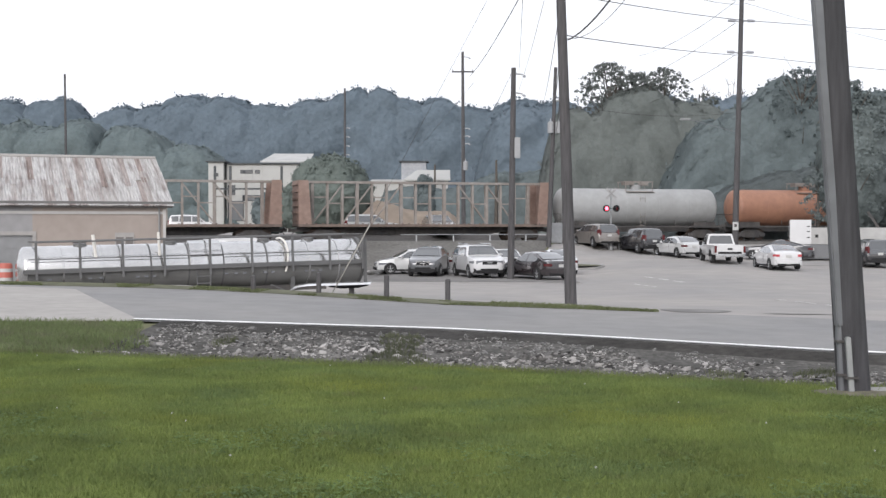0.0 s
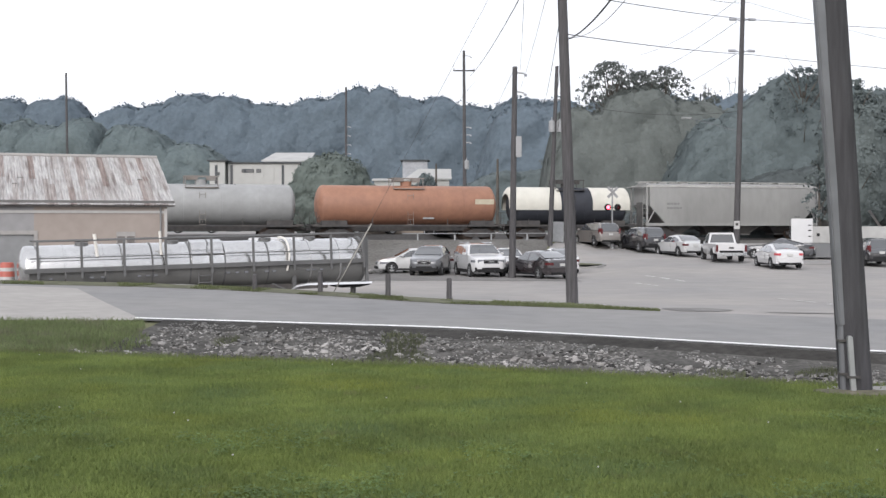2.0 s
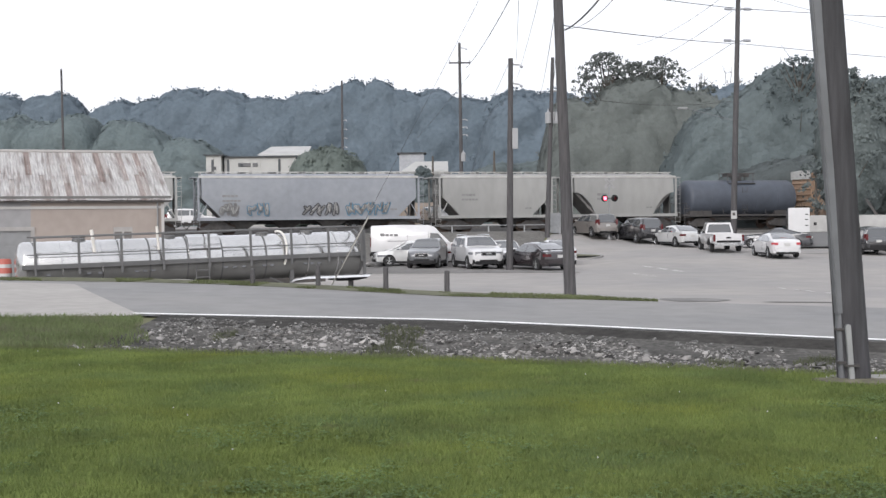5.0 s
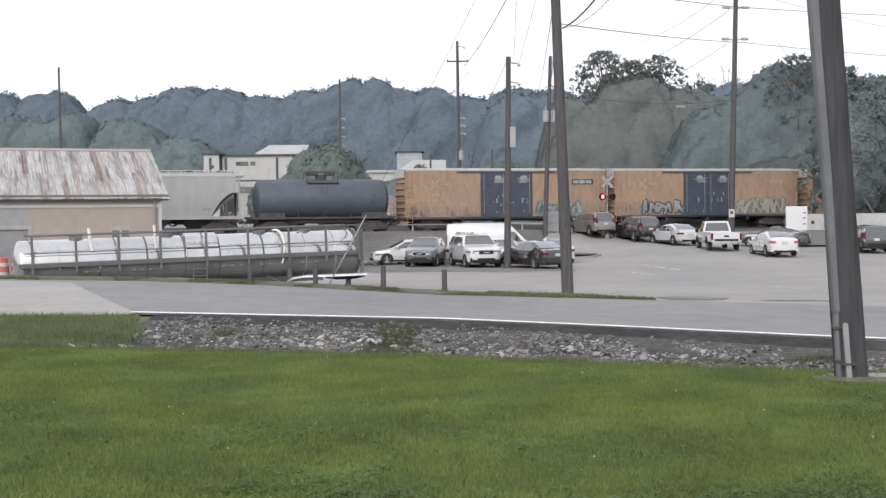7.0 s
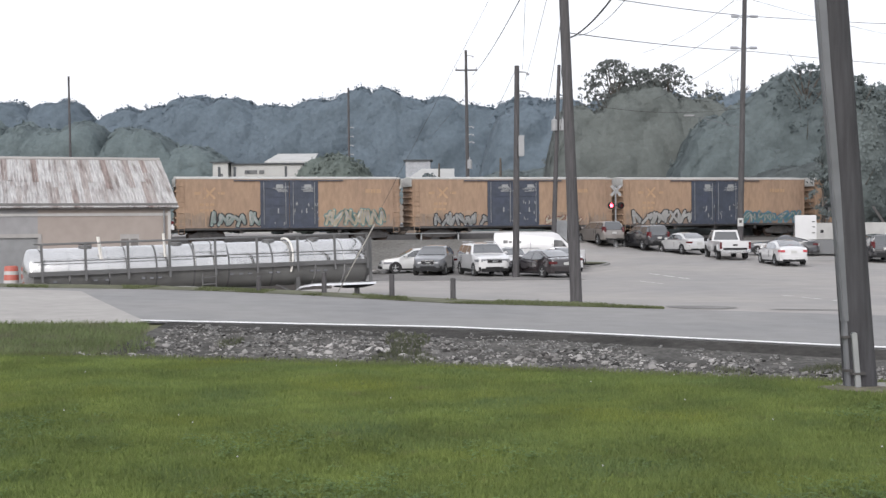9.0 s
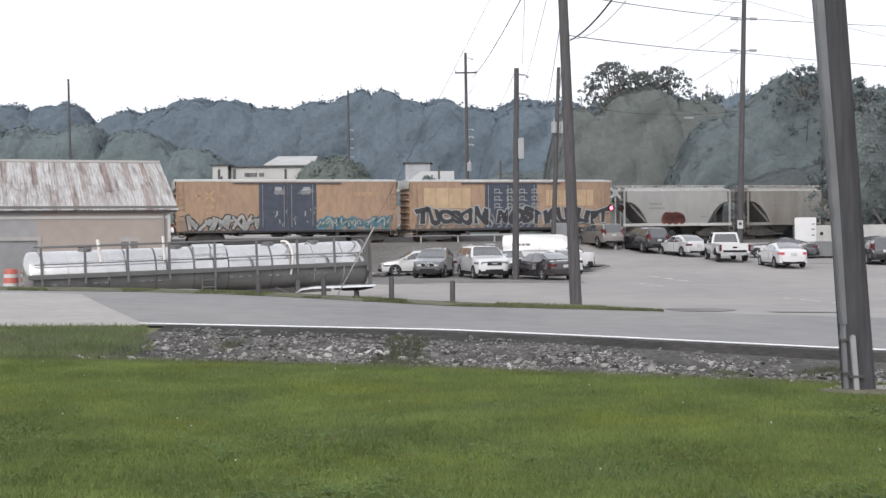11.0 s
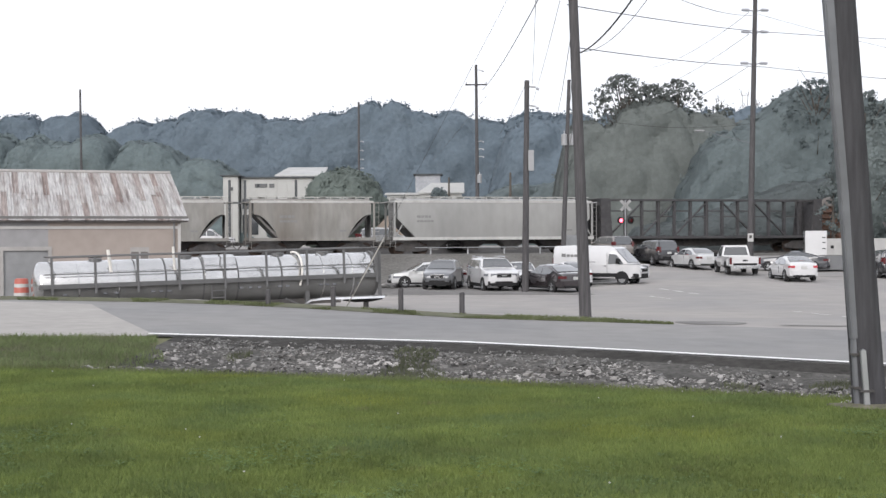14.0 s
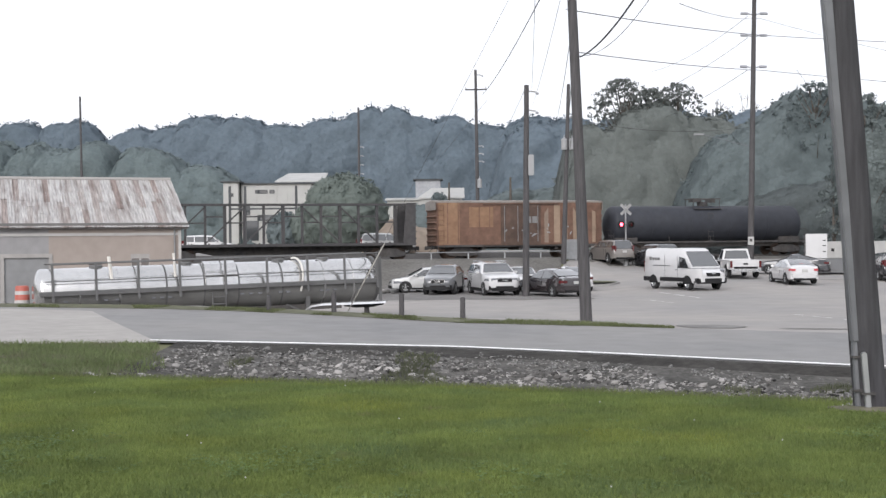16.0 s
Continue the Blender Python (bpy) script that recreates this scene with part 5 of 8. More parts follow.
def build_cars():
    car("parked_car", "silver-white sedan parked below the gravel bank", "car", -1.75, 73.9, 188, PALESILVER, H=1.48, cab=(-1.9, 1.25), roof=(-1.2, 0.3))
    suv("parked_crossover", "dark grey crossover parked facing the road", "car", -0.8, 71.2, -99, GREYPAINT, L=4.3, W=1.8, H=1.66, belt=1.1, hood=1.08, cab=(-2.02, 0.95), roof=(-1.6, 0.1), grille=2)
    suv("parked_suv", "white SUV with roof rails parked facing the road", "car", 1.95, 69.6, -77, WHITEPAINT, L=5.0, W=1.98, H=1.8, belt=1.16, hood=1.18, cab=(-2.4, 1.2), roof=(-2.1, 0.45), rails=True, grille=2)
    car("parked_car", "white sedan parked behind the pole", "car", 3.75, 74.5, -88, WHITEPAINT)
    car("parked_car", "dark maroon sedan parked with its rear outwards", "car", 5.1, 67.2, 116, MAROON, L=4.85, W=1.84, H=1.46, trunk=1.02, cab=(-1.85, 1.1), roof=(-0.9, 0.25))
    car("parked_car", "white sedan parked beside the maroon one", "car", 6.75, 74.2, 96, WHITEPAINT)
    suv("waiting_suv", "warm silver minivan stopped at the railway crossing", "car", 11.4, 93.2, 108, TANPAINT, L=4.75, W=1.86, H=1.68, hood=1.0, cab=(-2.26, 1.45), roof=(-2.0, 0.45), cladding=TANPAINT)
    suv("waiting_suv", "black SUV stopped in the queue", "car", 14.35, 91.0, 108, BLACKPAINT, L=4.6, W=1.86, H=1.74)
    car("waiting_car", "silver sedan stopped in the queue", "car", 16.5, 87.6, 108, PALESILVER, H=1.44)
    pickup(18.1, 81.2, 89)
    car("waiting_car", "white sedan with lit tail lamps in the queue", "car", 20.0, 74.8, 92.5, WHITEPAINT, brake=True, L=4.55, H=1.45, trunk=1.06, cab=(-1.8, 1.15), roof=(-0.95, 0.25))
    car("waiting_coupe", "charcoal coupe stopped across the side road", "car", 22.7, 84.8, 160, CHARCOAL, L=4.75, W=1.9, H=1.38, belt=0.9, hood=0.92, trunk=0.98, cab=(-1.75, 0.85), roof=(-0.6, -0.05))
    suv("waiting_suv", "black hatchback SUV stopped in the side road", "car", 26.8, 78.2, 86, BLACKPAINT, L=4.5, W=1.86, H=1.7)
    car("waiting_car", "white car stopped in the side road", "car", 29.6, 82.0, 80, WHITEPAINT)
    global VAN
    VAN = van()
    # cars beyond the railway
    far = "cars beyond the railway"
    for x, y, a, c, n in ((-0.35, 102.6, -74, TANPAINT, "tan"), (-5.9, 102.4, 12, SILVER, "silver"), (-22.4, 112.0, 8, WHITEPAINT, "white")):
        suv("far_car", n + " car parked in the yard beyond the railway", "car", x, y, a, c, group=far)


PALETRUCK = mat("dusty_white_truck_paint", (0.33, 0.33, 0.322), 0.5, var=0.1, scale=2, color2=(0.26, 0.258, 0.25))


def service_truck():
    x, y = 26.3, 85.0
    ob = thing("service_truck", "white utility truck body with tool lockers, parked", "truck", pose(x, y, height(x, y) + 0.2, 0, 0, -12), "waiting and parked vehicles")
    tall = part("tall_locker", Form().box(-1.95, 0, 1.72, 1.4, 2.2, 1.65), WHITEPAINT, ob, "tall white locker", bevel=0.03)
    part("side_locker", Form().box(1.3, 0, 1.46, 5.1, 2.2, 1.12), PALETRUCK, ob, "long white locker", bevel=0.03)
    for z in (1.35, 1.75, 2.1):
        part("latch", Form().box(-1.45, -1.11, z, 0.2, 0.02, 0.06), BLACKP, tall)
    part("lamp", Form().box(-0.9, -1.11, 1.45, 0.2, 0.03, 0.2), BLACKP, ob)
    part("chassis", Form().box(0.6, 0, 0.72, 6.6, 1.0, 0.3), DARK, ob)
    part("skirt", Form().box(0.9, 0, 0.42, 5.4, 2.1, 0.95), GREYPAINT, ob)
    for s in (-1, 1):
        for ax in (-1.6, 3.0):
            wheel_parts(ob, ax, s * 0.9, 0.45, 0.3)
    part("boom_arm", Form().beam((3.2, 0, 2.0), (2.5, 0, 3.1), 0.16, 0.16), DARK, ob)


# ---- the tank trailer in the yard ----
POLISHED = mat("polished_aluminium", (0.60, 0.60, 0.595), 0.2, 0.88, var=0.07, scale=1.5, color2=(0.47, 0.47, 0.465), mix_scale=0.5)
FRAMEGREY = mat("grey_trailer_frame", (0.125, 0.125, 0.125), 0.55, 0.3, var=0.1, scale=3)
# Grey that paints the ground's dark reflection on the tank's lower half
GROUNDTONE = mat("ground_reflection_grey", (0.17, 0.17, 0.165), 0.5, 0.2, var=0.12, scale=1.5, color2=(0.15, 0.15, 0.145), mix_scale=0.6)
ORANGE = mat("orange_plastic", (0.37, 0.095, 0.07), 0.6, var=0.08)


def tank_trailer():
    L, r = 13.1, 0.87
    m = pose(-9.32, 47.25, 0.10, 0, -1.1, 24.7)
    ob = thing("tank_trailer", "polished aluminium tank trailer with dark guard rails", "tank trailer", m)
    h = L / 2
    prof = [(-h + 0.3 * (1 - math.cos(t)), max(0.02, r * math.sin(t))) for t in [i * math.pi / 12 for i in range(7)]]
    prof += [(h - 0.16 * (1 - math.cos(t)), max(0.02, r * math.sin(t))) for t in [i * math.pi / 12 for i in range(6, -1, -1)]]
    part("tank", Form().lathe(prof, "x", 56), POLISHED, ob, "polished tank shell", smooth=40)
    # rings and the guard frame on the near side
    posts = [-5.95, -4.45, -2.95, -1.45, 0.25, 1.85, 3.45, 4.95, 6.3]
    for x in (-5.0, -3.6, -1.9, -0.5, 0.8, 2.5, 4.2, 5.4):
        f = Form().lathe([(x - 0.035, r + 0.0), (x - 0.028, r + 0.018), (x + 0.028, r + 0.018), (x + 0.035, r + 0.0)], "x", 48)
        part("tank_ring", f, FRAMEGREY if abs(x) < 3 else POLISHED, ob)
    part("side_walk", Form().box(0, -0.97, -0.04, L - 0.3, 0.18, 0.1).box(0, -1.05, 0.03, L - 0.3, 0.03, 0.08), FRAMEGREY, ob, "grey side walkway")
    part("side_walk", Form().box(0, 0.97, -0.14, L - 0.3, 0.2, 0.13), FRAMEGREY, ob)
    # Added overlay on the polished tank, coloured as the reflected ground
    for sy in (-1, 1):
        arc = [math.pi / 2 + 0.04 + 1.25 * i / 14 for i in range(15)]
        part("lower_shell", Form().loft([[(x, sy * rr * math.sin(a), rr * math.cos(a)) for rr in (r + 0.012,) for a in arc] + [(x, sy * (r - 0.01) * math.sin(a), (r - 0.01) * math.cos(a)) for a in reversed(arc)] for x in (-h + 0.32, h - 0.2)]), GROUNDTONE, ob, "dull grey lower shell", smooth=40)
    part("side_pipe", Form().rod((-6.2, -0.93, 0.42), (6.3, -0.93, 0.42), 0.022, n=6), FRAMEGREY, ob)
    for x in posts:
        part("guard_post", Form().beam((x, -1.06, -0.3), (x, -1.02, 1.02), 0.085, 0.06), FRAMEGREY, ob)
    part("guard_rail", Form().rod((-6.0, -1.02, 1.02), (6.35, -1.02, 1.06), 0.025, n=8), FRAMEGREY, ob)
    part("guard_rail", Form().rod((-6.0, 1.02, 1.02), (6.35, 1.02, 1.06), 0.025, n=8), FRAMEGREY, ob)
    for x in posts[::2]:
        part("rail_cross", Form().rod((x, -1.02, 1.02), (x, 1.02, 1.02), 0.025, n=6), DARK, ob)
    for x in (-4.3, -1.0, 0.0, 2.6, 4.4):
        hatch = part("manhole", Form().lathe([(r - 0.06, 0.24), (r + 0.06, 0.24), (r + 0.08, 0.2), (r + 0.09, 0.02)], "z", 18).moved(pose(x, 0, 0)), FRAMEGREY, ob, "round manhole lid")
        part("lid_lever", Form().box(x, 0, r + 0.12, 0.5, 0.06, 0.06), DARK, hatch)
    # valve cabinet amidships, step ladder, curved hose over the shell
    part("valve_cabinet", Form().loft([[(x, -0.93, 0.35), (x, -1.0, -0.05), (x, -0.4, -0.05), (x, -0.25, 0.95), (x, -0.6, 0.85)] for x in (-0.45, 0.75)]), POLISHED, ob)
    f = Form()
    ladder(f, 0.0, -1.0, -1.0, -0.2, 0.5, 0.26, 0.025)
    part("step_ladder", f, FRAMEGREY, ob)
    f = Form()
    arc = [(3.2 + 0.12 * math.sin(k / 14 * math.pi), -0.96 * math.sin(a), 0.96 * math.cos(a)) for k, a in enumerate([-0.2 + 2.1 * i / 14 for i in range(15)])]
    for a, b in zip(arc, arc[1:]):
        f.rod(a, b, 0.042, n=8, caps=False)
    part("hose", f, TRIM2, ob, "pale hose over the shell")
    part("vent_pipe", Form().rod((-3.85, -0.75, 0.4), (-3.95, -0.75, 1.25), 0.06, n=8), TRIM2, ob)
    part("vent_pipe", Form().rod((-1.55, -0.75, 0.4), (-1.6, -0.75, 1.3), 0.05, n=8), TRIM2, ob)
    # lower frame with small lamps, landing gear, axles
    part("lower_frame", Form().box(-0.5, -0.5, -0.95, L - 2.2, 0.12, 0.22).box(-0.5, 0.5, -0.95, L - 2.2, 0.12, 0.22), DARK, ob)
    for x in (-5.5, -4.1, -3.7, -2.4, -2.1, -1.8, 0.9, 1.25, 1.6, 2.4, 2.7, 4.05, 4.3, 4.6, 5.6):
        part("marker_lamp", Form().box(x, -0.85, -0.31, 0.14, 0.08, 0.06), LENS, ob)
    for s in (-1, 1):
        part("landing_leg", Form().box(3.55, s * 0.62, -0.95, 0.16, 0.16, 1.3).box(3.55, s * 0.62, -1.58, 0.34, 0.3, 0.06), FRAMEGREY, ob)
        part("leg_brace", Form().beam((3.55, s * 0.62, -1.2), (2.7, s * 0.55, -0.8), 0.06, 0.06), FRAMEGREY, ob)
        for x in (-5.0, -3.75):
            wheel_parts(ob, x, s * 0.85, 0.5, 0.45).matrix_basis = pose(x, s * 0.85, -1.12)
        part("mudguard", Form().box(-4.4, s * 0.9, -0.55, 2.7, 0.6, 0.04), DARK, ob)
    part("end_ring", Form().lathe([(6.32, 0.86), (6.32, 0.93), (6.42, 0.93), (6.42, 0.86)], "x", 40), FRAMEGREY, ob)
    for sy in (-0.93, 0.93):
        part("end_post", Form().box(6.45, sy, -0.05, 0.12, 0.08, 1.9), FRAMEGREY, ob)


TRIM2 = mat("pale_hose", (0.62, 0.60, 0.56), 0.6, var=0.06)


def traffic_barrel(x, y):
    ob = thing("traffic_barrel", "orange traffic barrel with white bands", "traffic barrel", pose(x, y, height(x, y)))
    part("drum", Form().lathe([(0, 0.02), (0, 0.29), (0.95, 0.24), (1.0, 0.2), (1.0, 0.02)], "z", 20), ORANGE, ob, smooth=40)
    for z in (0.35, 0.68):
        part("band", Form().lathe([(z, 0.285 - 0.05 * z), (z, 0.29 - 0.05 * z), (z + 0.13, 0.284 - 0.05 * z), (z + 0.13, 0.275 - 0.05 * z)], "z", 20), SIGN_WHITE, ob)
    part("foot_ring", Form().lathe([(0, 0.3), (0, 0.42), (0.06, 0.4), (0.08, 0.3)], "z", 20), RUBBER, ob)


def fibreglass_cover():
    """A white curved shell with a dark underside, lying beyond the verge."""
    x, y = -3.95, 43.6
    z = height(x, y)
    ob = thing("fibreglass_cover", "white curved fibreglass shell with dark underside", "shell", pose(x, y, z))
    top = -0.42 - z
    prof = [(-1.55, -0.05), (-1.4, 0.22), (-1.15, top - 0.06), (-0.7, top), (0.6, top + 0.03), (1.45, top + 0.06)]
    for yo, s in ((0, 1),):
        rings = []
        for px, pz in prof:
            rings.append([(px, -0.8, pz - 0.05), (px, -0.55, pz), (px, 0.55, pz), (px, 0.8, pz - 0.05), (px, 0.55, pz - 0.05), (px, -0.55, pz - 0.05)])
        part("shell_top", Form().loft(rings), WHITEPAINT, ob, smooth=50)
    part("shell_underside", Form().loft([[(a, -0.7, b - 0.07), (a, 0.7, b - 0.07), (a, 0.5, b - d), (a, -0.5, b - d)] for a, b, d in ((0.0, top, 0.1), (0.4, top + 0.02, 0.17), (1.0, top + 0.04, 0.17), (1.35, top + 0.05, 0.1))]), BLACKP, ob)
    part("prop", Form().box(0.75, 0, (top - 0.1) / 2, 0.12, 0.9, top - 0.1), DARK, ob)


build_cars()
service_truck()
tank_trailer()
traffic_barrel(-15.9, 45.3)
fibreglass_cover()


# ---- barn ----
SIDING = mat("pale_peach_siding", (0.285, 0.246, 0.22), 0.85, var=0.05, scale=2, color2=(0.255, 0.219, 0.196), mix_scale=0.5, bump=0.15)
TRIM = mat("white_trim_paint", (0.42, 0.412, 0.40), 0.7, var=0.06, scale=3, color2=(0.34, 0.333, 0.322))
OLDTRIM = mat("weathered_trim_paint", (0.30, 0.288, 0.275), 0.75, var=0.08, scale=3, color2=(0.25, 0.24, 0.23))
# Paler tone for the boarded window
BOARDED = mat("boarded_pane", (0.15, 0.138, 0.13), 0.25, var=0.1, scale=4)
DOORGREY = mat("grey_door_paint", (0.2, 0.204, 0.207), 0.7, var=0.06, scale=3)


def roof_tin():
    """Galvanised sheets, chalky white with streaks of rust running down the slope."""
    m = mat("rusty_tin_roof", (0.345, 0.34, 0.336), 0.7, 0.1, var=0.26, scale=2.2, stretch=(3.0, 0.45, 0.45), color2=(0.178, 0.155, 0.147), mix_scale=0.75, sharp=0.3, bump=0.2)
    n, l = m.node_tree.nodes, m.node_tree.links
    info = n.new("ShaderNodeObjectInfo")
    place = n.new("ShaderNodeNewGeometry")
    mapping = [x for x in n if x.bl_idname == "ShaderNodeMapping"][0]
    mapping.vector_type = "TEXTURE"
    mapping.inputs["Rotation"].default_value = (0, 0, radians(21))
    mapping.inputs["Scale"].default_value = (0.17, 2.0, 2.0)
    l.new(place.outputs["Position"], mapping.inputs[0])
    wide = [x for x in n if x.bl_idname == "ShaderNodeValToRGB"][0]
    wide.color_ramp.elements[0].position, wide.color_ramp.elements[1].position = 0.30, 0.52
    hsv = [x for x in n if x.bl_idname == "ShaderNodeHueSaturation"][0]
    mix = n.new("ShaderNodeMixRGB")
    ramp = n.new("ShaderNodeValToRGB")
    e = ramp.color_ramp.elements
    e[0].position, e[0].color, e[1].position, e[1].color = 0.0, (0.62, 0.50, 0.46, 1), 1.0, (1.12, 1.12, 1.12, 1)
    e.new(0.28).color = (0.86, 0.81, 0.78, 1)
    e.new(0.55).color = (1.0, 0.99, 0.98, 1)
    l.new(info.outputs["Random"], ramp.inputs[0])
    mix.blend_type, mix.inputs[0].default_value = "MULTIPLY", 1.0
    l.new(hsv.outputs[0], mix.inputs[1]), l.new(ramp.outputs[0], mix.inputs[2])
    l.new(mix.outputs[0], n["Principled BSDF"].inputs["Base Color"])
    return m


TIN = roof_tin()


def build_barn():
    # x along the front wall, the front at y = 0, the right-hand corner at the origin
    eave, run, long, rise = 4.25, 6.2, 17.0, 2.6
    barn = thing("barn", "old shed with rusty tin roof and peach walls", "shed", pose(-14.45, 65.0, -1.5, 0, 0, 21))
    f = Form()
    t = 0.15
    d0, d1, dh = -8.75, -6.6, 2.62                  # the big door's opening
    f.box((d1 + 0) / 2, t / 2, eave / 2, -d1, t, eave)
    part("front_wall", f, SIDING, barn, "pale peach siding")
    f = Form().box((-long + d0) / 2, t / 2, eave / 2, d0 + long, t, eave)
    f.box((d0 + d1) / 2, t / 2, (dh + eave) / 2, d1 - d0, t, eave - dh)
    part("door_wall", f, mat("pale_grey_wall_paint", (0.25, 0.247, 0.25), 0.85, var=0.06, scale=2, color2=(0.22, 0.217, 0.22), mix_scale=0.5, bump=0.15), barn, "pale grey painted wall round the door")
    part("rear_wall", Form().box(-long / 2, 2 * run - t / 2, eave / 2, long, t, eave), SIDING, barn)
    for x in (-t / 2, -long + t / 2):
        g = Form().loft([[(x + s, t, 0), (x + s, 2 * run - t, 0), (x + s, 2 * run - t, eave), (x + s, run, eave + rise - 0.1), (x + s, t, eave)] for s in (-t / 2, t / 2)])
        part("gable_wall", g, SIDING, barn)
    part("fascia", Form().box(-long / 2, -0.22, eave - 0.06, long + 0.7, 0.05, 0.32), mat("dark_fascia_paint", (0.13, 0.127, 0.124), 0.8, var=0.1, scale=3, color2=(0.10, 0.098, 0.096)), barn, "dark grey fascia board")
    part("frieze_board", Form().box(-long / 2, -0.02, eave - 0.48, long, 0.05, 0.14), TRIM, barn)
    part("corner_board", Form().box(-0.07, -0.025, eave / 2, 0.14, 0.05, eave - 0.6), TRIM, barn)
    part("downpipe", Form().rod((-0.35, -0.1, 0.1), (-0.35, -0.1, eave - 0.2), 0.04), DOORGREY, barn)
    door = part("garage_door", Form().box((d0 + d1) / 2, 0.08, dh / 2, d1 - d0 - 0.02, 0.06, dh), DOORGREY, barn, "grey overhead door")
    for k in range(4):
        part("door_panel", Form().box((d0 + d1) / 2, 0.045, 0.33 + k * 0.63, d1 - d0 - 0.3, 0.02, 0.52), DOORGREY, door)
    part("door_frame", Form().box(d0 - 0.08, -0.02, dh / 2, 0.18, 0.06, dh).box(d1 + 0.08, -0.02, dh / 2, 0.18, 0.06, dh).box((d0 + d1) / 2, -0.02, dh + 0.1, d1 - d0 + 0.34, 0.06, 0.2), OLDTRIM, barn)
    win = part("window", Form().box(-2.1, -0.03, 2.3, 0.95, 0.05, 0.9), OLDTRIM, barn)
    for dx in (-0.24, 0.24):
        part("pane", Form().box(-2.1 + dx, -0.06, 2.22, 0.38, 0.01, 0.6), BOARDED, win, "boarded window pane")
    # roof: battens under overlapping ribbed sheets in two courses
    slope = math.atan2(rise, run)
    up = math.hypot(rise, run)
    core = Form()
    for a, b in ((0, 1), (1, 0)):
        core.loft([[(x, -0.3 + a * (2 * run + 0.6), eave - 0.14), (x, run, eave + rise), (x, run, eave + rise - 0.1), (x, -0.2 + a * (2 * run + 0.4), eave - 0.2)] for x in (-long - 0.3, 0.3)])
    part("roof", core, TIN, barn)
    n, w = 58, (long + 0.7) / 58
    sheets = []
    for k, ln in ((0, up * 0.75), (1, up * 0.75)):
        f = Form()
        ribs = 2
        prof = []
        for i in range(ribs + 1):
            prof += [(i * w / ribs, 0.0), (i * w / ribs + 0.025, 0.028), (i * w / ribs + 0.05, 0.0)] if i < ribs else [(w + 0.02, 0.004)]
        f.loft([[(x, 0, z) for x, z in prof], [(x, ln, z) for x, z in prof]], closed=False, caps=False)
        sheets.append(mesh("roof_sheet", f, TIN))
    rng = random.Random(4)
    roof_frame = Matrix.Translation((0, -0.42, eave - 0.15)) @ pose(0, 0, 0, math.degrees(slope))
    for i in range(n):
        lap = rng.uniform(0.28, 0.6)
        x = -long - 0.35 + i * w
        part("roof_sheet", sheets[0], None, barn, at=roof_frame @ pose(x, rng.uniform(-0.04, 0.03), 0.03 + rng.uniform(0, 0.01), rng.uniform(-0.2, 0.2), 0, rng.uniform(-0.4, 0.4)))
        part("roof_sheet", sheets[1], None, barn, at=roof_frame @ pose(x, up * lap, 0.045 + rng.uniform(0, 0.01)) @ Matrix.Diagonal((1, (1.055 - lap) / 0.75, 1, 1)))
    part("ridge_cap", Form().rod((-long - 0.35, run - 0.05, eave + rise + 0.06), (0.35, run - 0.05, eave + rise + 0.06), 0.12, n=8), OLDTRIM, barn)


build_barn()


# ---- poles and wires ----
CERAMIC = mat("insulator_porcelain", (0.30, 0.31, 0.33), 0.3, var=0.05)
CAN = mat("grey_transformer_paint", (0.26, 0.265, 0.271), 0.5, var=0.05)
CONDUIT = mat("grey_conduit_cover", (0.132, 0.136, 0.148), 0.55, 0.2, var=0.12, scale=4, color2=(0.096, 0.1, 0.108))


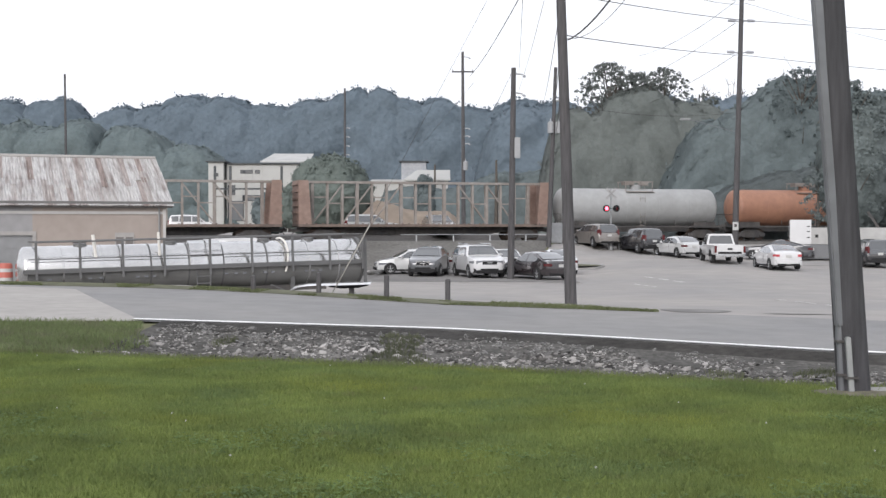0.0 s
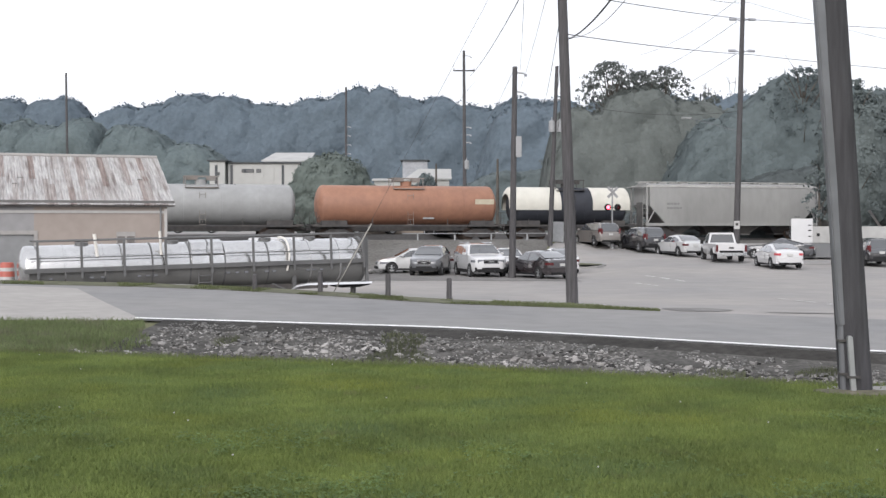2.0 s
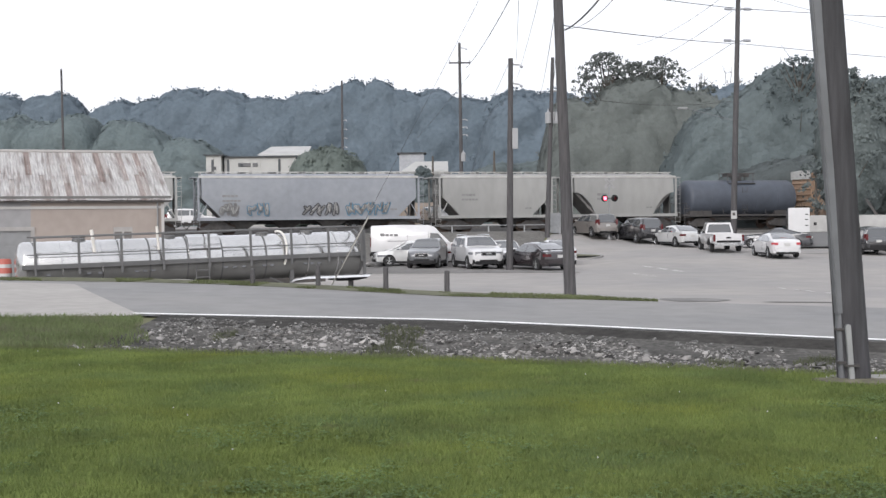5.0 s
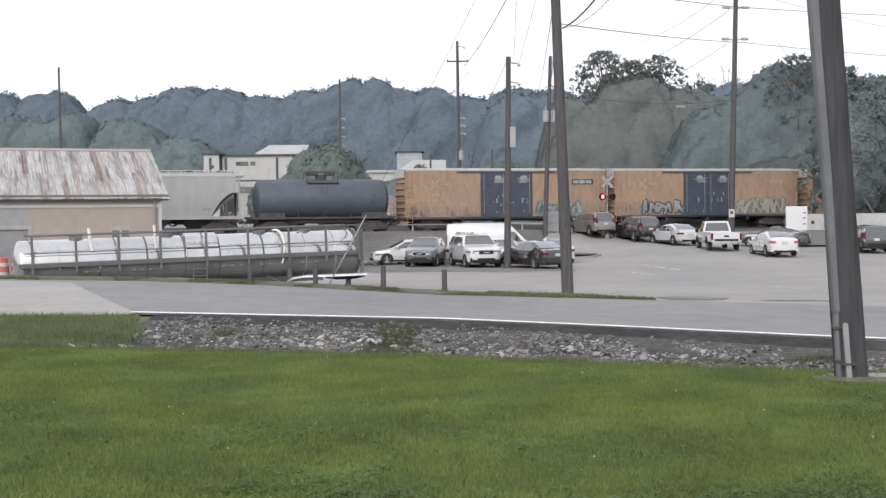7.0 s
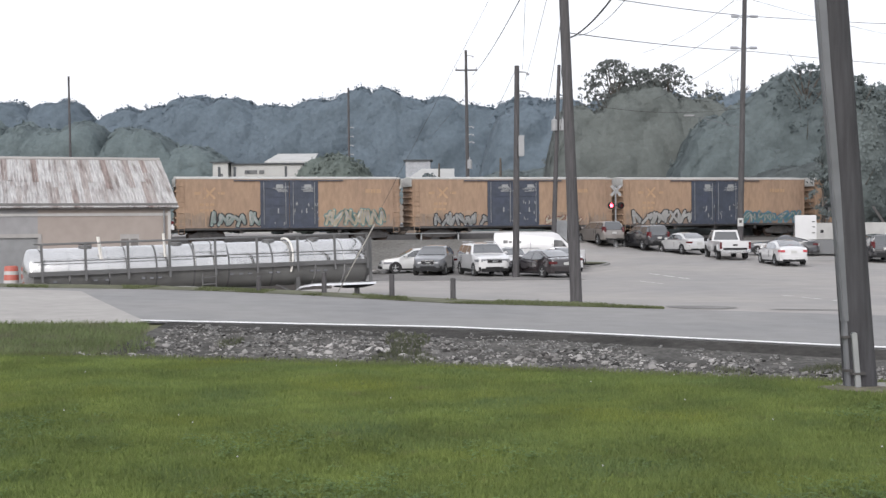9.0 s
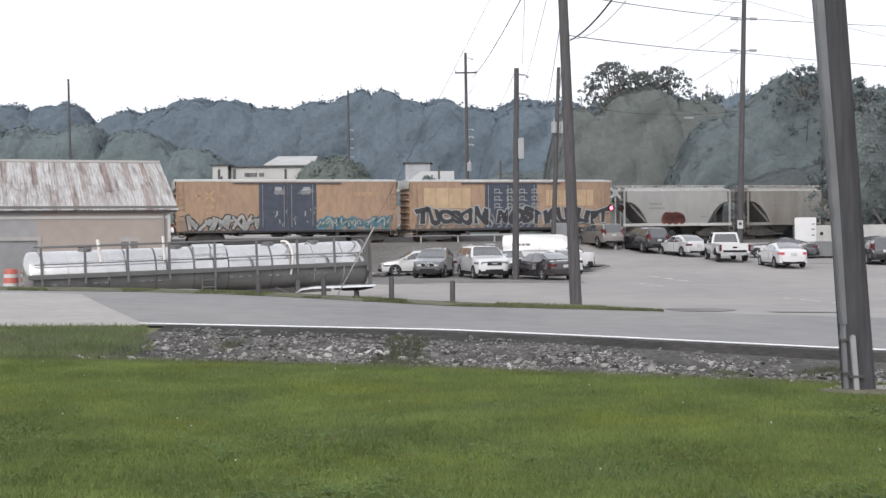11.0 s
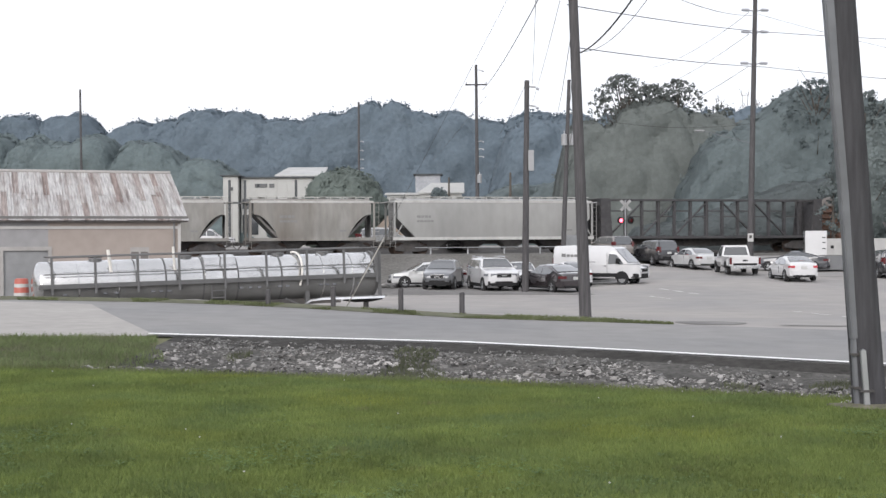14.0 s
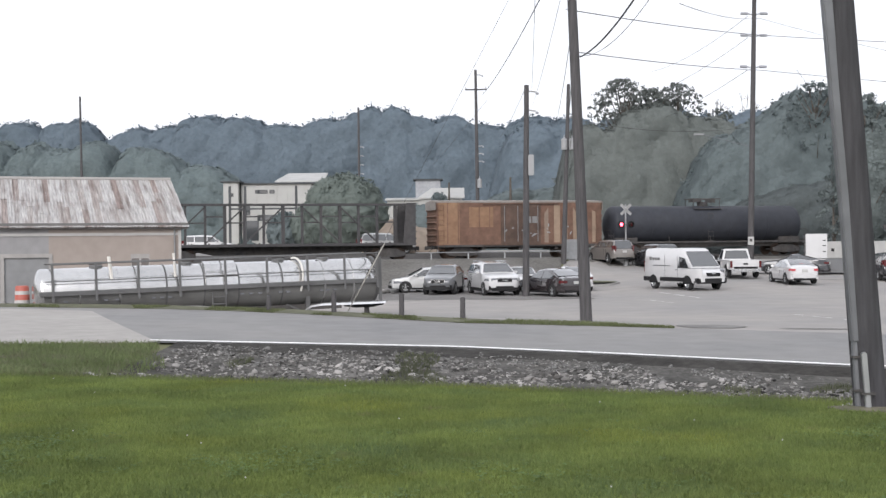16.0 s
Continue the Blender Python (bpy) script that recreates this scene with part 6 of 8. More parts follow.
def pole(x, y, top, r0, r1, lean=0.0, label="", parts=(), wood=WOOD):
    """lean: how far the top stands off to the side. parts: (kind, height, ...) on the shaft."""
    z = height(x, y)
    ob = thing("utility_pole", label, "utility pole", pose(x, y, z))
    h = top - z
    part("shaft", Form().loft([[(lean * k + (r0 + (r1 - r0) * k) * math.cos(a), (r0 + (r1 - r0) * k) * math.sin(a), -0.4 + (h + 0.4) * k) for a in [i * math.pi / 8 for i in range(16)]] for k in [j / 10 for j in range(11)]]), wood, ob, smooth=40)
    for p in parts:
        k = p[1] / h
        cx = lean * k
        if p[0] == "arm":                       # cross-arm with insulators
            w = p[2]
            a = part("cross_arm", Form().box(cx, -0.2, p[1], w, 0.11, 0.13), WOOD, ob)
            for s in (-0.46, 0.46):
                part("insulator", Form().rod((cx + s * w, -0.2, p[1] + 0.05), (cx + s * w, -0.2, p[1] + 0.28), 0.06, 0.035, n=8), CERAMIC, a)
        elif p[0] == "side":                    # one-sided bracket
            a = part("bracket", Form().beam((cx, 0, p[1]), (cx + p[2], 0, p[1] + p[3]), 0.08, 0.08), STEEL, ob)
            part("insulator", Form().rod((cx + p[2], 0, p[1] + p[3] - 0.05), (cx + p[2] * 1.3, 0, p[1] + p[3] - 0.12), 0.07, n=8), CERAMIC, a)
        elif p[0] == "post":                    # pair of slanted post insulators
            for s in (-1, 1):
                part("post_insulator", Form().rod((cx, 0, p[1] - 0.12), (cx + s * 0.45, 0, p[1]), 0.05, n=6).rod((cx + s * 0.45, 0, p[1]), (cx + s * 0.98, 0, p[1] + s * -0.02), 0.12, 0.1, n=8), CERAMIC, ob)
        elif p[0] == "can":                     # transformer
            c = part("transformer", Form().lathe([(-0.42, 0.02), (-0.42, 0.22), (0.3, 0.22), (0.38, 0.16), (0.42, 0.02)], "z", 14).moved(pose(cx + p[2], -0.1, p[1])), CAN, ob, "grey transformer can")
            part("bushing", Form().rod((cx + p[2], -0.1, p[1] + 0.4), (cx + p[2], -0.1, p[1] + 0.62), 0.05, 0.03, n=8), CERAMIC, c)
        elif p[0] == "box":
            part("meter_box", Form().box(cx + p[2], -0.15, p[1], 0.3, 0.2, p[3]), CAN, ob, bevel=0.02)
    return ob


def build_poles():
    big = pole(3.98, 12.0, 8.4, 0.16, 0.114, -0.6, "large dark wooden utility pole standing in the lawn", wood=POLE_DARK)
    part("conduit_guard", Form().beam((-0.178, -0.06, 0.64), (-0.781, -0.06, 8.35), 0.11, 0.09), CONDUIT, big, "grey metal conduit cover up the pole", bevel=0.012)
    part("conduit_sleeve", Form().rod((-0.183, -0.06, 0.5), (-0.178, -0.06, 0.66), 0.045, n=14), CONDUIT, big, smooth=40)
    part("conduit", Form().rod((-0.155, -0.07, -0.1), (-0.185, -0.06, 0.6), 0.037, n=14), CONDUIT, big, smooth=40)
    part("ground_guard", Form().beam((-0.098, -0.17, -0.06), (-0.143, -0.165, 0.55), 0.078, 0.05), STEEL, big, "pale metal guard over the ground wire", bevel=0.01)
    for z, x in ((0.18, -0.165), (0.5, -0.18)):
        part("strap", Form().box(x, -0.075, z, 0.1, 0.1, 0.022), DARK, big)
    part("strap", Form().box(-0.11, -0.18, 0.16, 0.13, 0.07, 0.022), DARK, big)
    part("base_slab", Form().box(0.25, 0.05, -0.005, 0.9, 0.4, 0.05), CONCRETE, big, bevel=0.015)
    pole(3.97, 38.6, 13.2, 0.19, 0.125, -0.5, "weathered wooden utility pole on the road verge")
    pole(3.6, 66.5, 10.0, 0.19, 0.13, 0.15, "wooden utility pole among parked cars", [("side", 10.95, 0.5, -0.05), ("side", 9.95, 0.5, -0.08), ("box", 7.0, 0.25, 1.1)])
    pole(7.6, 90.0, 13.0, 0.19, 0.12, 0.5, "wooden utility pole beside the crossing", [("can", 8.6, 0.35), ("can", 8.6, -0.2), ("side", 10.5, 0.5, 0.0)])
    pole(1.9, 115.0, 17.6, 0.2, 0.12, -0.1, "tall wooden power pole with a cross-arm", [("arm", 14.9, 2.0), ("side", 16.3, 0.55, -0.05), ("side", 9.7, 0.5, 0.05), ("side", 9.0, 0.5, 0.05), ("side", 8.3, 0.5, 0.05), ("can", 6.3, 0.2)])
    pole(-11.0, 140.0, 17.0, 0.16, 0.11, 0.0, "slender power pole before the woods", [("side", 11.7, 0.4, 0.1), ("side", 10.7, 0.4, 0.1), ("side", 9.7, 0.4, 0.1), ("side", 8.7, 0.4, 0.1)])
    pole(-42.2, 140.0, 18.6, 0.17, 0.11, -0.15, "slender power pole before the woods", [("side", 15.0, 0.5, 0.1), ("arm", 7.6, 0.9)])
    pole(32.8, 160.0, 18.4, 0.15, 0.1, 0.0, "slender distant power pole among the trees")
    tall = pole(21.5, 92.0, 20.5, 0.24, 0.15, 0.5, "tall wooden transmission pole with slanted insulators", [("post", 18.7, 0), ("post", 17.1, 0), ("post", 14.8, 0)])
    lamp = part("lamp_arm", Form().beam((0.2, 0, 8.9), (-3.0, -0.3, 9.72), 0.035, 0.035).beam((-3.0, -0.3, 9.72), (-3.6, -0.35, 9.82), 0.035, 0.035), CONDUIT, tall)
    part("lamp_head", Form().box(-3.75, -0.36, 9.84, 0.75, 0.26, 0.13), CAN, lamp, "street lamp head", bevel=0.04)
    sign = part("sign_plate", Form().box(0.0, -0.27, 2.0, 0.42, 0.02, 0.6), SIGN_WHITE, tall, "white sign plate")
    part("sign_mark", Form().box(0.0, -0.285, 2.05, 0.2, 0.01, 0.22), DARK, sign)


build_poles()


def wire(a, b, sag, r, label):
    a, b = Vector(a), Vector(b)
    cu = bpy.data.curves.new("overhead_wire", "CURVE")
    cu.dimensions, cu.bevel_depth, cu.bevel_resolution = "3D", r, 1
    sp = cu.splines.new("POLY")
    sp.points.add(24)
    for i in range(25):
        k = i / 24
        p = a.lerp(b, k) - Vector((0, 0, 4 * sag * k * (1 - k)))
        sp.points[i].co = (*p, 1)
    ob = bpy.data.objects.new("overhead_wire", cu)
    me = bpy.data.meshes.new_from_object(ob)
    bpy.data.objects.remove(ob)
    me.materials.append(WIRE)
    return tagged(new("overhead_wire", me), label, "power line", "overhead wires")


def build_wires():
    thin, thick = "thin dark overhead power wire", "thick black overhead cable sagging from a pole"
    W = [  # ends, sag, radius
        ((3.85, 38.60, 7.33), (3.55, 22.00, 6.48), 0.25, 0.022, thick),
        ((3.83, 38.60, 7.37), (3.95, 22.00, 6.68), 0.5, 0.008, thin),
        ((2.40, 115.00, 15.30), (3.19, 40.00, 10.30), 0.4, 0.022, thin),
        ((2.81, 115.00, 14.78), (-2.85, 150.00, 11.11), 0.1, 0.016, thin),
        ((4.04, 66.50, 9.82), (1.94, 30.00, 7.85), 0.1, 0.008, thin),
        ((4.04, 66.50, 8.83), (2.73, 30.00, 8.26), 0.2, 0.008, thin),
        ((3.64, 66.50, 9.73), (4.13, 120.00, 11.65), 0.2, 0.014, thin),
        ((8.15, 90.00, 11.38), (3.65, 38.70, 8.09), 0.5, 0.018, thin),
        ((8.15, 90.00, 8.45), (3.68, 38.70, 6.68), 0.5, 0.016, thin),
        ((8.77, 110.00, 12.26), (3.65, 38.70, 8.52), 0.4, 0.014, thin),
        ((22.42, 92.00, 16.68), (5.33, 60.00, 12.80), 0.12, 0.024, thin),
        ((22.42, 92.00, 16.68), (48.62, 110.00, 18.44), 0.12, 0.024, thin),
        ((22.50, 92.00, 14.10), (5.38, 55.00, 9.97), 0.12, 0.022, thin),
        ((22.50, 92.00, 14.10), (48.62, 110.00, 14.55), 0.12, 0.022, thin),
        ((21.50, 92.00, 16.52), (21.47, 150.00, 18.58), 0.6, 0.018, thin),
        ((21.50, 92.00, 14.18), (20.45, 150.00, 14.85), 0.6, 0.018, thin),
        ((21.50, 92.00, 18.10), (23.51, 150.00, 21.98), 0.6, 0.018, thin),
        ((22.33, 92.00, 17.93), (10.76, 60.00, 13.01), 0.3, 0.016, thin),
        ((22.33, 92.00, 17.93), (53.04, 120.00, 17.36), 0.4, 0.014, thin),
        ((21.50, 92.00, 9.93), (8.15, 90.00, 10.57), 0.6, 0.016, thin),
        ((27.33, 92.00, 10.77), (25.04, 92.00, 14.10), 0.0, 0.014, thin),
    ]
    for w in W:
        wire(*w)
    guy = wire((-3.68, 41.00, -0.67), (3.5, 38.6, 12.6), 0.0, 0.006, "steel guy wire with a pale sleeve")
    part("guy_sleeve", Form().rod((-3.68, 41.00, -0.67), (-2.40, 41.00, 1.64), 0.022, n=8), mat("pale_guy_sleeve", (0.30, 0.29, 0.26), 0.6), guy, "pale plastic sleeve")


build_wires()


# ---- posts, crossing signal and trackside ----
def bollard(x, y, h):
    ob = thing("wooden_post", "short square-topped weathered wooden post in the verge", "post", pose(x, y, height(x, y)), "verge posts")
    part("post_shaft", Form().rod((0, 0, -0.3), (0, 0, h), 0.085, 0.08, n=12), WOOD, ob, smooth=40)
    part("post_cap", Form().rod((0, 0, h), (0, 0, h + 0.025), 0.078, 0.05, n=12), WOOD, ob)


for x, y, h in ((-1.78, 39.2, 0.72), (0.14, 38.6, 0.64), (-4.05, 40.6, 0.66), (-6.3, 41.4, 0.5)):
    bollard(x, y, h)


def crossing_signal(x, y, rz, label):
    z = height(x, y)
    ob = thing("crossing_signal", label, "crossing signal", pose(x, y, z + 0.2, 0, 0, rz))
    part("mast", Form().rod((0, 0, -0.4), (0, 0, 4.35), 0.06, n=10), STEEL, ob)
    part("mast_base", Form().lathe([(-0.25, 0.02), (-0.25, 0.2), (0.12, 0.2), (0.5, 0.08), (0.5, 0.02)], "z", 12), STEEL, ob)
    for s in (-1, 1):
        b = part("crossbuck_blade", Form().box(0, -0.09 - 0.01 * (s > 0), 3.95, 1.05, 0.015, 0.2, pose(0, 0, 0, 0, 45 * s).to_3x3()), PAINTS["crossbuck"], ob, "weathered grey-white crossbuck board")
        part("blade_bar", Form().box(0.0, -0.115, 3.95, 0.6, 0.004, 0.06, pose(0, 0, 0, 0, 45 * s).to_3x3()), PAINTS["grey"], b)
    part("lamp_bar", Form().box(0, -0.06, 2.85, 0.9, 0.06, 0.06), DARK, ob)
    for s in (-1, 1):
        d = part("lamp_shield", Form().lathe([(-0.08, 0.02), (-0.08, 0.255), (-0.1, 0.255), (-0.1, 0.02)], "y", 20).moved(pose(s * 0.38, 0, 2.85)), BLACKP, ob, "black round lamp shield")
        part("lamp_hood", Form().lathe([(-0.1, 0.15), (-0.1, 0.165), (-0.35, 0.165), (-0.35, 0.15)], "y", 16).moved(pose(s * 0.38, 0, 2.85)), BLACKP, d)
        part("lamp_lens", Form().lathe([(-0.11, 0.01), (-0.12, 0.15), (-0.14, 0.12), (-0.15, 0.01)], "y", 16).moved(pose(s * 0.38, 0, 2.85)), SIGNAL if s < 0 else LAMP_RED, d, "red flasher lens")
    part("control_box", Form().box(0.0, 0.15, 1.1, 0.35, 0.25, 0.5), STEEL, ob, bevel=0.02)


crossing_signal(12.35, 91.8, 8, "railway crossing signal with crossbuck and red flashers")


def trackside():
    # a low guard rail along the top of the bank
    g = thing("guard_rail", "low pale weathered guard rail on thin posts", "guard rail", pose(0, 0, 0))
    x0, x1, z = -3.0, 8.2, 0.98
    yy = lambda x: D + K * x - 5.6
    for i in range(4):
        a, b = x0 + (x1 - x0) * i / 4, x0 + (x1 - x0) * (i + 1) / 4
        part("rail_beam", Form().beam((a, yy(a), z), (b - 0.02, yy(b), z), 0.09, 0.06), STEEL, g)
    for i in range(5):
        x = x0 + 1.1 + i * 2.65
        low = height(x, yy(x) + 0.08) - 0.1
        part("rail_post", Form().box(x, yy(x) + 0.08, (low + z) / 2, 0.1, 0.08, z - low), STEEL, g)
    c = thing("signal_cabinet", "grey metal signal cabinet beside the crossing", "cabinet", pose(8.3, 92.2, height(8.3, 92.2), 0, 0, TURN))
    part("cabinet_box", Form().box(0, 0, 0.75, 0.9, 0.6, 1.5), CAN, c, bevel=0.03)
    part("cabinet_door", Form().box(0, -0.31, 0.75, 0.8, 0.02, 1.35), STEEL, c)
    island = Form()
    pts = [(8.9 + 1.5 * math.cos(a), 80.5 + 2.9 * math.sin(a)) for a in [i * math.pi / 8 for i in range(16)]]
    island.loft([[(x, y, height(x, y) + d) for x, y in pts] for d in (-0.1, 0.13)])
    isl = tagged(part("traffic_island", island, CONCRETE, smooth=30), "low kerbed traffic island", "kerb island", kind="structure")
    g = Form().add([(8.9 + 1.3 * math.cos(a), 80.5 + 2.7 * math.sin(a), height(8.9, 80.5) + 0.17) for a in [i * math.pi / 8 for i in range(16)]], [tuple(range(16))])
    part("island_grass", g, WEED, isl, "rough grass")
    # rails and ties
    s = thing("railway_track", "steel rails on timber ties", "railway track", on_track(0), kind="structure")
    for y in (-0.76, 0.76):
        part("rail", Form().box(-60, y, -0.09, 520, 0.07, 0.18), SALVAGE, s)
    tie = mesh("tie", Form().box(0, 0, 0, 0.23, 2.6, 0.16), WOOD)
    for i in range(130):
        part("tie", tie, None, s, at=pose(-38 + i * 0.56, 0, -0.25))
    part("crossing_panel", Form().box(14.2, -2.2, -0.06, 8.5, 2.5, 0.1).box(14.2, 0, -0.06, 8.5, 1.3, 0.1).box(14.2, 2.2, -0.06, 8.5, 2.5, 0.1), PATCH, s)


trackside()


# ---- buildings beyond the railway ----
WHITEWALL = mat("white_metal_cladding", (0.343, 0.343, 0.332), 0.6, var=0.05, scale=1, color2=(0.339, 0.339, 0.326), mix_scale=0.3)
GREYROOF = mat("pale_grey_metal_roof", (0.385, 0.385, 0.377), 0.55, var=0.08, scale=1, color2=(0.311, 0.311, 0.303))
DARKROOF = mat("dark_roof_edge", (0.06, 0.065, 0.07), 0.8)
SAND = mat("tan_sand", (0.215, 0.18, 0.148), 0.95, var=0.12, scale=1.2, bump=0.5, fine=6, spec=0.1, color2=(0.17, 0.143, 0.12), mix_scale=0.3)


def block(name, label, x0, x1, y0, depth, top, roof_rise=0.0, roof_back=0.0, wins=(), pitch=None, wall=None):
    z = -0.2
    ob = thing(name, label, "building", pose(x0, y0, z))
    w = x1 - x0
    part("wall", Form().box(w / 2, depth / 2, (top - z) / 2, w, depth, top - z), wall or WHITEWALL, ob)
    t = top - z
    part("roof", Form().loft([[(-0.3, -0.3, t), (w + 0.3, -0.3, t), (w + 0.3, -0.3, t + 0.15), (-0.3, -0.3, t + 0.15)], [(-0.3 + roof_back, depth * 0.6, t + roof_rise), (w + 0.3, depth * 0.6, t + roof_rise), (w + 0.3, depth * 0.6, t + roof_rise + 0.15), (-0.3 + roof_back, depth * 0.6, t + roof_rise + 0.15)]]), pitch or GREYROOF, ob, "shallow metal roof")
    n = int(w / 1.2)
    for i in range(n):
        part("cladding_rib", Form().box((i + 0.5) * w / n, -0.02, t / 2, 0.06, 0.05, t - 0.1), wall or WHITEWALL, ob)
    for x, zz, a, b in wins:
        wd = part("window", Form().box(x - x0, -0.03, zz - z, a, 0.06, b), DARKROOF, ob)
        part("pane", Form().box(x - x0, -0.07, zz - z, a - 0.12, 0.02, b - 0.12), GLASS, wd)


# The last three windows stand in for a grey band, door and panel
block("warehouse", "white metal-clad warehouse beyond the railway", -26.0, -17.4, 150, 10, 9.0, 0.0, wins=[(-23.6, 8.1, 1.5, 0.45), (-22.3, 8.1, 0.6, 0.45), (-22.6, 4.95, 3.0, 0.7), (-24.9, 3.4, 1.9, 2.4), (-25.4, 5.9, 0.9, 1.2)], pitch=DARKROOF)
block("warehouse_annex", "white annex with a dark flat roof", -28.0, -26.2, 149, 8, 9.2, 0.0, wins=[(-27.0, 7.7, 0.4, 0.4)], pitch=DARKROOF)
block("upper_store", "pale building with a sloping metal roof", -22.8, -17.2, 158, 9, 9.6, 1.3, 1.0)
block("mill_tower", "grey building with a dark flat roof", -5.4, -2.2, 162, 6, 9.9, 0.0, pitch=DARKROOF, wall=mat("grey_cladding", (0.33, 0.34, 0.36), 0.7))
block("low_store", "low building with a white sloping roof", -4.6, 0.6, 155, 8, 7.2, 1.4, 1.6, pitch=WHITEWALL)
block("far_shed", "long low white shed behind the railway", -9.0, -4.6, 160, 5, 7.2, 0.3)


def build_yard():
    # a heap of sand, seen through the empty flat car
    n, m = 50, 18
    vs = []
    for i in range(n + 1):
        for j in range(m + 1):
            u, v = i / n, j / m * 2 - 1
            h = lerp([(0, 0), (0.06, 1.6), (0.13, 2.5), (0.27, 3.9), (0.36, 3.7), (0.5, 3.2), (0.62, 2.9), (0.85, 3.0), (0.93, 2.3), (1, 0)], u) * max(0, 1 - v * v) ** 0.8
            vs.append((-8.6 + 10.6 * u, 106.8 + 3.2 * v, -0.1 + h + 0.12 * noise.noise((u * 9, v * 5, 0))))
    f = Form().add(vs, [(i * (m + 1) + j, (i + 1) * (m + 1) + j, (i + 1) * (m + 1) + j + 1, i * (m + 1) + j + 1) for i in range(n) for j in range(m)])
    tagged(part("sand_heap", f, SAND, smooth=60), "heap of tan sand beyond the railway", "sand heap", kind="stuff")
    gantry = thing("yard_gantry", "tall dark steel posts before the warehouse", "steel frame", pose(0, 145, -0.3))
    for x in (-26.5, -24.7, -18.75):
        part("gantry_post", Form().box(x, 0, 4.4, 0.26, 0.2, 8.9), DARKROOF, gantry)
    part("gantry_beam", Form().box(-22.6, 0, 6.2, 8.0, 0.16, 0.2), DARKROOF, gantry)
    sheet("far_yard", [(-45, 92), (-2, 104.5), (10, 107), (40, 117)], [(-60, 140), (-12, 140), (10, 140), (40, 140)], 90, 20, 0.03, LOT, "pale yard beyond the railway", "yard")


build_yard()


# ---- trees ----
def leaf(name, a, b, var=0.15, patch=0.22, sharp=0.5, spread=0.16, gloss=0.15, thinness=0.15, patches=()):
    """patches: (colour, noise scale, share from 0 to 1) of areas of another hue."""
    m = mat(name, a, 0.85 - gloss * 0.6, var=var, scale=0.9 if gloss < 0.17 else 1.7, spec=gloss, color2=b, mix_scale=patch, sharp=sharp)
    n, l = m.node_tree.nodes, m.node_tree.links
    geo = n.new("ShaderNodeNewGeometry")
    mr = n.new("ShaderNodeMapRange")
    mr.inputs[3].default_value, mr.inputs[4].default_value = 1 - spread, 1 + spread
    hsv = [x for x in n if x.bl_idname == "ShaderNodeHueSaturation"][0]
    h2 = n.new("ShaderNodeHueSaturation")
    l.new(geo.outputs["Random Per Island"], mr.inputs[0])
    l.new(mr.outputs[0], h2.inputs["Value"])
    tc = [x for x in n if x.bl_idname == "ShaderNodeTexCoord"][0]
    tone = hsv.outputs[0]
    for c, scale, share in patches:
        spot, ramp, blend = n.new("ShaderNodeTexNoise"), n.new("ShaderNodeMapRange"), n.new("ShaderNodeMixRGB")
        spot.inputs["Scale"].default_value, spot.inputs["Detail"].default_value = scale, 3
        for i, v in enumerate((0.62 - 0.25 * share, 0.82 - 0.25 * share, 0, 0.85), 1):
            ramp.inputs[i].default_value = v
        blend.inputs[2].default_value = (*c, 1)
        l.new(tc.outputs["Object"], spot.inputs[0]), l.new(spot.outputs[0], ramp.inputs[0])
        l.new(ramp.outputs[0], blend.inputs[0]), l.new(tone, blend.inputs[1])
        tone = blend.outputs[0]
    l.new(tone, h2.inputs["Color"])
    l.new(h2.outputs[0], n["Principled BSDF"].inputs["Base Color"])
    if gloss > 0.17:
        fine = n.new("ShaderNodeTexNoise")
        fine.inputs["Scale"].default_value, fine.inputs["Detail"].default_value = 2.2, 4
        relief = n.new("ShaderNodeBump")
        relief.inputs["Strength"].default_value, relief.inputs["Distance"].default_value = 0.3, 0.1
        l.new(tc.outputs["Object"], fine.inputs[0]), l.new(fine.outputs[0], relief.inputs["Height"])
        l.new(relief.outputs[0], n["Principled BSDF"].inputs["Normal"])
    thin = n.new("ShaderNodeBsdfTranslucent")
    both = n.new("ShaderNodeMixShader")
    both.inputs[0].default_value = thinness
    l.new(h2.outputs[0], thin.inputs[0])
    l.new(n["Principled BSDF"].outputs[0], both.inputs[1]), l.new(thin.outputs[0], both.inputs[2])
    l.new(both.outputs[0], n["Material Output"].inputs[0])
    return m


# Woodland leaf colours are lifted and blued to hold the distance haze
LEAF_FAR = leaf("hazed_far_leaves", (0.118, 0.150, 0.179), (0.102, 0.131, 0.156), 0.1, 0.1, spread=0.03, gloss=0.2)
LEAF_MID = leaf("hazed_dark_leaves", (0.120, 0.145, 0.149), (0.105, 0.128, 0.132), 0.1, 0.1, spread=0.03, gloss=0.2)
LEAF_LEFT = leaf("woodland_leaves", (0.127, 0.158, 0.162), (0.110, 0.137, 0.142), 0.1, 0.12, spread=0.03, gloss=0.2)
LEAF_BROWN = leaf("olive_leaves", (0.128, 0.142, 0.135), (0.112, 0.125, 0.120), 0.1, 0.15, spread=0.03, gloss=0.2)
LEAF_BUSH = leaf("bush_leaves", (0.132, 0.158, 0.142), (0.114, 0.136, 0.124), 0.1, spread=0.05, gloss=0.2)
# Scrub colour carries the shade behind the train and beneath the trees
LEAF_SCRUB = leaf("shaded_scrub_leaves", (0.088, 0.101, 0.103), (0.075, 0.088, 0.089), 0.1, spread=0.05, gloss=0.2)
LEAF_NEAR = leaf("roadside_leaves", (0.132, 0.156, 0.154), (0.102, 0.121, 0.120), 0.12, spread=0.15, gloss=0.25)
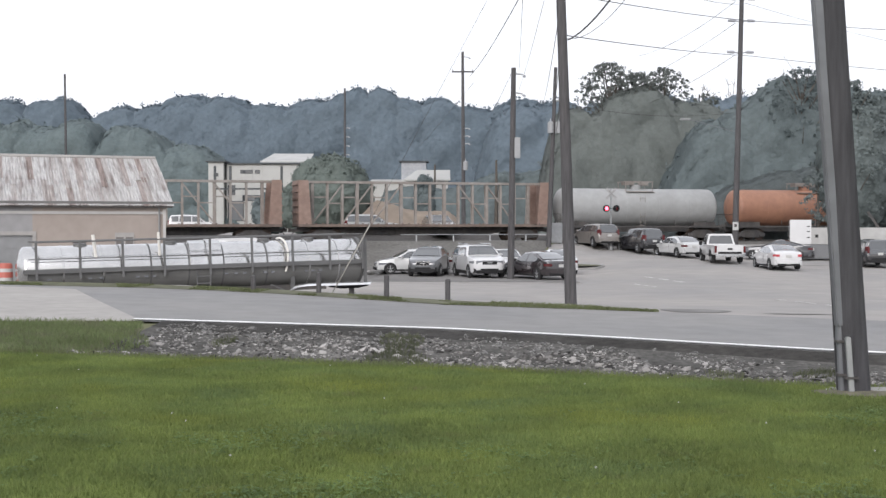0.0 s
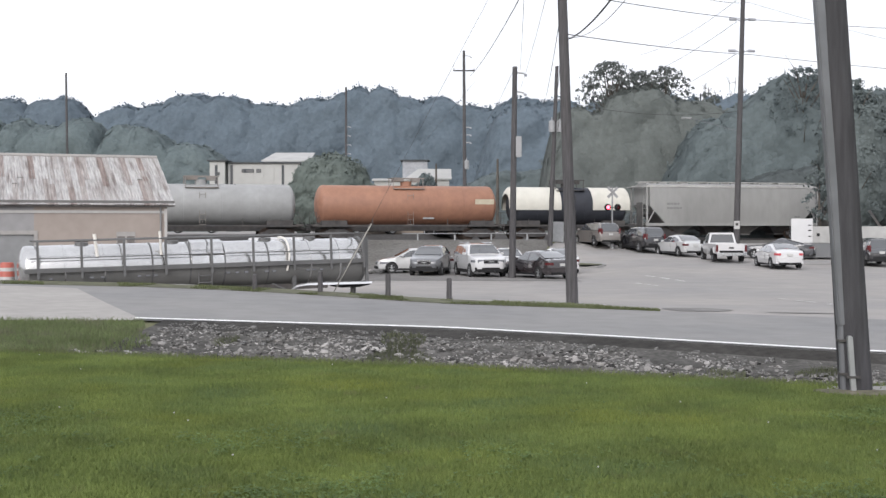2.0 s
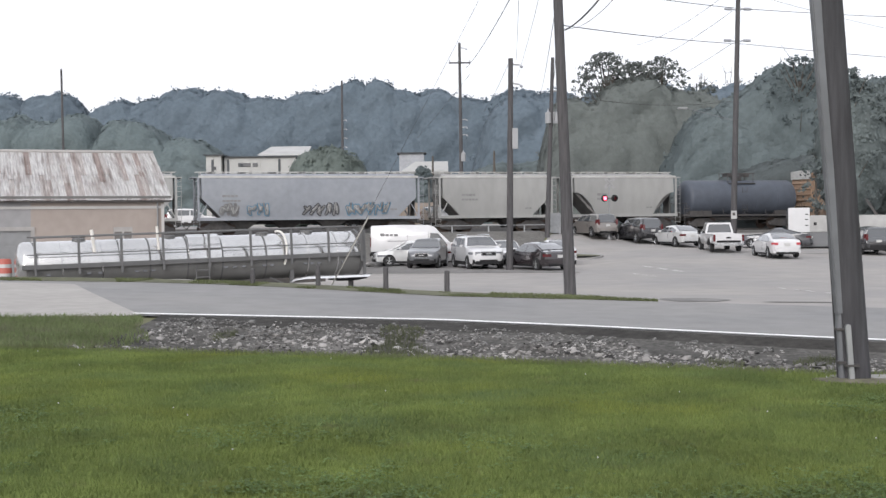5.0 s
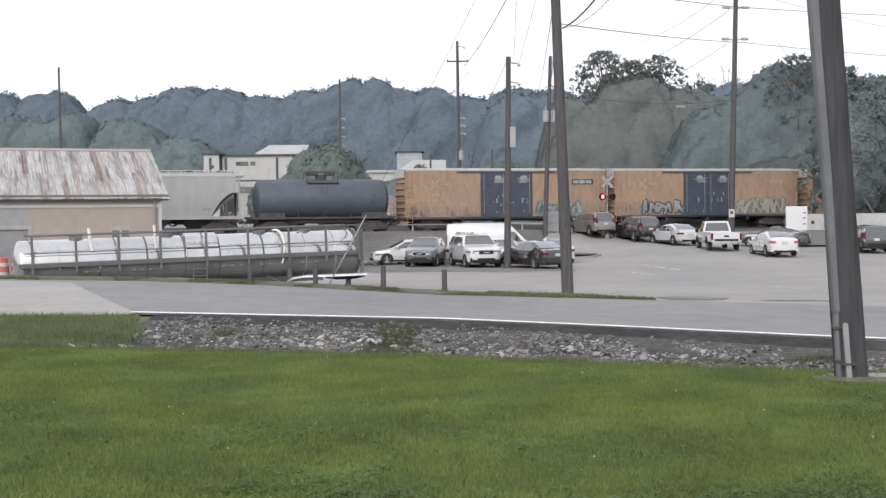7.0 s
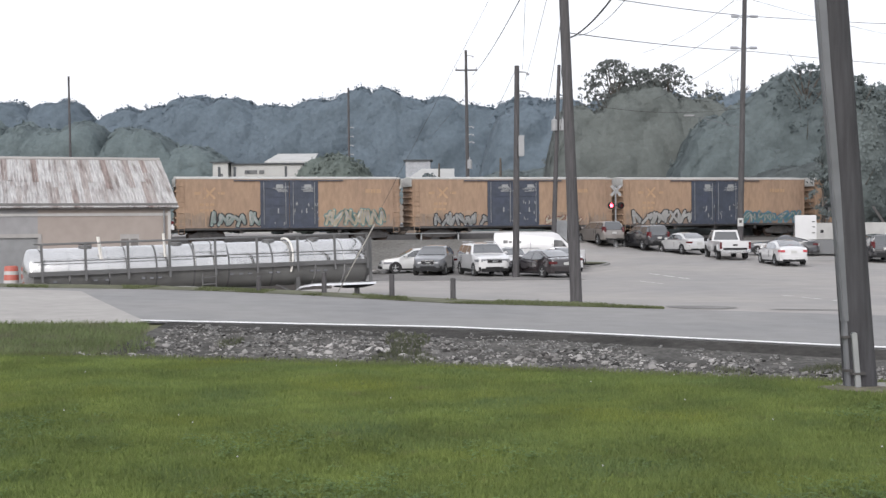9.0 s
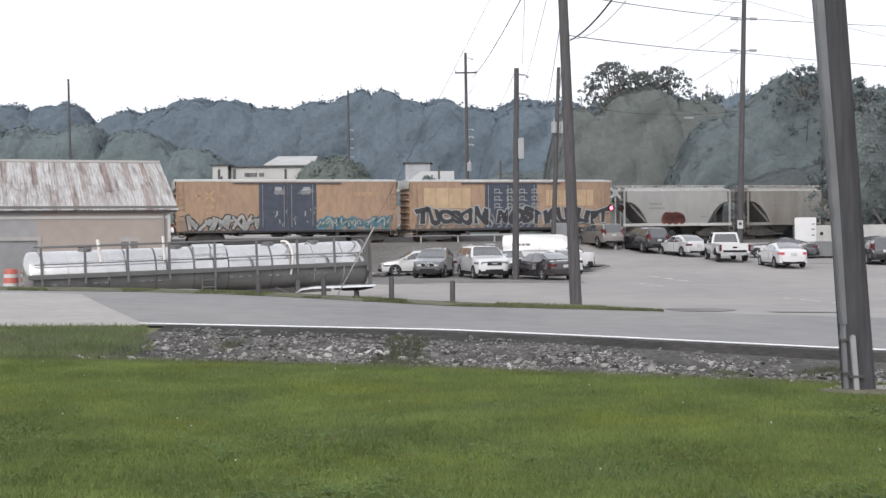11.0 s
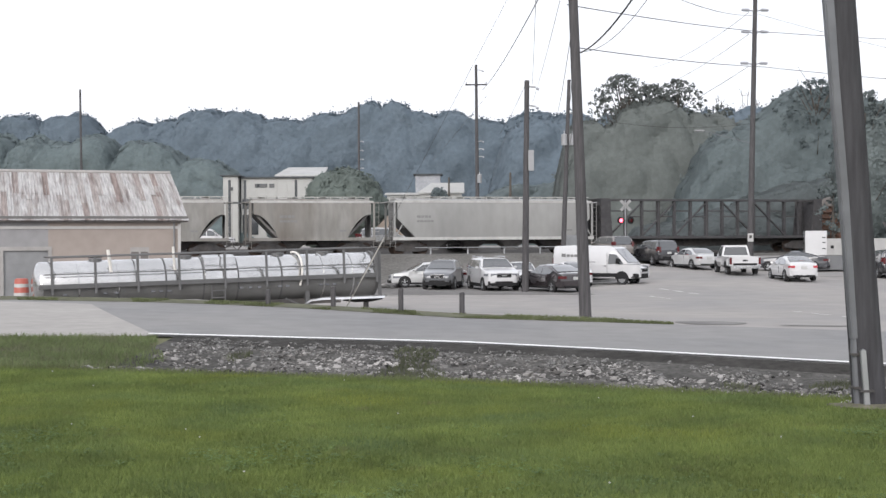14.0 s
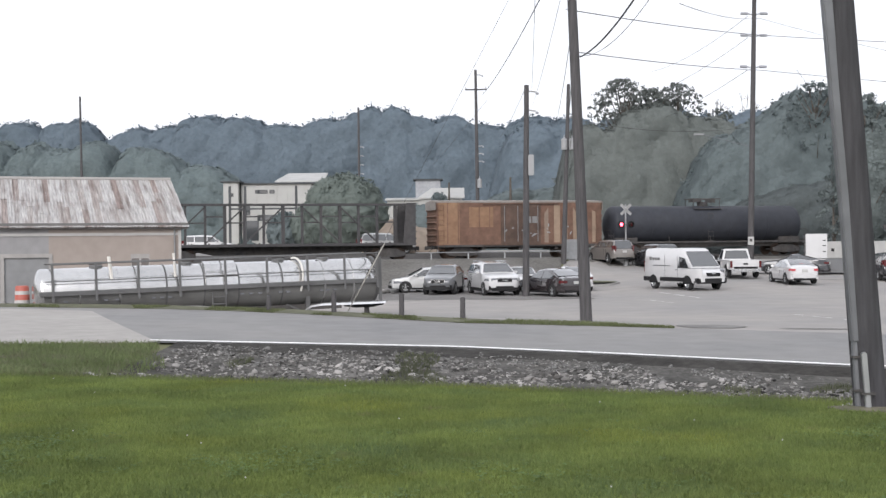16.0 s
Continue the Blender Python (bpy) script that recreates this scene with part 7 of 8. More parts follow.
BARK = mat("grey_bark", (0.10, 0.088, 0.075), 0.9, var=0.25, scale=4, bump=0.6, fine=20)


def ripple(p, scale, seed=0):
    """Billows of foliage at points p (n, 3), from about -1 to 1, in four sizes from scale metres down."""
    rng = np.random.default_rng(seed + 77)
    out = np.zeros(len(p))
    for k, amp in ((1.0, 0.5), (2.2, 0.27), (4.6, 0.17), (9.0, 0.11)):
        for i in range(3):
            way = unit(rng.normal(size=3))
            side = unit(rng.normal(size=3))
            out += amp * 0.6 * np.sin(2 * np.pi * k / scale * (p @ way) + 1.6 * np.sin(2 * np.pi * k * 0.7 / scale * (p @ side) + rng.uniform(0, 6)) + rng.uniform(0, 6))
    return out


def unit(v):
    return v / np.maximum(1e-6, np.linalg.norm(v, axis=-1, keepdims=True))


def sprays(c, nrm, size, rng, turn=0.5):
    """Four-cornered bent sprays of leaves at points c, facing about nrm; the soft normal of the foliage goes with each."""
    n = len(c)
    face = unit(nrm + rng.normal(size=(n, 3)) * turn)
    face *= np.sign(np.sum(face * nrm, 1, keepdims=True) + 1e-9)
    u = unit(np.cross(face, rng.normal(size=(n, 3))))
    v = np.cross(face, u)
    s = size * rng.uniform(0.55, 1.3, n)[:, None]
    k = rng.uniform(0.4, 1.0, (4, n, 1))
    bend = face * s * rng.uniform(-0.25, 0.35, (n, 1)) * min(1.0, turn * 2)
    quad = np.stack([c + u * s * k[0], c + v * s * k[1] + bend, c - u * s * k[2], c - v * s * k[3] + bend], 1).reshape(-1, 3)
    return quad, np.repeat(unit(nrm * 0.75 + face * 0.25), 4, axis=0)


def tuft(blob, count, size, seed, loose=0.12, turn=0.5):
    """A loose clump of leaf sprays filling an ellipsoid (x, y, z, rx, ry, rz)."""
    rng = np.random.default_rng(seed)
    d = unit(rng.normal(size=(count, 3)))
    c = np.array(blob[:3]) + d * np.array(blob[3:]) * rng.uniform(0.3, 1.15, (count, 1)) + rng.normal(size=(count, 3)) * loose
    return sprays(c, unit(d * np.array([1, 1, 0.3])), size, rng, turn)


def leaf_mesh(name, quad, material):
    co, nrm = quad
    me = bpy.data.meshes.new(name)
    n = len(co) // 4
    me.vertices.add(len(co))
    me.vertices.foreach_set("co", co.astype(np.float32).ravel())
    me.loops.add(4 * n)
    me.loops.foreach_set("vertex_index", np.arange(4 * n, dtype=np.int32))
    me.polygons.add(n)
    me.polygons.foreach_set("loop_start", np.arange(0, 4 * n, 4, dtype=np.int32))
    me.polygons.foreach_set("use_smooth", [True] * n)
    me.update(calc_edges=True)
    me.normals_split_custom_set_from_vertices(nrm.tolist())
    me.materials.append(material)
    return me


def crown_point(d, whole, seed):
    """Points of a billowing crown in directions d; whole: (x, y, z, rx, ry, rz)."""
    rng = np.random.default_rng(seed)
    heads = unit(rng.normal(size=(70, 3)))
    reach = rng.uniform(0.22, 0.5, 70)
    gap = np.arccos(np.clip(d @ heads.T, -1, 1)) / reach
    swell = np.max(reach * np.sqrt(np.maximum(0, 1 - gap ** 2)), 1)
    p = np.array(whole[:3]) + d * np.array(whole[3:]) * (0.88 + 0.3 * swell)[:, None]
    return p + d * (0.26 * ripple(p, 1.5, seed))[:, None]


def tree(name, x, y, top, w, material, seed, count, size, low=0.25, label="", lean=0.0, airy=0):
    """airy: how many separate clumps make up an open crown that lets the sky through; 0 for a closed crown."""
    rng = random.Random(seed)
    nr = np.random.default_rng(seed)
    z = height(x, y) - 0.1
    ob = thing(name, label, "tree", pose(x, y, z))
    h = top - z
    f = Form()
    tr = max(0.12, h * 0.022)
    pts = [(0, 0, -0.2), (lean * 0.3 + rng.uniform(-0.15, 0.15), rng.uniform(-0.1, 0.1), h * 0.3), (lean * 0.7, 0.1, h * 0.6), (lean, 0, h * 0.86)]
    rr = [tr * 1.3, tr, tr * 0.6, tr * 0.15]
    for a, b, r0, r1 in zip(pts, pts[1:], rr, rr[1:]):
        f.rod(a, b, r0, r1, n=9, caps=False)
    part("trunk", f, BARK, ob, smooth=50)
    half = h * (1 - low) / 2
    whole = (lean * 0.6, 0, h - half * 1.02, w / 2, w / 2, half * 0.96)
    # clumps standing out of the crown
    clumps = []
    for i in range(airy or 90):
        a, t = rng.uniform(0, 2 * math.pi), (rng.uniform(0, 1) ** 0.7 * 2 - 1 if airy else rng.uniform(0.45, 1))
        rim = math.sqrt(max(0.03, 1 - t * t)) * (rng.uniform(0.02, 1.15) ** 0.5 if airy else 0.97)
        s = rng.uniform(0.12, 0.36) if airy else rng.uniform(0.1, 0.3)
        clumps.append((whole[0] + w / 2 * rim * math.cos(a), w / 2 * rim * math.sin(a), whole[2] + whole[5] * t, s * 1.15, s, s * 0.8))
    f = Form()
    for bx, by, bz, s, *_ in clumps[::9]:
        k = min(0.8, max(0.2, bz / h - 0.2))
        f.rod((lean * k, 0, h * k), (bx, by, bz), tr * 0.22, tr * 0.05, n=5, caps=False)
    part("limbwork", f, BARK, ob, smooth=60)
    quads = [tuft(c, 10 if not airy else max(9, int(count / airy)), size, seed + i, 0.06) for i, c in enumerate(clumps)]
    if not airy:
        d = unit(nr.normal(size=(int(60 * w * h), 3)))
        quads.append(sprays(crown_point(d, whole, seed) + d * nr.uniform(0.0, 0.06, (len(d), 1)), unit(d * np.array([1, 1, 0.7])), size, nr, 0.15))
        n, m = 80, 52
        t, a = np.meshgrid(np.pi * np.arange(1, m) / m, 2 * np.pi * np.arange(n) / n, indexing="ij")
        d = np.stack([np.sin(t) * np.cos(a), np.sin(t) * np.sin(a), -np.cos(t)], -1).reshape(-1, 3)
        c = crown_point(d, whole, seed) - d * 0.05
        part("inner_crown", Form().loft([[tuple(q) for q in ring] for ring in c.reshape(m - 1, n, 3).tolist()]), material, ob, smooth=180)
    quad = tuple(np.concatenate([q[k] for q in quads]) for k in (0, 1))
    part("crown", leaf_mesh("crown", quad, material), None, ob)
    return ob


PROFILE = [(-6.5, 0.0), (-6.0, 0.22), (-5.2, 0.42), (-4.2, 0.6), (-3.0, 0.76), (-1.7, 0.89), (0.0, 0.98), (2.0, 1.0), (5.0, 0.98), (9.0, 0.9), (13.0, 0.6), (14.0, 0.0)]


def woods(name, label, edge, x0, x1, y0, material, seed, deep=1.0, tufted=True, cover=0, size=0.2):
    """A far stand of trees in one object: one billowing canopy of crowns that stand close, with leafy tufts on top. edge: skyline of (x, height)."""
    rng, nr = random.Random(seed), np.random.default_rng(seed)
    crowns, x = [], x0 - 4
    while x < x1 + 4:
        step = rng.uniform(2.6, 7.0)
        crowns.append((x, step * rng.uniform(0.52, 0.66), rng.uniform(0.8, 2.4) * deep))
        x += step
    c = np.array(crowns)
    nx, nv = int((x1 - x0) / 0.4), 56
    xs = np.linspace(x0, x1, nx + 1)
    dome = np.max(c[:, 2] * np.sqrt(np.maximum(0, 1 - ((xs[:, None] - c[:, 0]) / c[:, 1]) ** 2)), 1)
    tops = np.array([lerp(edge, x) for x in xs]) - 1.5 * deep + dome
    tops *= np.clip(np.minimum(xs - x0, x1 - xs) / (3.0 * deep), 0.02, 1) ** 0.5
    k = np.linspace(0, len(PROFILE) - 1, nv + 1)
    py = np.interp(k, range(len(PROFILE)), [q[0] for q in PROFILE]) * deep
    pz = np.interp(k, range(len(PROFILE)), [q[1] for q in PROFILE])
    p = np.stack([np.repeat(xs[:, None], nv + 1, 1), np.repeat(y0 + py[None], nx + 1, 0), tops[:, None] * pz[None]], -1)
    flat = p.reshape(-1, 3)
    # rounded crowns, one beside and above the other
    up = np.repeat(np.cumsum(np.hypot(np.diff(py, prepend=py[0]), np.diff(pz, prepend=0) * 15 * deep))[None], nx + 1, 0).ravel()
    cell, bulge = 4.6 * deep, np.zeros(len(flat))
    for row in range(int(up.max() / (cell * 0.7)) + 2):
        x = x0 - 3 + (row % 2) * cell / 2
        while x < x1 + 3:
            r = cell * nr.uniform(0.6, 0.95)
            d2 = ((flat[:, 0] - x) / r) ** 2 + ((up - row * cell * 0.7 - nr.normal(0, 0.5)) / (r * 0.9)) ** 2
            near = d2 < 1
            bulge[near] = np.maximum(bulge[near], r * 0.55 * (1 - d2[near]) ** 0.5)
            x += cell * nr.uniform(0.6, 1.0)
    bulge += 0.3 * deep * ripple(flat, 5.5 * deep, seed)
    flat = flat + np.stack([0 * bulge, -bulge * (pz[None] < 0.97).repeat(nx + 1, 0).ravel(), (0.3 * bulge + 0.3 * deep * ripple(flat, 1.9 * deep, seed + 5) * (pz[None] > 0.9).repeat(nx + 1, 0).ravel()) * (flat[:, 2] > 0.5)], 1)
    p = flat.reshape(nx + 1, nv + 1, 3)
    w = nv + 1
    f = Form().add(flat.tolist(), [(i * w + j, (i + 1) * w + j, (i + 1) * w + j + 1, i * w + j + 1) for i in range(nx) for j in range(nv)])
    ob = tagged(part(name, f, material, smooth=180), label, "woods", kind="stuff")
    # a skin of leaf sprays, and leafy tufts along the skyline
    nm = unit(np.cross(np.gradient(p, axis=0), np.gradient(p, axis=1)))
    i, j = nr.integers(1, nx - 1, cover), nr.integers(2, 40, cover)
    u, v = nr.random((cover, 1)), nr.random((cover, 1))
    spot = (p[i, j] * (1 - u) + p[i + 1, j] * u) * (1 - v) + (p[i, j + 1] * (1 - u) + p[i + 1, j + 1] * u) * v
    away = nm[i, j]
    quads = [sprays(spot + away * nr.uniform(0.02, 0.05, (cover, 1)) + nr.normal(size=(cover, 3)) * 0.02, unit(away * np.array([1, 1, 0.7])), size, nr, 0.13)] if cover else []
    for x in np.arange(x0, x1, 0.5 if tufted else 3.0):
        i = min(nx, max(0, int((x + nr.normal(0, 0.5) - x0) / (x1 - x0) * nx)))
        j = int(np.argmax(p[i, 20:44, 2])) + 20 - int(nr.integers(0, 3))
        r = nr.uniform(0.2, 0.6) * deep
        at = p[i, j] + np.array([0, 0, r * nr.uniform(-0.9, 0.7)])
        quads.append(tuft((*at, r * 1.25, r, r * 0.85), int(30 * r / deep) + 8, 0.2 * deep, seed + i, 0.16 * deep))
    quad = tuple(np.concatenate([q[k] for q in quads]) for k in (0, 1))
    tagged(part("leafy_tufts", leaf_mesh("leafy_tufts", quad, material), None, ob), kind="stuff")
    f = Form()
    for cx, r, _ in crowns:
        f.rod((cx, y0 + 1, -0.4), (cx, y0 + 1, 0.7 * lerp(edge, cx)), 0.25, 0.1, n=6, caps=False)
    tagged(part("trunkwood", f, BARK, ob), kind="stuff")
    return ob


def build_trees():
    # skyline of the far woods, left to right: x, height of the tops
    sky_line = [(-80, 19), (-70, 19.5), (-64, 19.8), (-60, 19.2), (-56, 18.9), (-53.5, 18.4), (-51.3, 16.6), (-47.5, 17.4), (-44, 18.6), (-41, 19.4), (-38, 19.4), (-33, 19.8), (-27, 19.3), (-22, 18.8), (-17, 19.4), (-12, 21.2), (-9, 21), (-5, 19.3), (0, 19), (6, 18.4), (12, 19), (18, 19), (26, 17.6), (34, 17.2), (44, 17.4), (56, 19), (70, 21), (90, 21), (120, 21)]
    woods("far_woods", "dark woods along the skyline, blued by haze in the leaf colour", sky_line, -86, 112, 180, LEAF_FAR, 100, cover=70000, size=0.26)
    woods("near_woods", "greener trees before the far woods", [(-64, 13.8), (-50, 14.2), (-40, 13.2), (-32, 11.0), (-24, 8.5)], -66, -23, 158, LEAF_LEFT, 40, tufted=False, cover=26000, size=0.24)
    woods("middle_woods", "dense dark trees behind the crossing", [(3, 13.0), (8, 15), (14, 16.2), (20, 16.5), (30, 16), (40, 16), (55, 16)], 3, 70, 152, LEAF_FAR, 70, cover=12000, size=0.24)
    woods("yard_hedge", "dark scrub before the buildings beyond the railway", [(-7, 5.2), (-3, 5.4), (1, 5.6), (6, 7), (12, 7.6), (18, 6), (26, 3)], -7.5, 27, 134, LEAF_MID, 90, 0.4, False, 9000, 0.16)
    woods("trackside_scrub", "low scrub beyond the railway, darkened for the shade there", [(13, 2.0), (20, 3.2), (25, 5.0), (30, 6.4), (48, 7)], 14.5, 48, 110, LEAF_SCRUB, 95, 0.45, False, 12000, 0.14)
    woods("olive_woods", "dense olive-green trees beyond the crossing", [(10, 12.0), (13, 13.4), (16.3, 14.0), (18, 14.8), (20, 15.2), (22, 15.2), (23.6, 14.6), (25.2, 13.6), (28, 13.4), (34, 13.2)], 9.5, 36, 128, LEAF_BROWN, 78, 0.7, True, 30000, 0.18)
    woods("dark_woods", "dense dark green trees beyond the railway", [(19, 1.0), (21, 5.0), (23, 9.0), (26, 11.6), (29, 12.8), (31, 14.4), (33, 15.8), (36, 15.6), (40, 14.8), (60, 15)], 19.5, 60, 120, LEAF_MID, 83, 0.7, True, 40000, 0.18)
    thin = "thin-leaved olive-green tree with a ragged open top"
    tree("broad_tree", 17.1, 129.0, 18.5, 6.6, LEAF_BROWN, 23, 4200, 0.15, 0.6, thin, airy=330)
    tree("broad_tree", 20.2, 129.5, 17.6, 6.0, LEAF_BROWN, 26, 4600, 0.15, 0.6, thin, airy=340)
    tree("broad_tree", 22.8, 129.0, 18.0, 5.6, LEAF_BROWN, 29, 2600, 0.15, 0.6, thin, airy=200)
    tree("broad_tree", 27.4, 130.0, 15.4, 3.6, LEAF_BROWN, 30, 800, 0.17, 0.6, thin, airy=36)
    tree("broad_tree", 33.6, 117.0, 16.4, 7.4, LEAF_MID, 36, 3000, 0.15, 0.55, "thin-topped dark green tree beyond the railway", airy=220)
    tree("roadside_tree", 29.8, 90.0, 11.2, 5.4, LEAF_NEAR, 31, 0, 0.15, 0.1, "leafy roadside tree in front of the railway")
    tree("roadside_tree", 29.0, 89.0, 12.2, 6.0, LEAF_NEAR, 34, 3000, 0.15, 0.1, "open-crowned roadside tree in front of the railway", airy=150)
    tree("roadside_tree", 33.8, 92.0, 11.8, 6.2, LEAF_NEAR, 32, 0, 0.15, 0.1, "leafy roadside tree in front of the railway")
    tree("roadside_tree", 26.6, 88.5, 5.6, 2.3, LEAF_NEAR, 33, 900, 0.12, 0.3, "slim young roadside tree", airy=40)
    tree("bush", -9.8, 108.5, 8.0, 7.4, LEAF_BUSH, 41, 0, 0.14, 0.0, "large round green bush beyond the railway")
    tree("bush", -12.4, 109.5, 5.6, 4.4, LEAF_BUSH, 42, 0, 0.14, 0.0, "round green bush beyond the railway")
    tree("bush", -15.3, 110.5, 4.6, 3.2, LEAF_MID, 43, 0, 0.14, 0.0, "small dark bush beyond the railway")
    tree("bush", -1.75, 120.0, 6.6, 2.2, LEAF_MID, 44, 0, 0.14, 0.0, "small dark bush by the railway")
    # bare tops of dead trees behind the others
    for x, y, top, seed in ((36.2, 158.0, 20.4, 1), (41.6, 158.0, 22.2, 2), (33.0, 158.0, 19.0, 3)):
        r = random.Random(seed)
        ob = thing("dead_tree", "bare grey dead tree without leaves", "tree", pose(x, y, -0.3))
        f = Form().rod((0, 0, 0), (0.2, 0, top * 0.7), 0.2, 0.09, n=7)
        part("trunk", f, BARK, ob)
        f = Form()
        for i in range(18):
            h0 = top * r.uniform(0.55, 0.8)
            a = r.uniform(-1.1, 1.1)
            l = r.uniform(1.5, 3.9)
            q = (0.2 + math.sin(a) * l, r.uniform(-0.5, 0.5), min(top, h0 + math.cos(a) * l + 0.9))
            f.rod((0.15, 0, h0), q, 0.06, 0.03, n=5)
            for k in range(3):
                e = (q[0] + r.uniform(-0.7, 0.7), q[1], q[2] + r.uniform(0.1, 1.0))
                f.rod(q, e, 0.03, 0.015, n=4)
        part("branchwork", f, BARK, ob)


build_trees()


# ---- grass, weeds and stones ----
def blades(name, label, pts, hmin, hmax, wide, material, seed, lean=0.5, parent=None, category="grass"):
    """Bent grass blades, two faces each, standing on the given points of the ground."""
    rng = np.random.default_rng(seed)
    n = len(pts)
    a = rng.uniform(0, 2 * math.pi, n)
    h = rng.uniform(hmin, hmax, n)
    w = wide * rng.uniform(0.6, 1.2, n)
    side = np.stack([np.cos(a), np.sin(a), np.zeros(n)], 1)
    b = rng.uniform(0, 2 * math.pi, n)
    k = lean * rng.random(n) * h
    tip = np.stack([np.cos(b) * k, np.sin(b) * k, h], 1)
    mid = tip * np.array([0.35, 0.35, 0.58])
    v = np.stack([pts - side * w[:, None], pts + side * w[:, None], pts + mid + side * (w * 0.75)[:, None], pts + tip, pts + mid - side * (w * 0.75)[:, None]], 1).reshape(-1, 3)
    me = bpy.data.meshes.new(name)
    me.vertices.add(len(v))
    me.vertices.foreach_set("co", v.astype(np.float32).ravel())
    loops = (np.arange(n)[:, None] * 5 + np.array([0, 1, 2, 4, 4, 2, 3])).ravel()
    me.loops.add(len(loops))
    me.loops.foreach_set("vertex_index", loops.astype(np.int32))
    me.polygons.add(2 * n)
    me.polygons.foreach_set("loop_start", (np.arange(n)[:, None] * 7 + np.array([0, 4])).ravel().astype(np.int32))
    me.update(calc_edges=True)
    me.materials.append(material)
    ob = tagged(new(name, me), label, category, kind="stuff")
    return ob


def on_ground(xy):
    return np.array([(x, y, height(x, y)) for x, y in xy])


LAWN_BLADE = leaf("lawn_blades", (0.174, 0.216, 0.068), (0.112, 0.148, 0.054), 0.25, 1.2, 0.36, thinness=0.45, patches=(((0.118, 0.162, 0.072), 0.7, 0.4), ((0.188, 0.218, 0.054), 0.55, 0.4), ((0.150, 0.148, 0.075), 2.6, 0.05)))
CLOVER = leaf("clover_leaves", (0.125, 0.180, 0.062), (0.085, 0.130, 0.050), 0.25, 1.2, spread=0.3, thinness=0.3)
ROUGH_BLADE = leaf("rough_grass_blades", (0.172, 0.212, 0.098), (0.130, 0.163, 0.078), 0.2, thinness=0.45, patches=(((0.165, 0.160, 0.115), 1.2, 0.4),))
WEED_BLADE = leaf("weed_blades", (0.152, 0.172, 0.086), (0.112, 0.128, 0.066), 0.2, thinness=0.45)
DITCH_BLADE = leaf("ditch_weed_blades", (0.112, 0.124, 0.076), (0.084, 0.092, 0.058), 0.2, thinness=0.4)
DRY_BLADE = leaf("dry_grass_blades", (0.125, 0.112, 0.08), (0.092, 0.084, 0.062), 0.2, thinness=0.45)


def bare(x, y):
    """Trodden earth round the foot of the roadside pole."""
    return math.hypot((x - 4.1) / 0.54, (y - 11.85) / 0.27) < 1 + 0.3 * noise.noise((x * 4, y * 4, 0))


def bare_earth():
    """A thin crust of trodden soil round the pole's foot."""
    f = Form()
    rim = []
    for k in range(28):
        a = 2 * math.pi * k / 28
        c = 1 + 0.22 * noise.noise((math.cos(a) * 2, math.sin(a) * 2, 1.5))
        rim.append((4.1 + 0.58 * c * math.cos(a), 11.85 + 0.3 * c * math.sin(a)))
    rings = [[(4.1 + (x - 4.1) * q, 11.85 + (y - 11.85) * q) for x, y in rim] for q in (1.0, 0.97, 0.6, 0.2)]
    f.loft([[(x, y, height(x, y) + dz + 0.012 * noise.noise((x * 6, y * 6, 2))) for x, y in ring] for ring, dz in zip(rings, (-0.03, 0.012, 0.022, 0.024))])
    tagged(part("bare_earth", f, mat("trodden_earth", (0.135, 0.122, 0.098), 0.95, var=0.25, scale=9, bump=0.6, fine=30, spec=0.1, color2=(0.10, 0.105, 0.065), mix_scale=2.5), smooth=60), "trodden brown earth round the pole", "bare earth", kind="structure")


def clover():
    """Low broad leaves in loose patches of the lawn, three to a stem."""
    rng = np.random.default_rng(21)
    spots = []
    while len(spots) < 6500:
        y = rng.uniform(6.0, 11.5)
        x = rng.uniform(-0.4, 0.4) * y
        lush = noise.noise((x * 0.7, y * 0.7, 9)) + 0.6 * noise.noise((x * 3.5, y * 3.5, 4)) + 0.15 - 0.09 * (y - 7)
        if rng.random() < max(0.0, lush) ** 1.3:
            spots.append((x, y, height(x, y) + rng.uniform(0.025, 0.055)))
    at = np.repeat(np.array(spots), 3, axis=0)
    turn = np.repeat(rng.uniform(0, 6.28, len(spots)), 3) + np.tile([0, 2.1, 4.2], len(spots))
    way = np.stack([np.cos(turn), np.sin(turn), rng.uniform(-0.3, 0.3, len(at))], 1)
    side = np.stack([-np.sin(turn), np.cos(turn), rng.uniform(-0.3, 0.3, len(at))], 1)
    r = rng.uniform(0.009, 0.018, (len(at), 1))
    quad = np.stack([at, at + (way - 0.6 * side) * r, at + way * r * 1.7, at + (way + 0.6 * side) * r], 1).reshape(-1, 3)
    nrm = unit(np.array([0, 0, 1.0]) + rng.normal(size=(len(at), 3)) * 0.25)
    tagged(part("clover", leaf_mesh("clover", (quad, np.repeat(nrm, 4, axis=0)), CLOVER), None), "patches of broad-leaved clover in the lawn", "clover", kind="stuff")


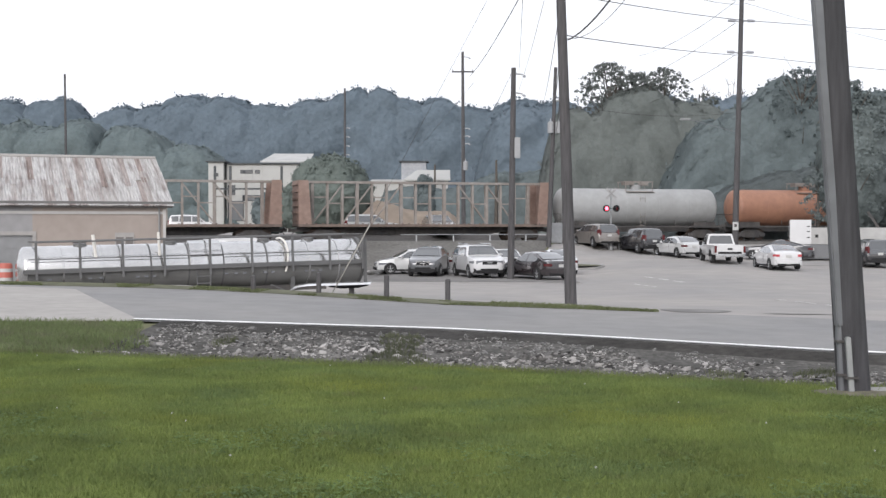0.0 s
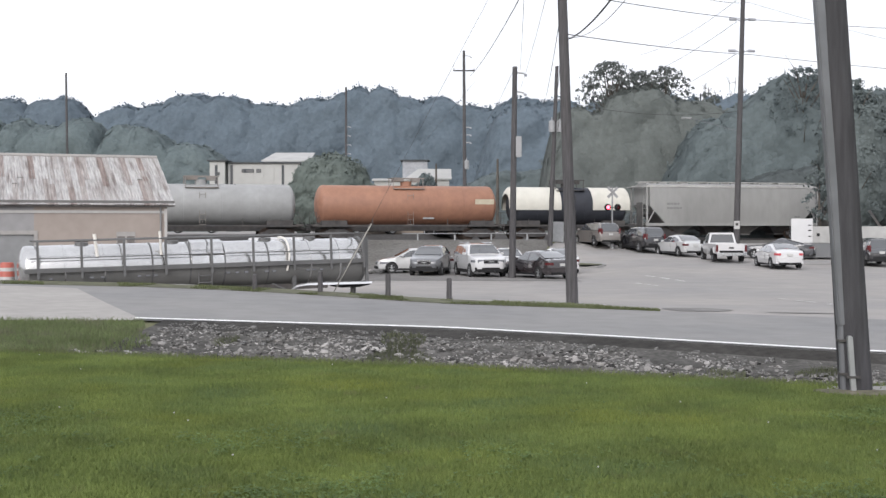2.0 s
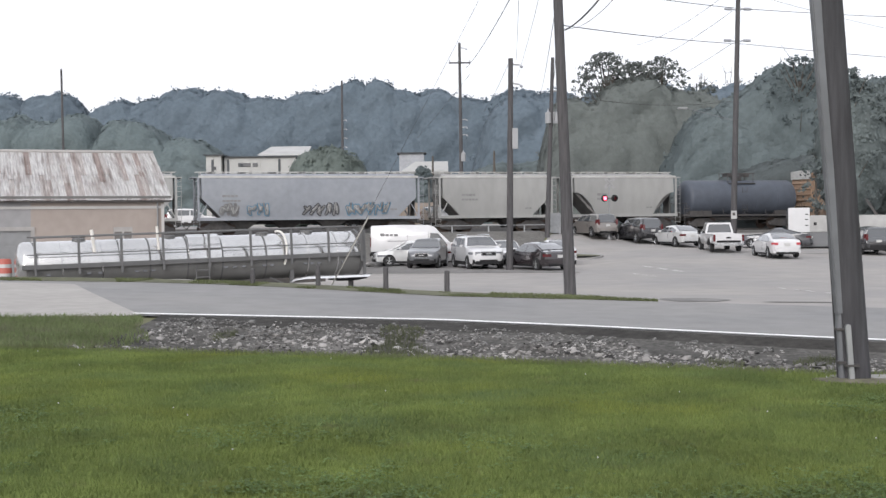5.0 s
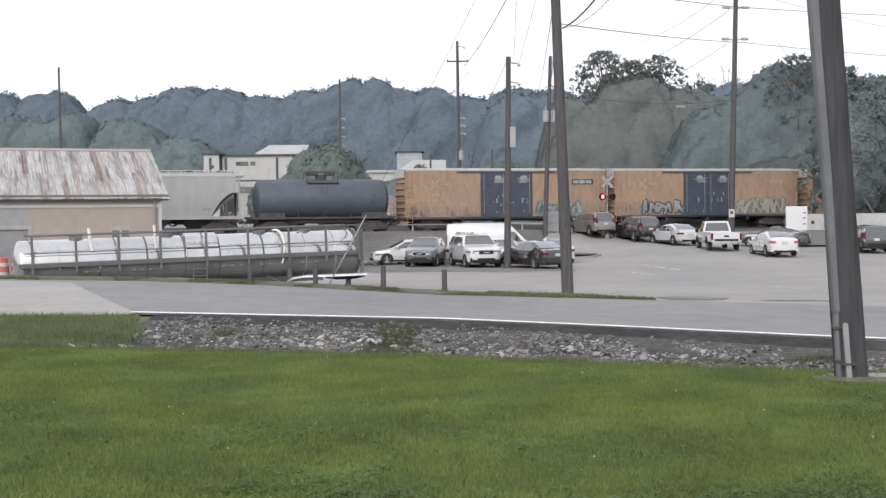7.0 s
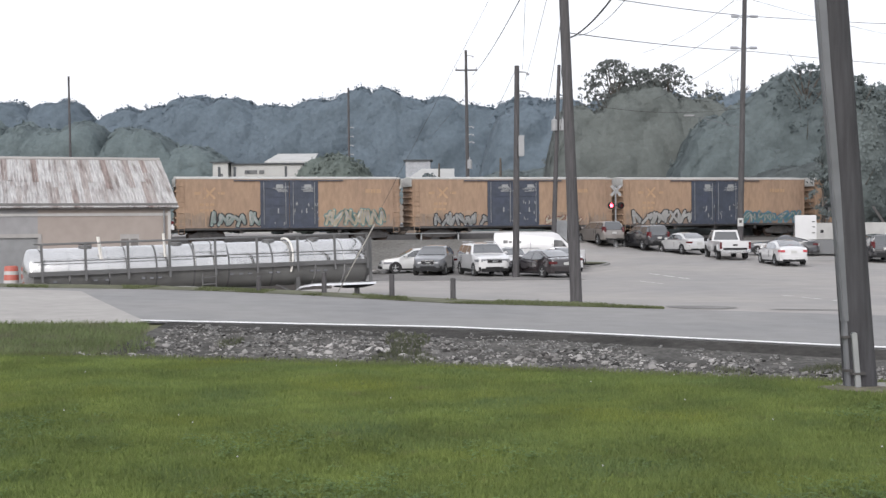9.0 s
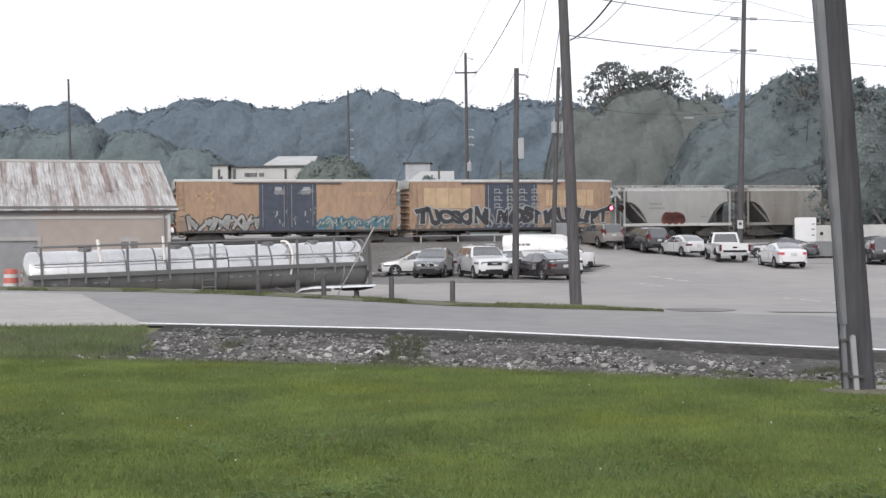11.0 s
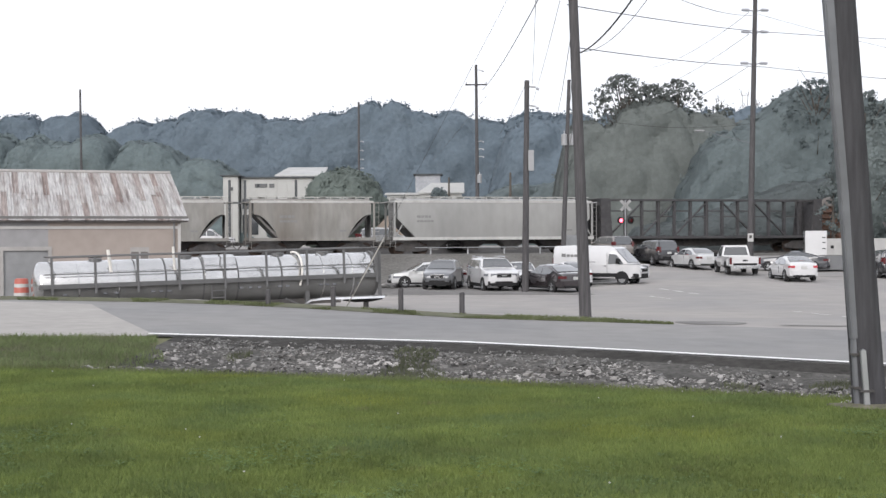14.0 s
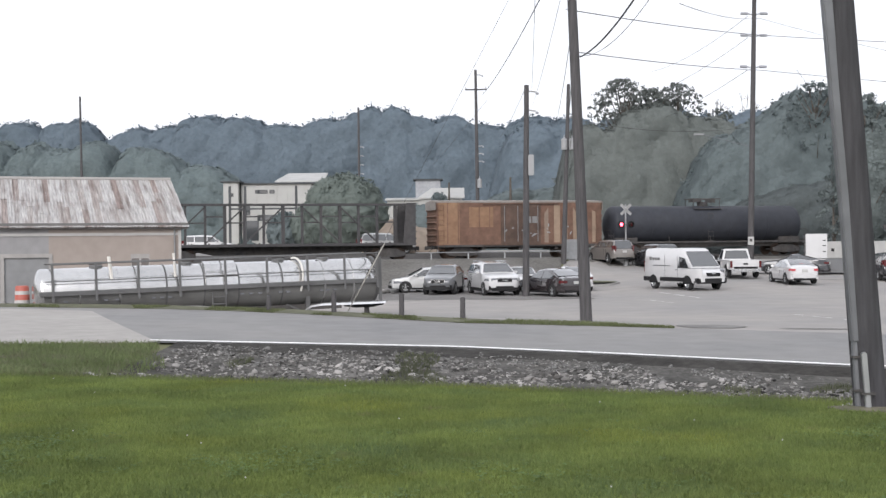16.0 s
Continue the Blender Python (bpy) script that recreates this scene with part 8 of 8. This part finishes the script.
def build_grass():
    rng = np.random.default_rng(5)
    pts = []
    while len(pts) < 210000:
        y = rng.uniform(6.0, 18.0, 40000)
        x = rng.uniform(-7.5, 7.5, 40000)
        keep = (abs(x) < 0.40 * y + 0.5) & (rng.random(40000) < (7.5 / y) ** 0.7)
        for a, b in zip(x[keep], y[keep]):
            if b < lerp(LAWN_END, a) + 0.35 and not bare(a, b):
                pts.append((a, b))
    z = on_ground(pts)
    blades("mown_grass", "short mown lawn grass", z, 0.018, 0.045, 0.0045, LAWN_BLADE, 1, 0.9)
    # ragged lawn edge and taller tufts
    xy = []
    r = random.Random(8)
    for i in range(9000):
        x = r.uniform(-9, 7)
        y = lerp(LAWN_END, x) + r.gauss(0.25, 0.2)
        xy.append((x, y))
    blades("edge_grass", "longer grass along the lawn's edge", on_ground(xy), 0.03, 0.08, 0.006, WEED_BLADE, 2, 0.7)
    # rough patch between lawn and driveway
    xy = []
    while len(xy) < 40000:
        x, y = r.uniform(-14, -4.8), r.uniform(16, 29.0)
        if lerp(LAWN_END, x) + 0.3 < y < lerp(NEAR_Y, x) - 0.4 and x < -0.05 - 0.244 * y + 0.5 * noise.noise((x, y * 0.8, 3)) and noise.noise((x * 0.6, y * 0.6, 0)) > -0.35:
            xy.append((x, y))
    blades("dry_stalks", "dry pale stalks in the rough grass", on_ground(xy[::14]), 0.08, 0.18, 0.005, DRY_BLADE, 13, 0.9)
    blades("rough_grass", "uncut rough grass beside the driveway", on_ground(xy), 0.05, 0.17, 0.009, ROUGH_BLADE, 3, 1.4)
    # weeds in the ditch
    xy = []
    while len(xy) < 3000:
        x = r.uniform(-5.5, 9)
        yn = lerp(NEAR_Y, x)
        y = yn - r.uniform(0.7, 6.0)
        if y > lerp(LAWN_END, x) + 1 and noise.noise((x * 0.55, y * 0.5, 5)) > 0.44:
            xy.append((x, y))
    blades("ditch_weeds", "patches of weeds among the ditch stones", on_ground(xy), 0.05, 0.15, 0.009, DITCH_BLADE, 4, 0.8)
    xy = []
    while len(xy) < 11000:
        x = r.uniform(-22, 6.2)
        yf = lerp(FAR_Y, x)
        y = yf + r.uniform(-0.1, lerp([(-22, 0.9), (0, 1.0), (4.5, 1.0), (6.2, 0.2)], x))
        if noise.noise((x * 0.7, y * 0.7, 3)) > lerp([(-12, 0.15), (-6, 0.0), (1, -0.2), (3, -0.9)], x):
            xy.append((x, y))
    blades("verge_grass", "thin rough grass on the road verge", on_ground(xy) + np.array([0, 0, 0.02]), 0.03, 0.1, 0.01, WEED_BLADE, 6, 0.8)
    # grass round the pole
    xy = [(4.0 + r.gauss(0, 0.6), 12.1 + r.gauss(0.1, 0.35)) for i in range(500)]
    xy = [(x, y) for x, y in xy if not bare(x, y)]
    blades("pole_grass", "longer grass round the pole", on_ground(xy), 0.03, 0.1, 0.005, LAWN_BLADE, 7, 0.8)
    clover()
    bare_earth()
    # small white clover heads
    f = Form()
    for i in range(16):
        y = r.uniform(7.5, 15)
        x = r.uniform(-0.35, 0.35) * y
        if y < lerp(LAWN_END, x) - 0.3:
            f.add([(x + d[0] * 0.008, y + d[1] * 0.008, height(x, y) + 0.055 + d[2] * 0.008) for d in ((1, 0, 0), (0, 1, 0), (-1, 0, 0), (0, -1, 0), (0, 0, 1), (0, 0, -1))], [(0, 1, 4), (1, 2, 4), (2, 3, 4), (3, 0, 4), (1, 0, 5), (2, 1, 5), (3, 2, 5), (0, 3, 5)])
    tagged(part("clover_heads", f, SIGN_WHITE), "small white clover heads in the lawn", "flowers", kind="stuff")


def rock_mesh(seed):
    r = random.Random(seed)
    bm = bmesh.new()
    bmesh.ops.create_icosphere(bm, subdivisions=1, radius=1)
    s = (r.uniform(0.75, 1.2), r.uniform(0.75, 1.2), r.uniform(0.5, 0.85))
    for v in bm.verts:
        k = r.uniform(0.45, 1.35)
        v.co = Vector((v.co.x * s[0] * k, v.co.y * s[1] * k, v.co.z * s[2] * k))
    me = bpy.data.meshes.new("stone")
    bm.to_mesh(me)
    bm.free()
    me.materials.append(STONE)
    return me


def build_riprap():
    r = random.Random(17)
    X = [-6.6 + 0.5 * i for i in range(36)]
    bed = sheet("ditch_bank", [(x, lerp(LAWN_END, x) + 1.0) for x in X], [(x, lerp(NEAR_Y, x) - 0.55) for x in X], 60, 12, 0.02, BANKSOIL, "stony ditch bank below the road", "ditch bank")
    sheet("road_shoulder", [(x, lerp(NEAR_Y, x) - 1.0) for x in X], [(x, lerp(NEAR_Y, x) - 0.02) for x in X], 90, 6, 0.03, DIRT, "soil edge of the road, darkened for the road edge's shadow", "shoulder")
    kinds = [rock_mesh(i) for i in range(8)]
    spots = []
    while len(spots) < 9800:
        x = r.uniform(-6.3, 9.5)
        yn = lerp(NEAR_Y, x)
        d = r.uniform(lerp([(-6, 0.35), (0, 0.5), (7, 0.75)], x), 4.0)
        if noise.noise((x * 0.8, d * 0.8, 2)) + 0.5 * noise.noise((x * 2.6, d * 3.0, 7)) < -0.34:
            continue
        spots.append((x, yn - d, r.uniform(0.018, 0.05) * (2.2 if r.random() < 0.08 else 1), d))
    for i in range(260):
        x = r.uniform(-5.1, -3.4)
        y = lerp(LAWN_END, x) + r.uniform(0.5, 1.4)
        spots.append((x, y, r.uniform(0.02, 0.07), 4.0))
    near = sorted(spots, key=lambda p: -p[2] + 0.03 * p[3])
    f = Form()
    data = [([v.co.copy() for v in k.vertices], [tuple(p.vertices) for p in k.polygons]) for k in kinds]
    for i, (x, y, s, d) in enumerate(near):
        m = pose(x, y, height(x, y) + s * 0.25, r.uniform(-30, 30), r.uniform(-30, 30), r.uniform(0, 360)) @ Matrix.Diagonal((s, s, s, 1))
        if i < 300:
            part("stone", kinds[i % 8], None, bed, at=m)
        else:
            vs, fs = data[i % 8]
            f.add([m @ v for v in vs], fs)
    rest = part("riprap", f, STONE_LOOSE, bed)
    tagged(rest, "pale broken stones lining the ditch", kind="stuff")
    # rubble at the end of the car park
    f = Form()
    for i in range(60):
        x, y = -4.4 + r.gauss(0, 0.7), 75.2 + r.gauss(0, 0.5)
        s = r.uniform(0.08, 0.26)
        m = pose(x, y, height(x, y) + s * 0.3, r.uniform(-30, 30), r.uniform(-30, 30), r.uniform(0, 360)) @ Matrix.Diagonal((s, s, s, 1))
        vs, fs = data[i % 8]
        f.add([m @ v for v in vs], fs)
    tagged(part("rubble", f, STONE), "heap of pale broken stones at the car park's end", "rubble", kind="stuff")


STONE_LOOSE = leaf("broken_stone", (0.215, 0.209, 0.202), (0.080, 0.076, 0.072), 0.3, 1.2, spread=0.9)
for link in [l for l in STONE_LOOSE.node_tree.links if l.to_node.bl_idname == "ShaderNodeOutputMaterial"]:
    STONE_LOOSE.node_tree.links.new(STONE_LOOSE.node_tree.nodes["Principled BSDF"].outputs[0], link.to_socket)


def marks():
    # worn paint and repairs on the car park
    f = Form()
    for (x0, y0), (x1, y1), w in (((11.0, 68.0), (12.0, 62.0), 0.09), ((12.4, 47.5), (13.2, 40.5), 0.07), ((9.3, 60.5), (9.9, 57.5), 0.06)):
        n = 8
        for i in range(n):
            if i % 3 == 2:
                continue
            a, b = i / n, (i + 0.9) / n
            p, q = (x0 + (x1 - x0) * a, y0 + (y1 - y0) * a), (x0 + (x1 - x0) * b, y0 + (y1 - y0) * b)
            f.add([(p[0] - w, p[1], height(*p) + 0.022), (p[0] + w, p[1], height(*p) + 0.022), (q[0] + w, q[1], height(*q) + 0.022), (q[0] - w, q[1], height(*q) + 0.022)], [(0, 1, 2, 3)])
    tagged(part("lane_marking", f, WORNLINE), "worn white lane marks on the asphalt", "road line", kind="structure")
    def blot(name, cx, cy, rx, ry, label):
        f = Form()
        pts = [(cx + rx * math.cos(a) * (1 + 0.15 * noise.noise((a, cx, 0))), cy + ry * math.sin(a) * (1 + 0.2 * noise.noise((a * 2, cy, 1)))) for a in [i * math.pi / 16 for i in range(32)]]
        f.add([(x, y, height(x, y) + 0.024) for x, y in pts], [tuple(range(32))])
        tagged(part(name, f, PATCH), label, "asphalt patch", kind="structure")
    blot("asphalt_patch", 7.47, 36.8, 1.0, 1.05, "dark worn patch in the asphalt")
    blot("asphalt_patch", 10.25, 35.6, 1.15, 0.2, "dark crack filled with tar")
    blot("asphalt_patch", 23.35, 78.0, 0.9, 0.35, "dark worn patch in the asphalt")


build_grass()
build_riprap()
marks()


def motions():
    for car_, s in TRAIN:
        walk(car_, [(t, on_track(s - 0.22 - PACE * t)) for t in (0.0, 4.0, 8.0, 12.0, 16.0)])
    walk(VAN, VAN_ROWS)
    # the van's wheels roll with the way it has gone
    steps = [i * 0.1 for i in range(161)]
    gone, last, turn = 0.0, None, []
    for t in steps:
        here = [lerp([(p[0], p[k]) for p in VAN_PATH], t) for k in (1, 2)]
        gone += math.dist(here, last) if last else 0
        last = here
        turn.append((t, math.degrees(gone / 0.35)))
    for wheel, ax, ay in VAN_WHEELS:
        walk(wheel, [(t, pose(ax * SHORT, ay, 0.35, 0, a, 0)) for t, a in turn])


motions()
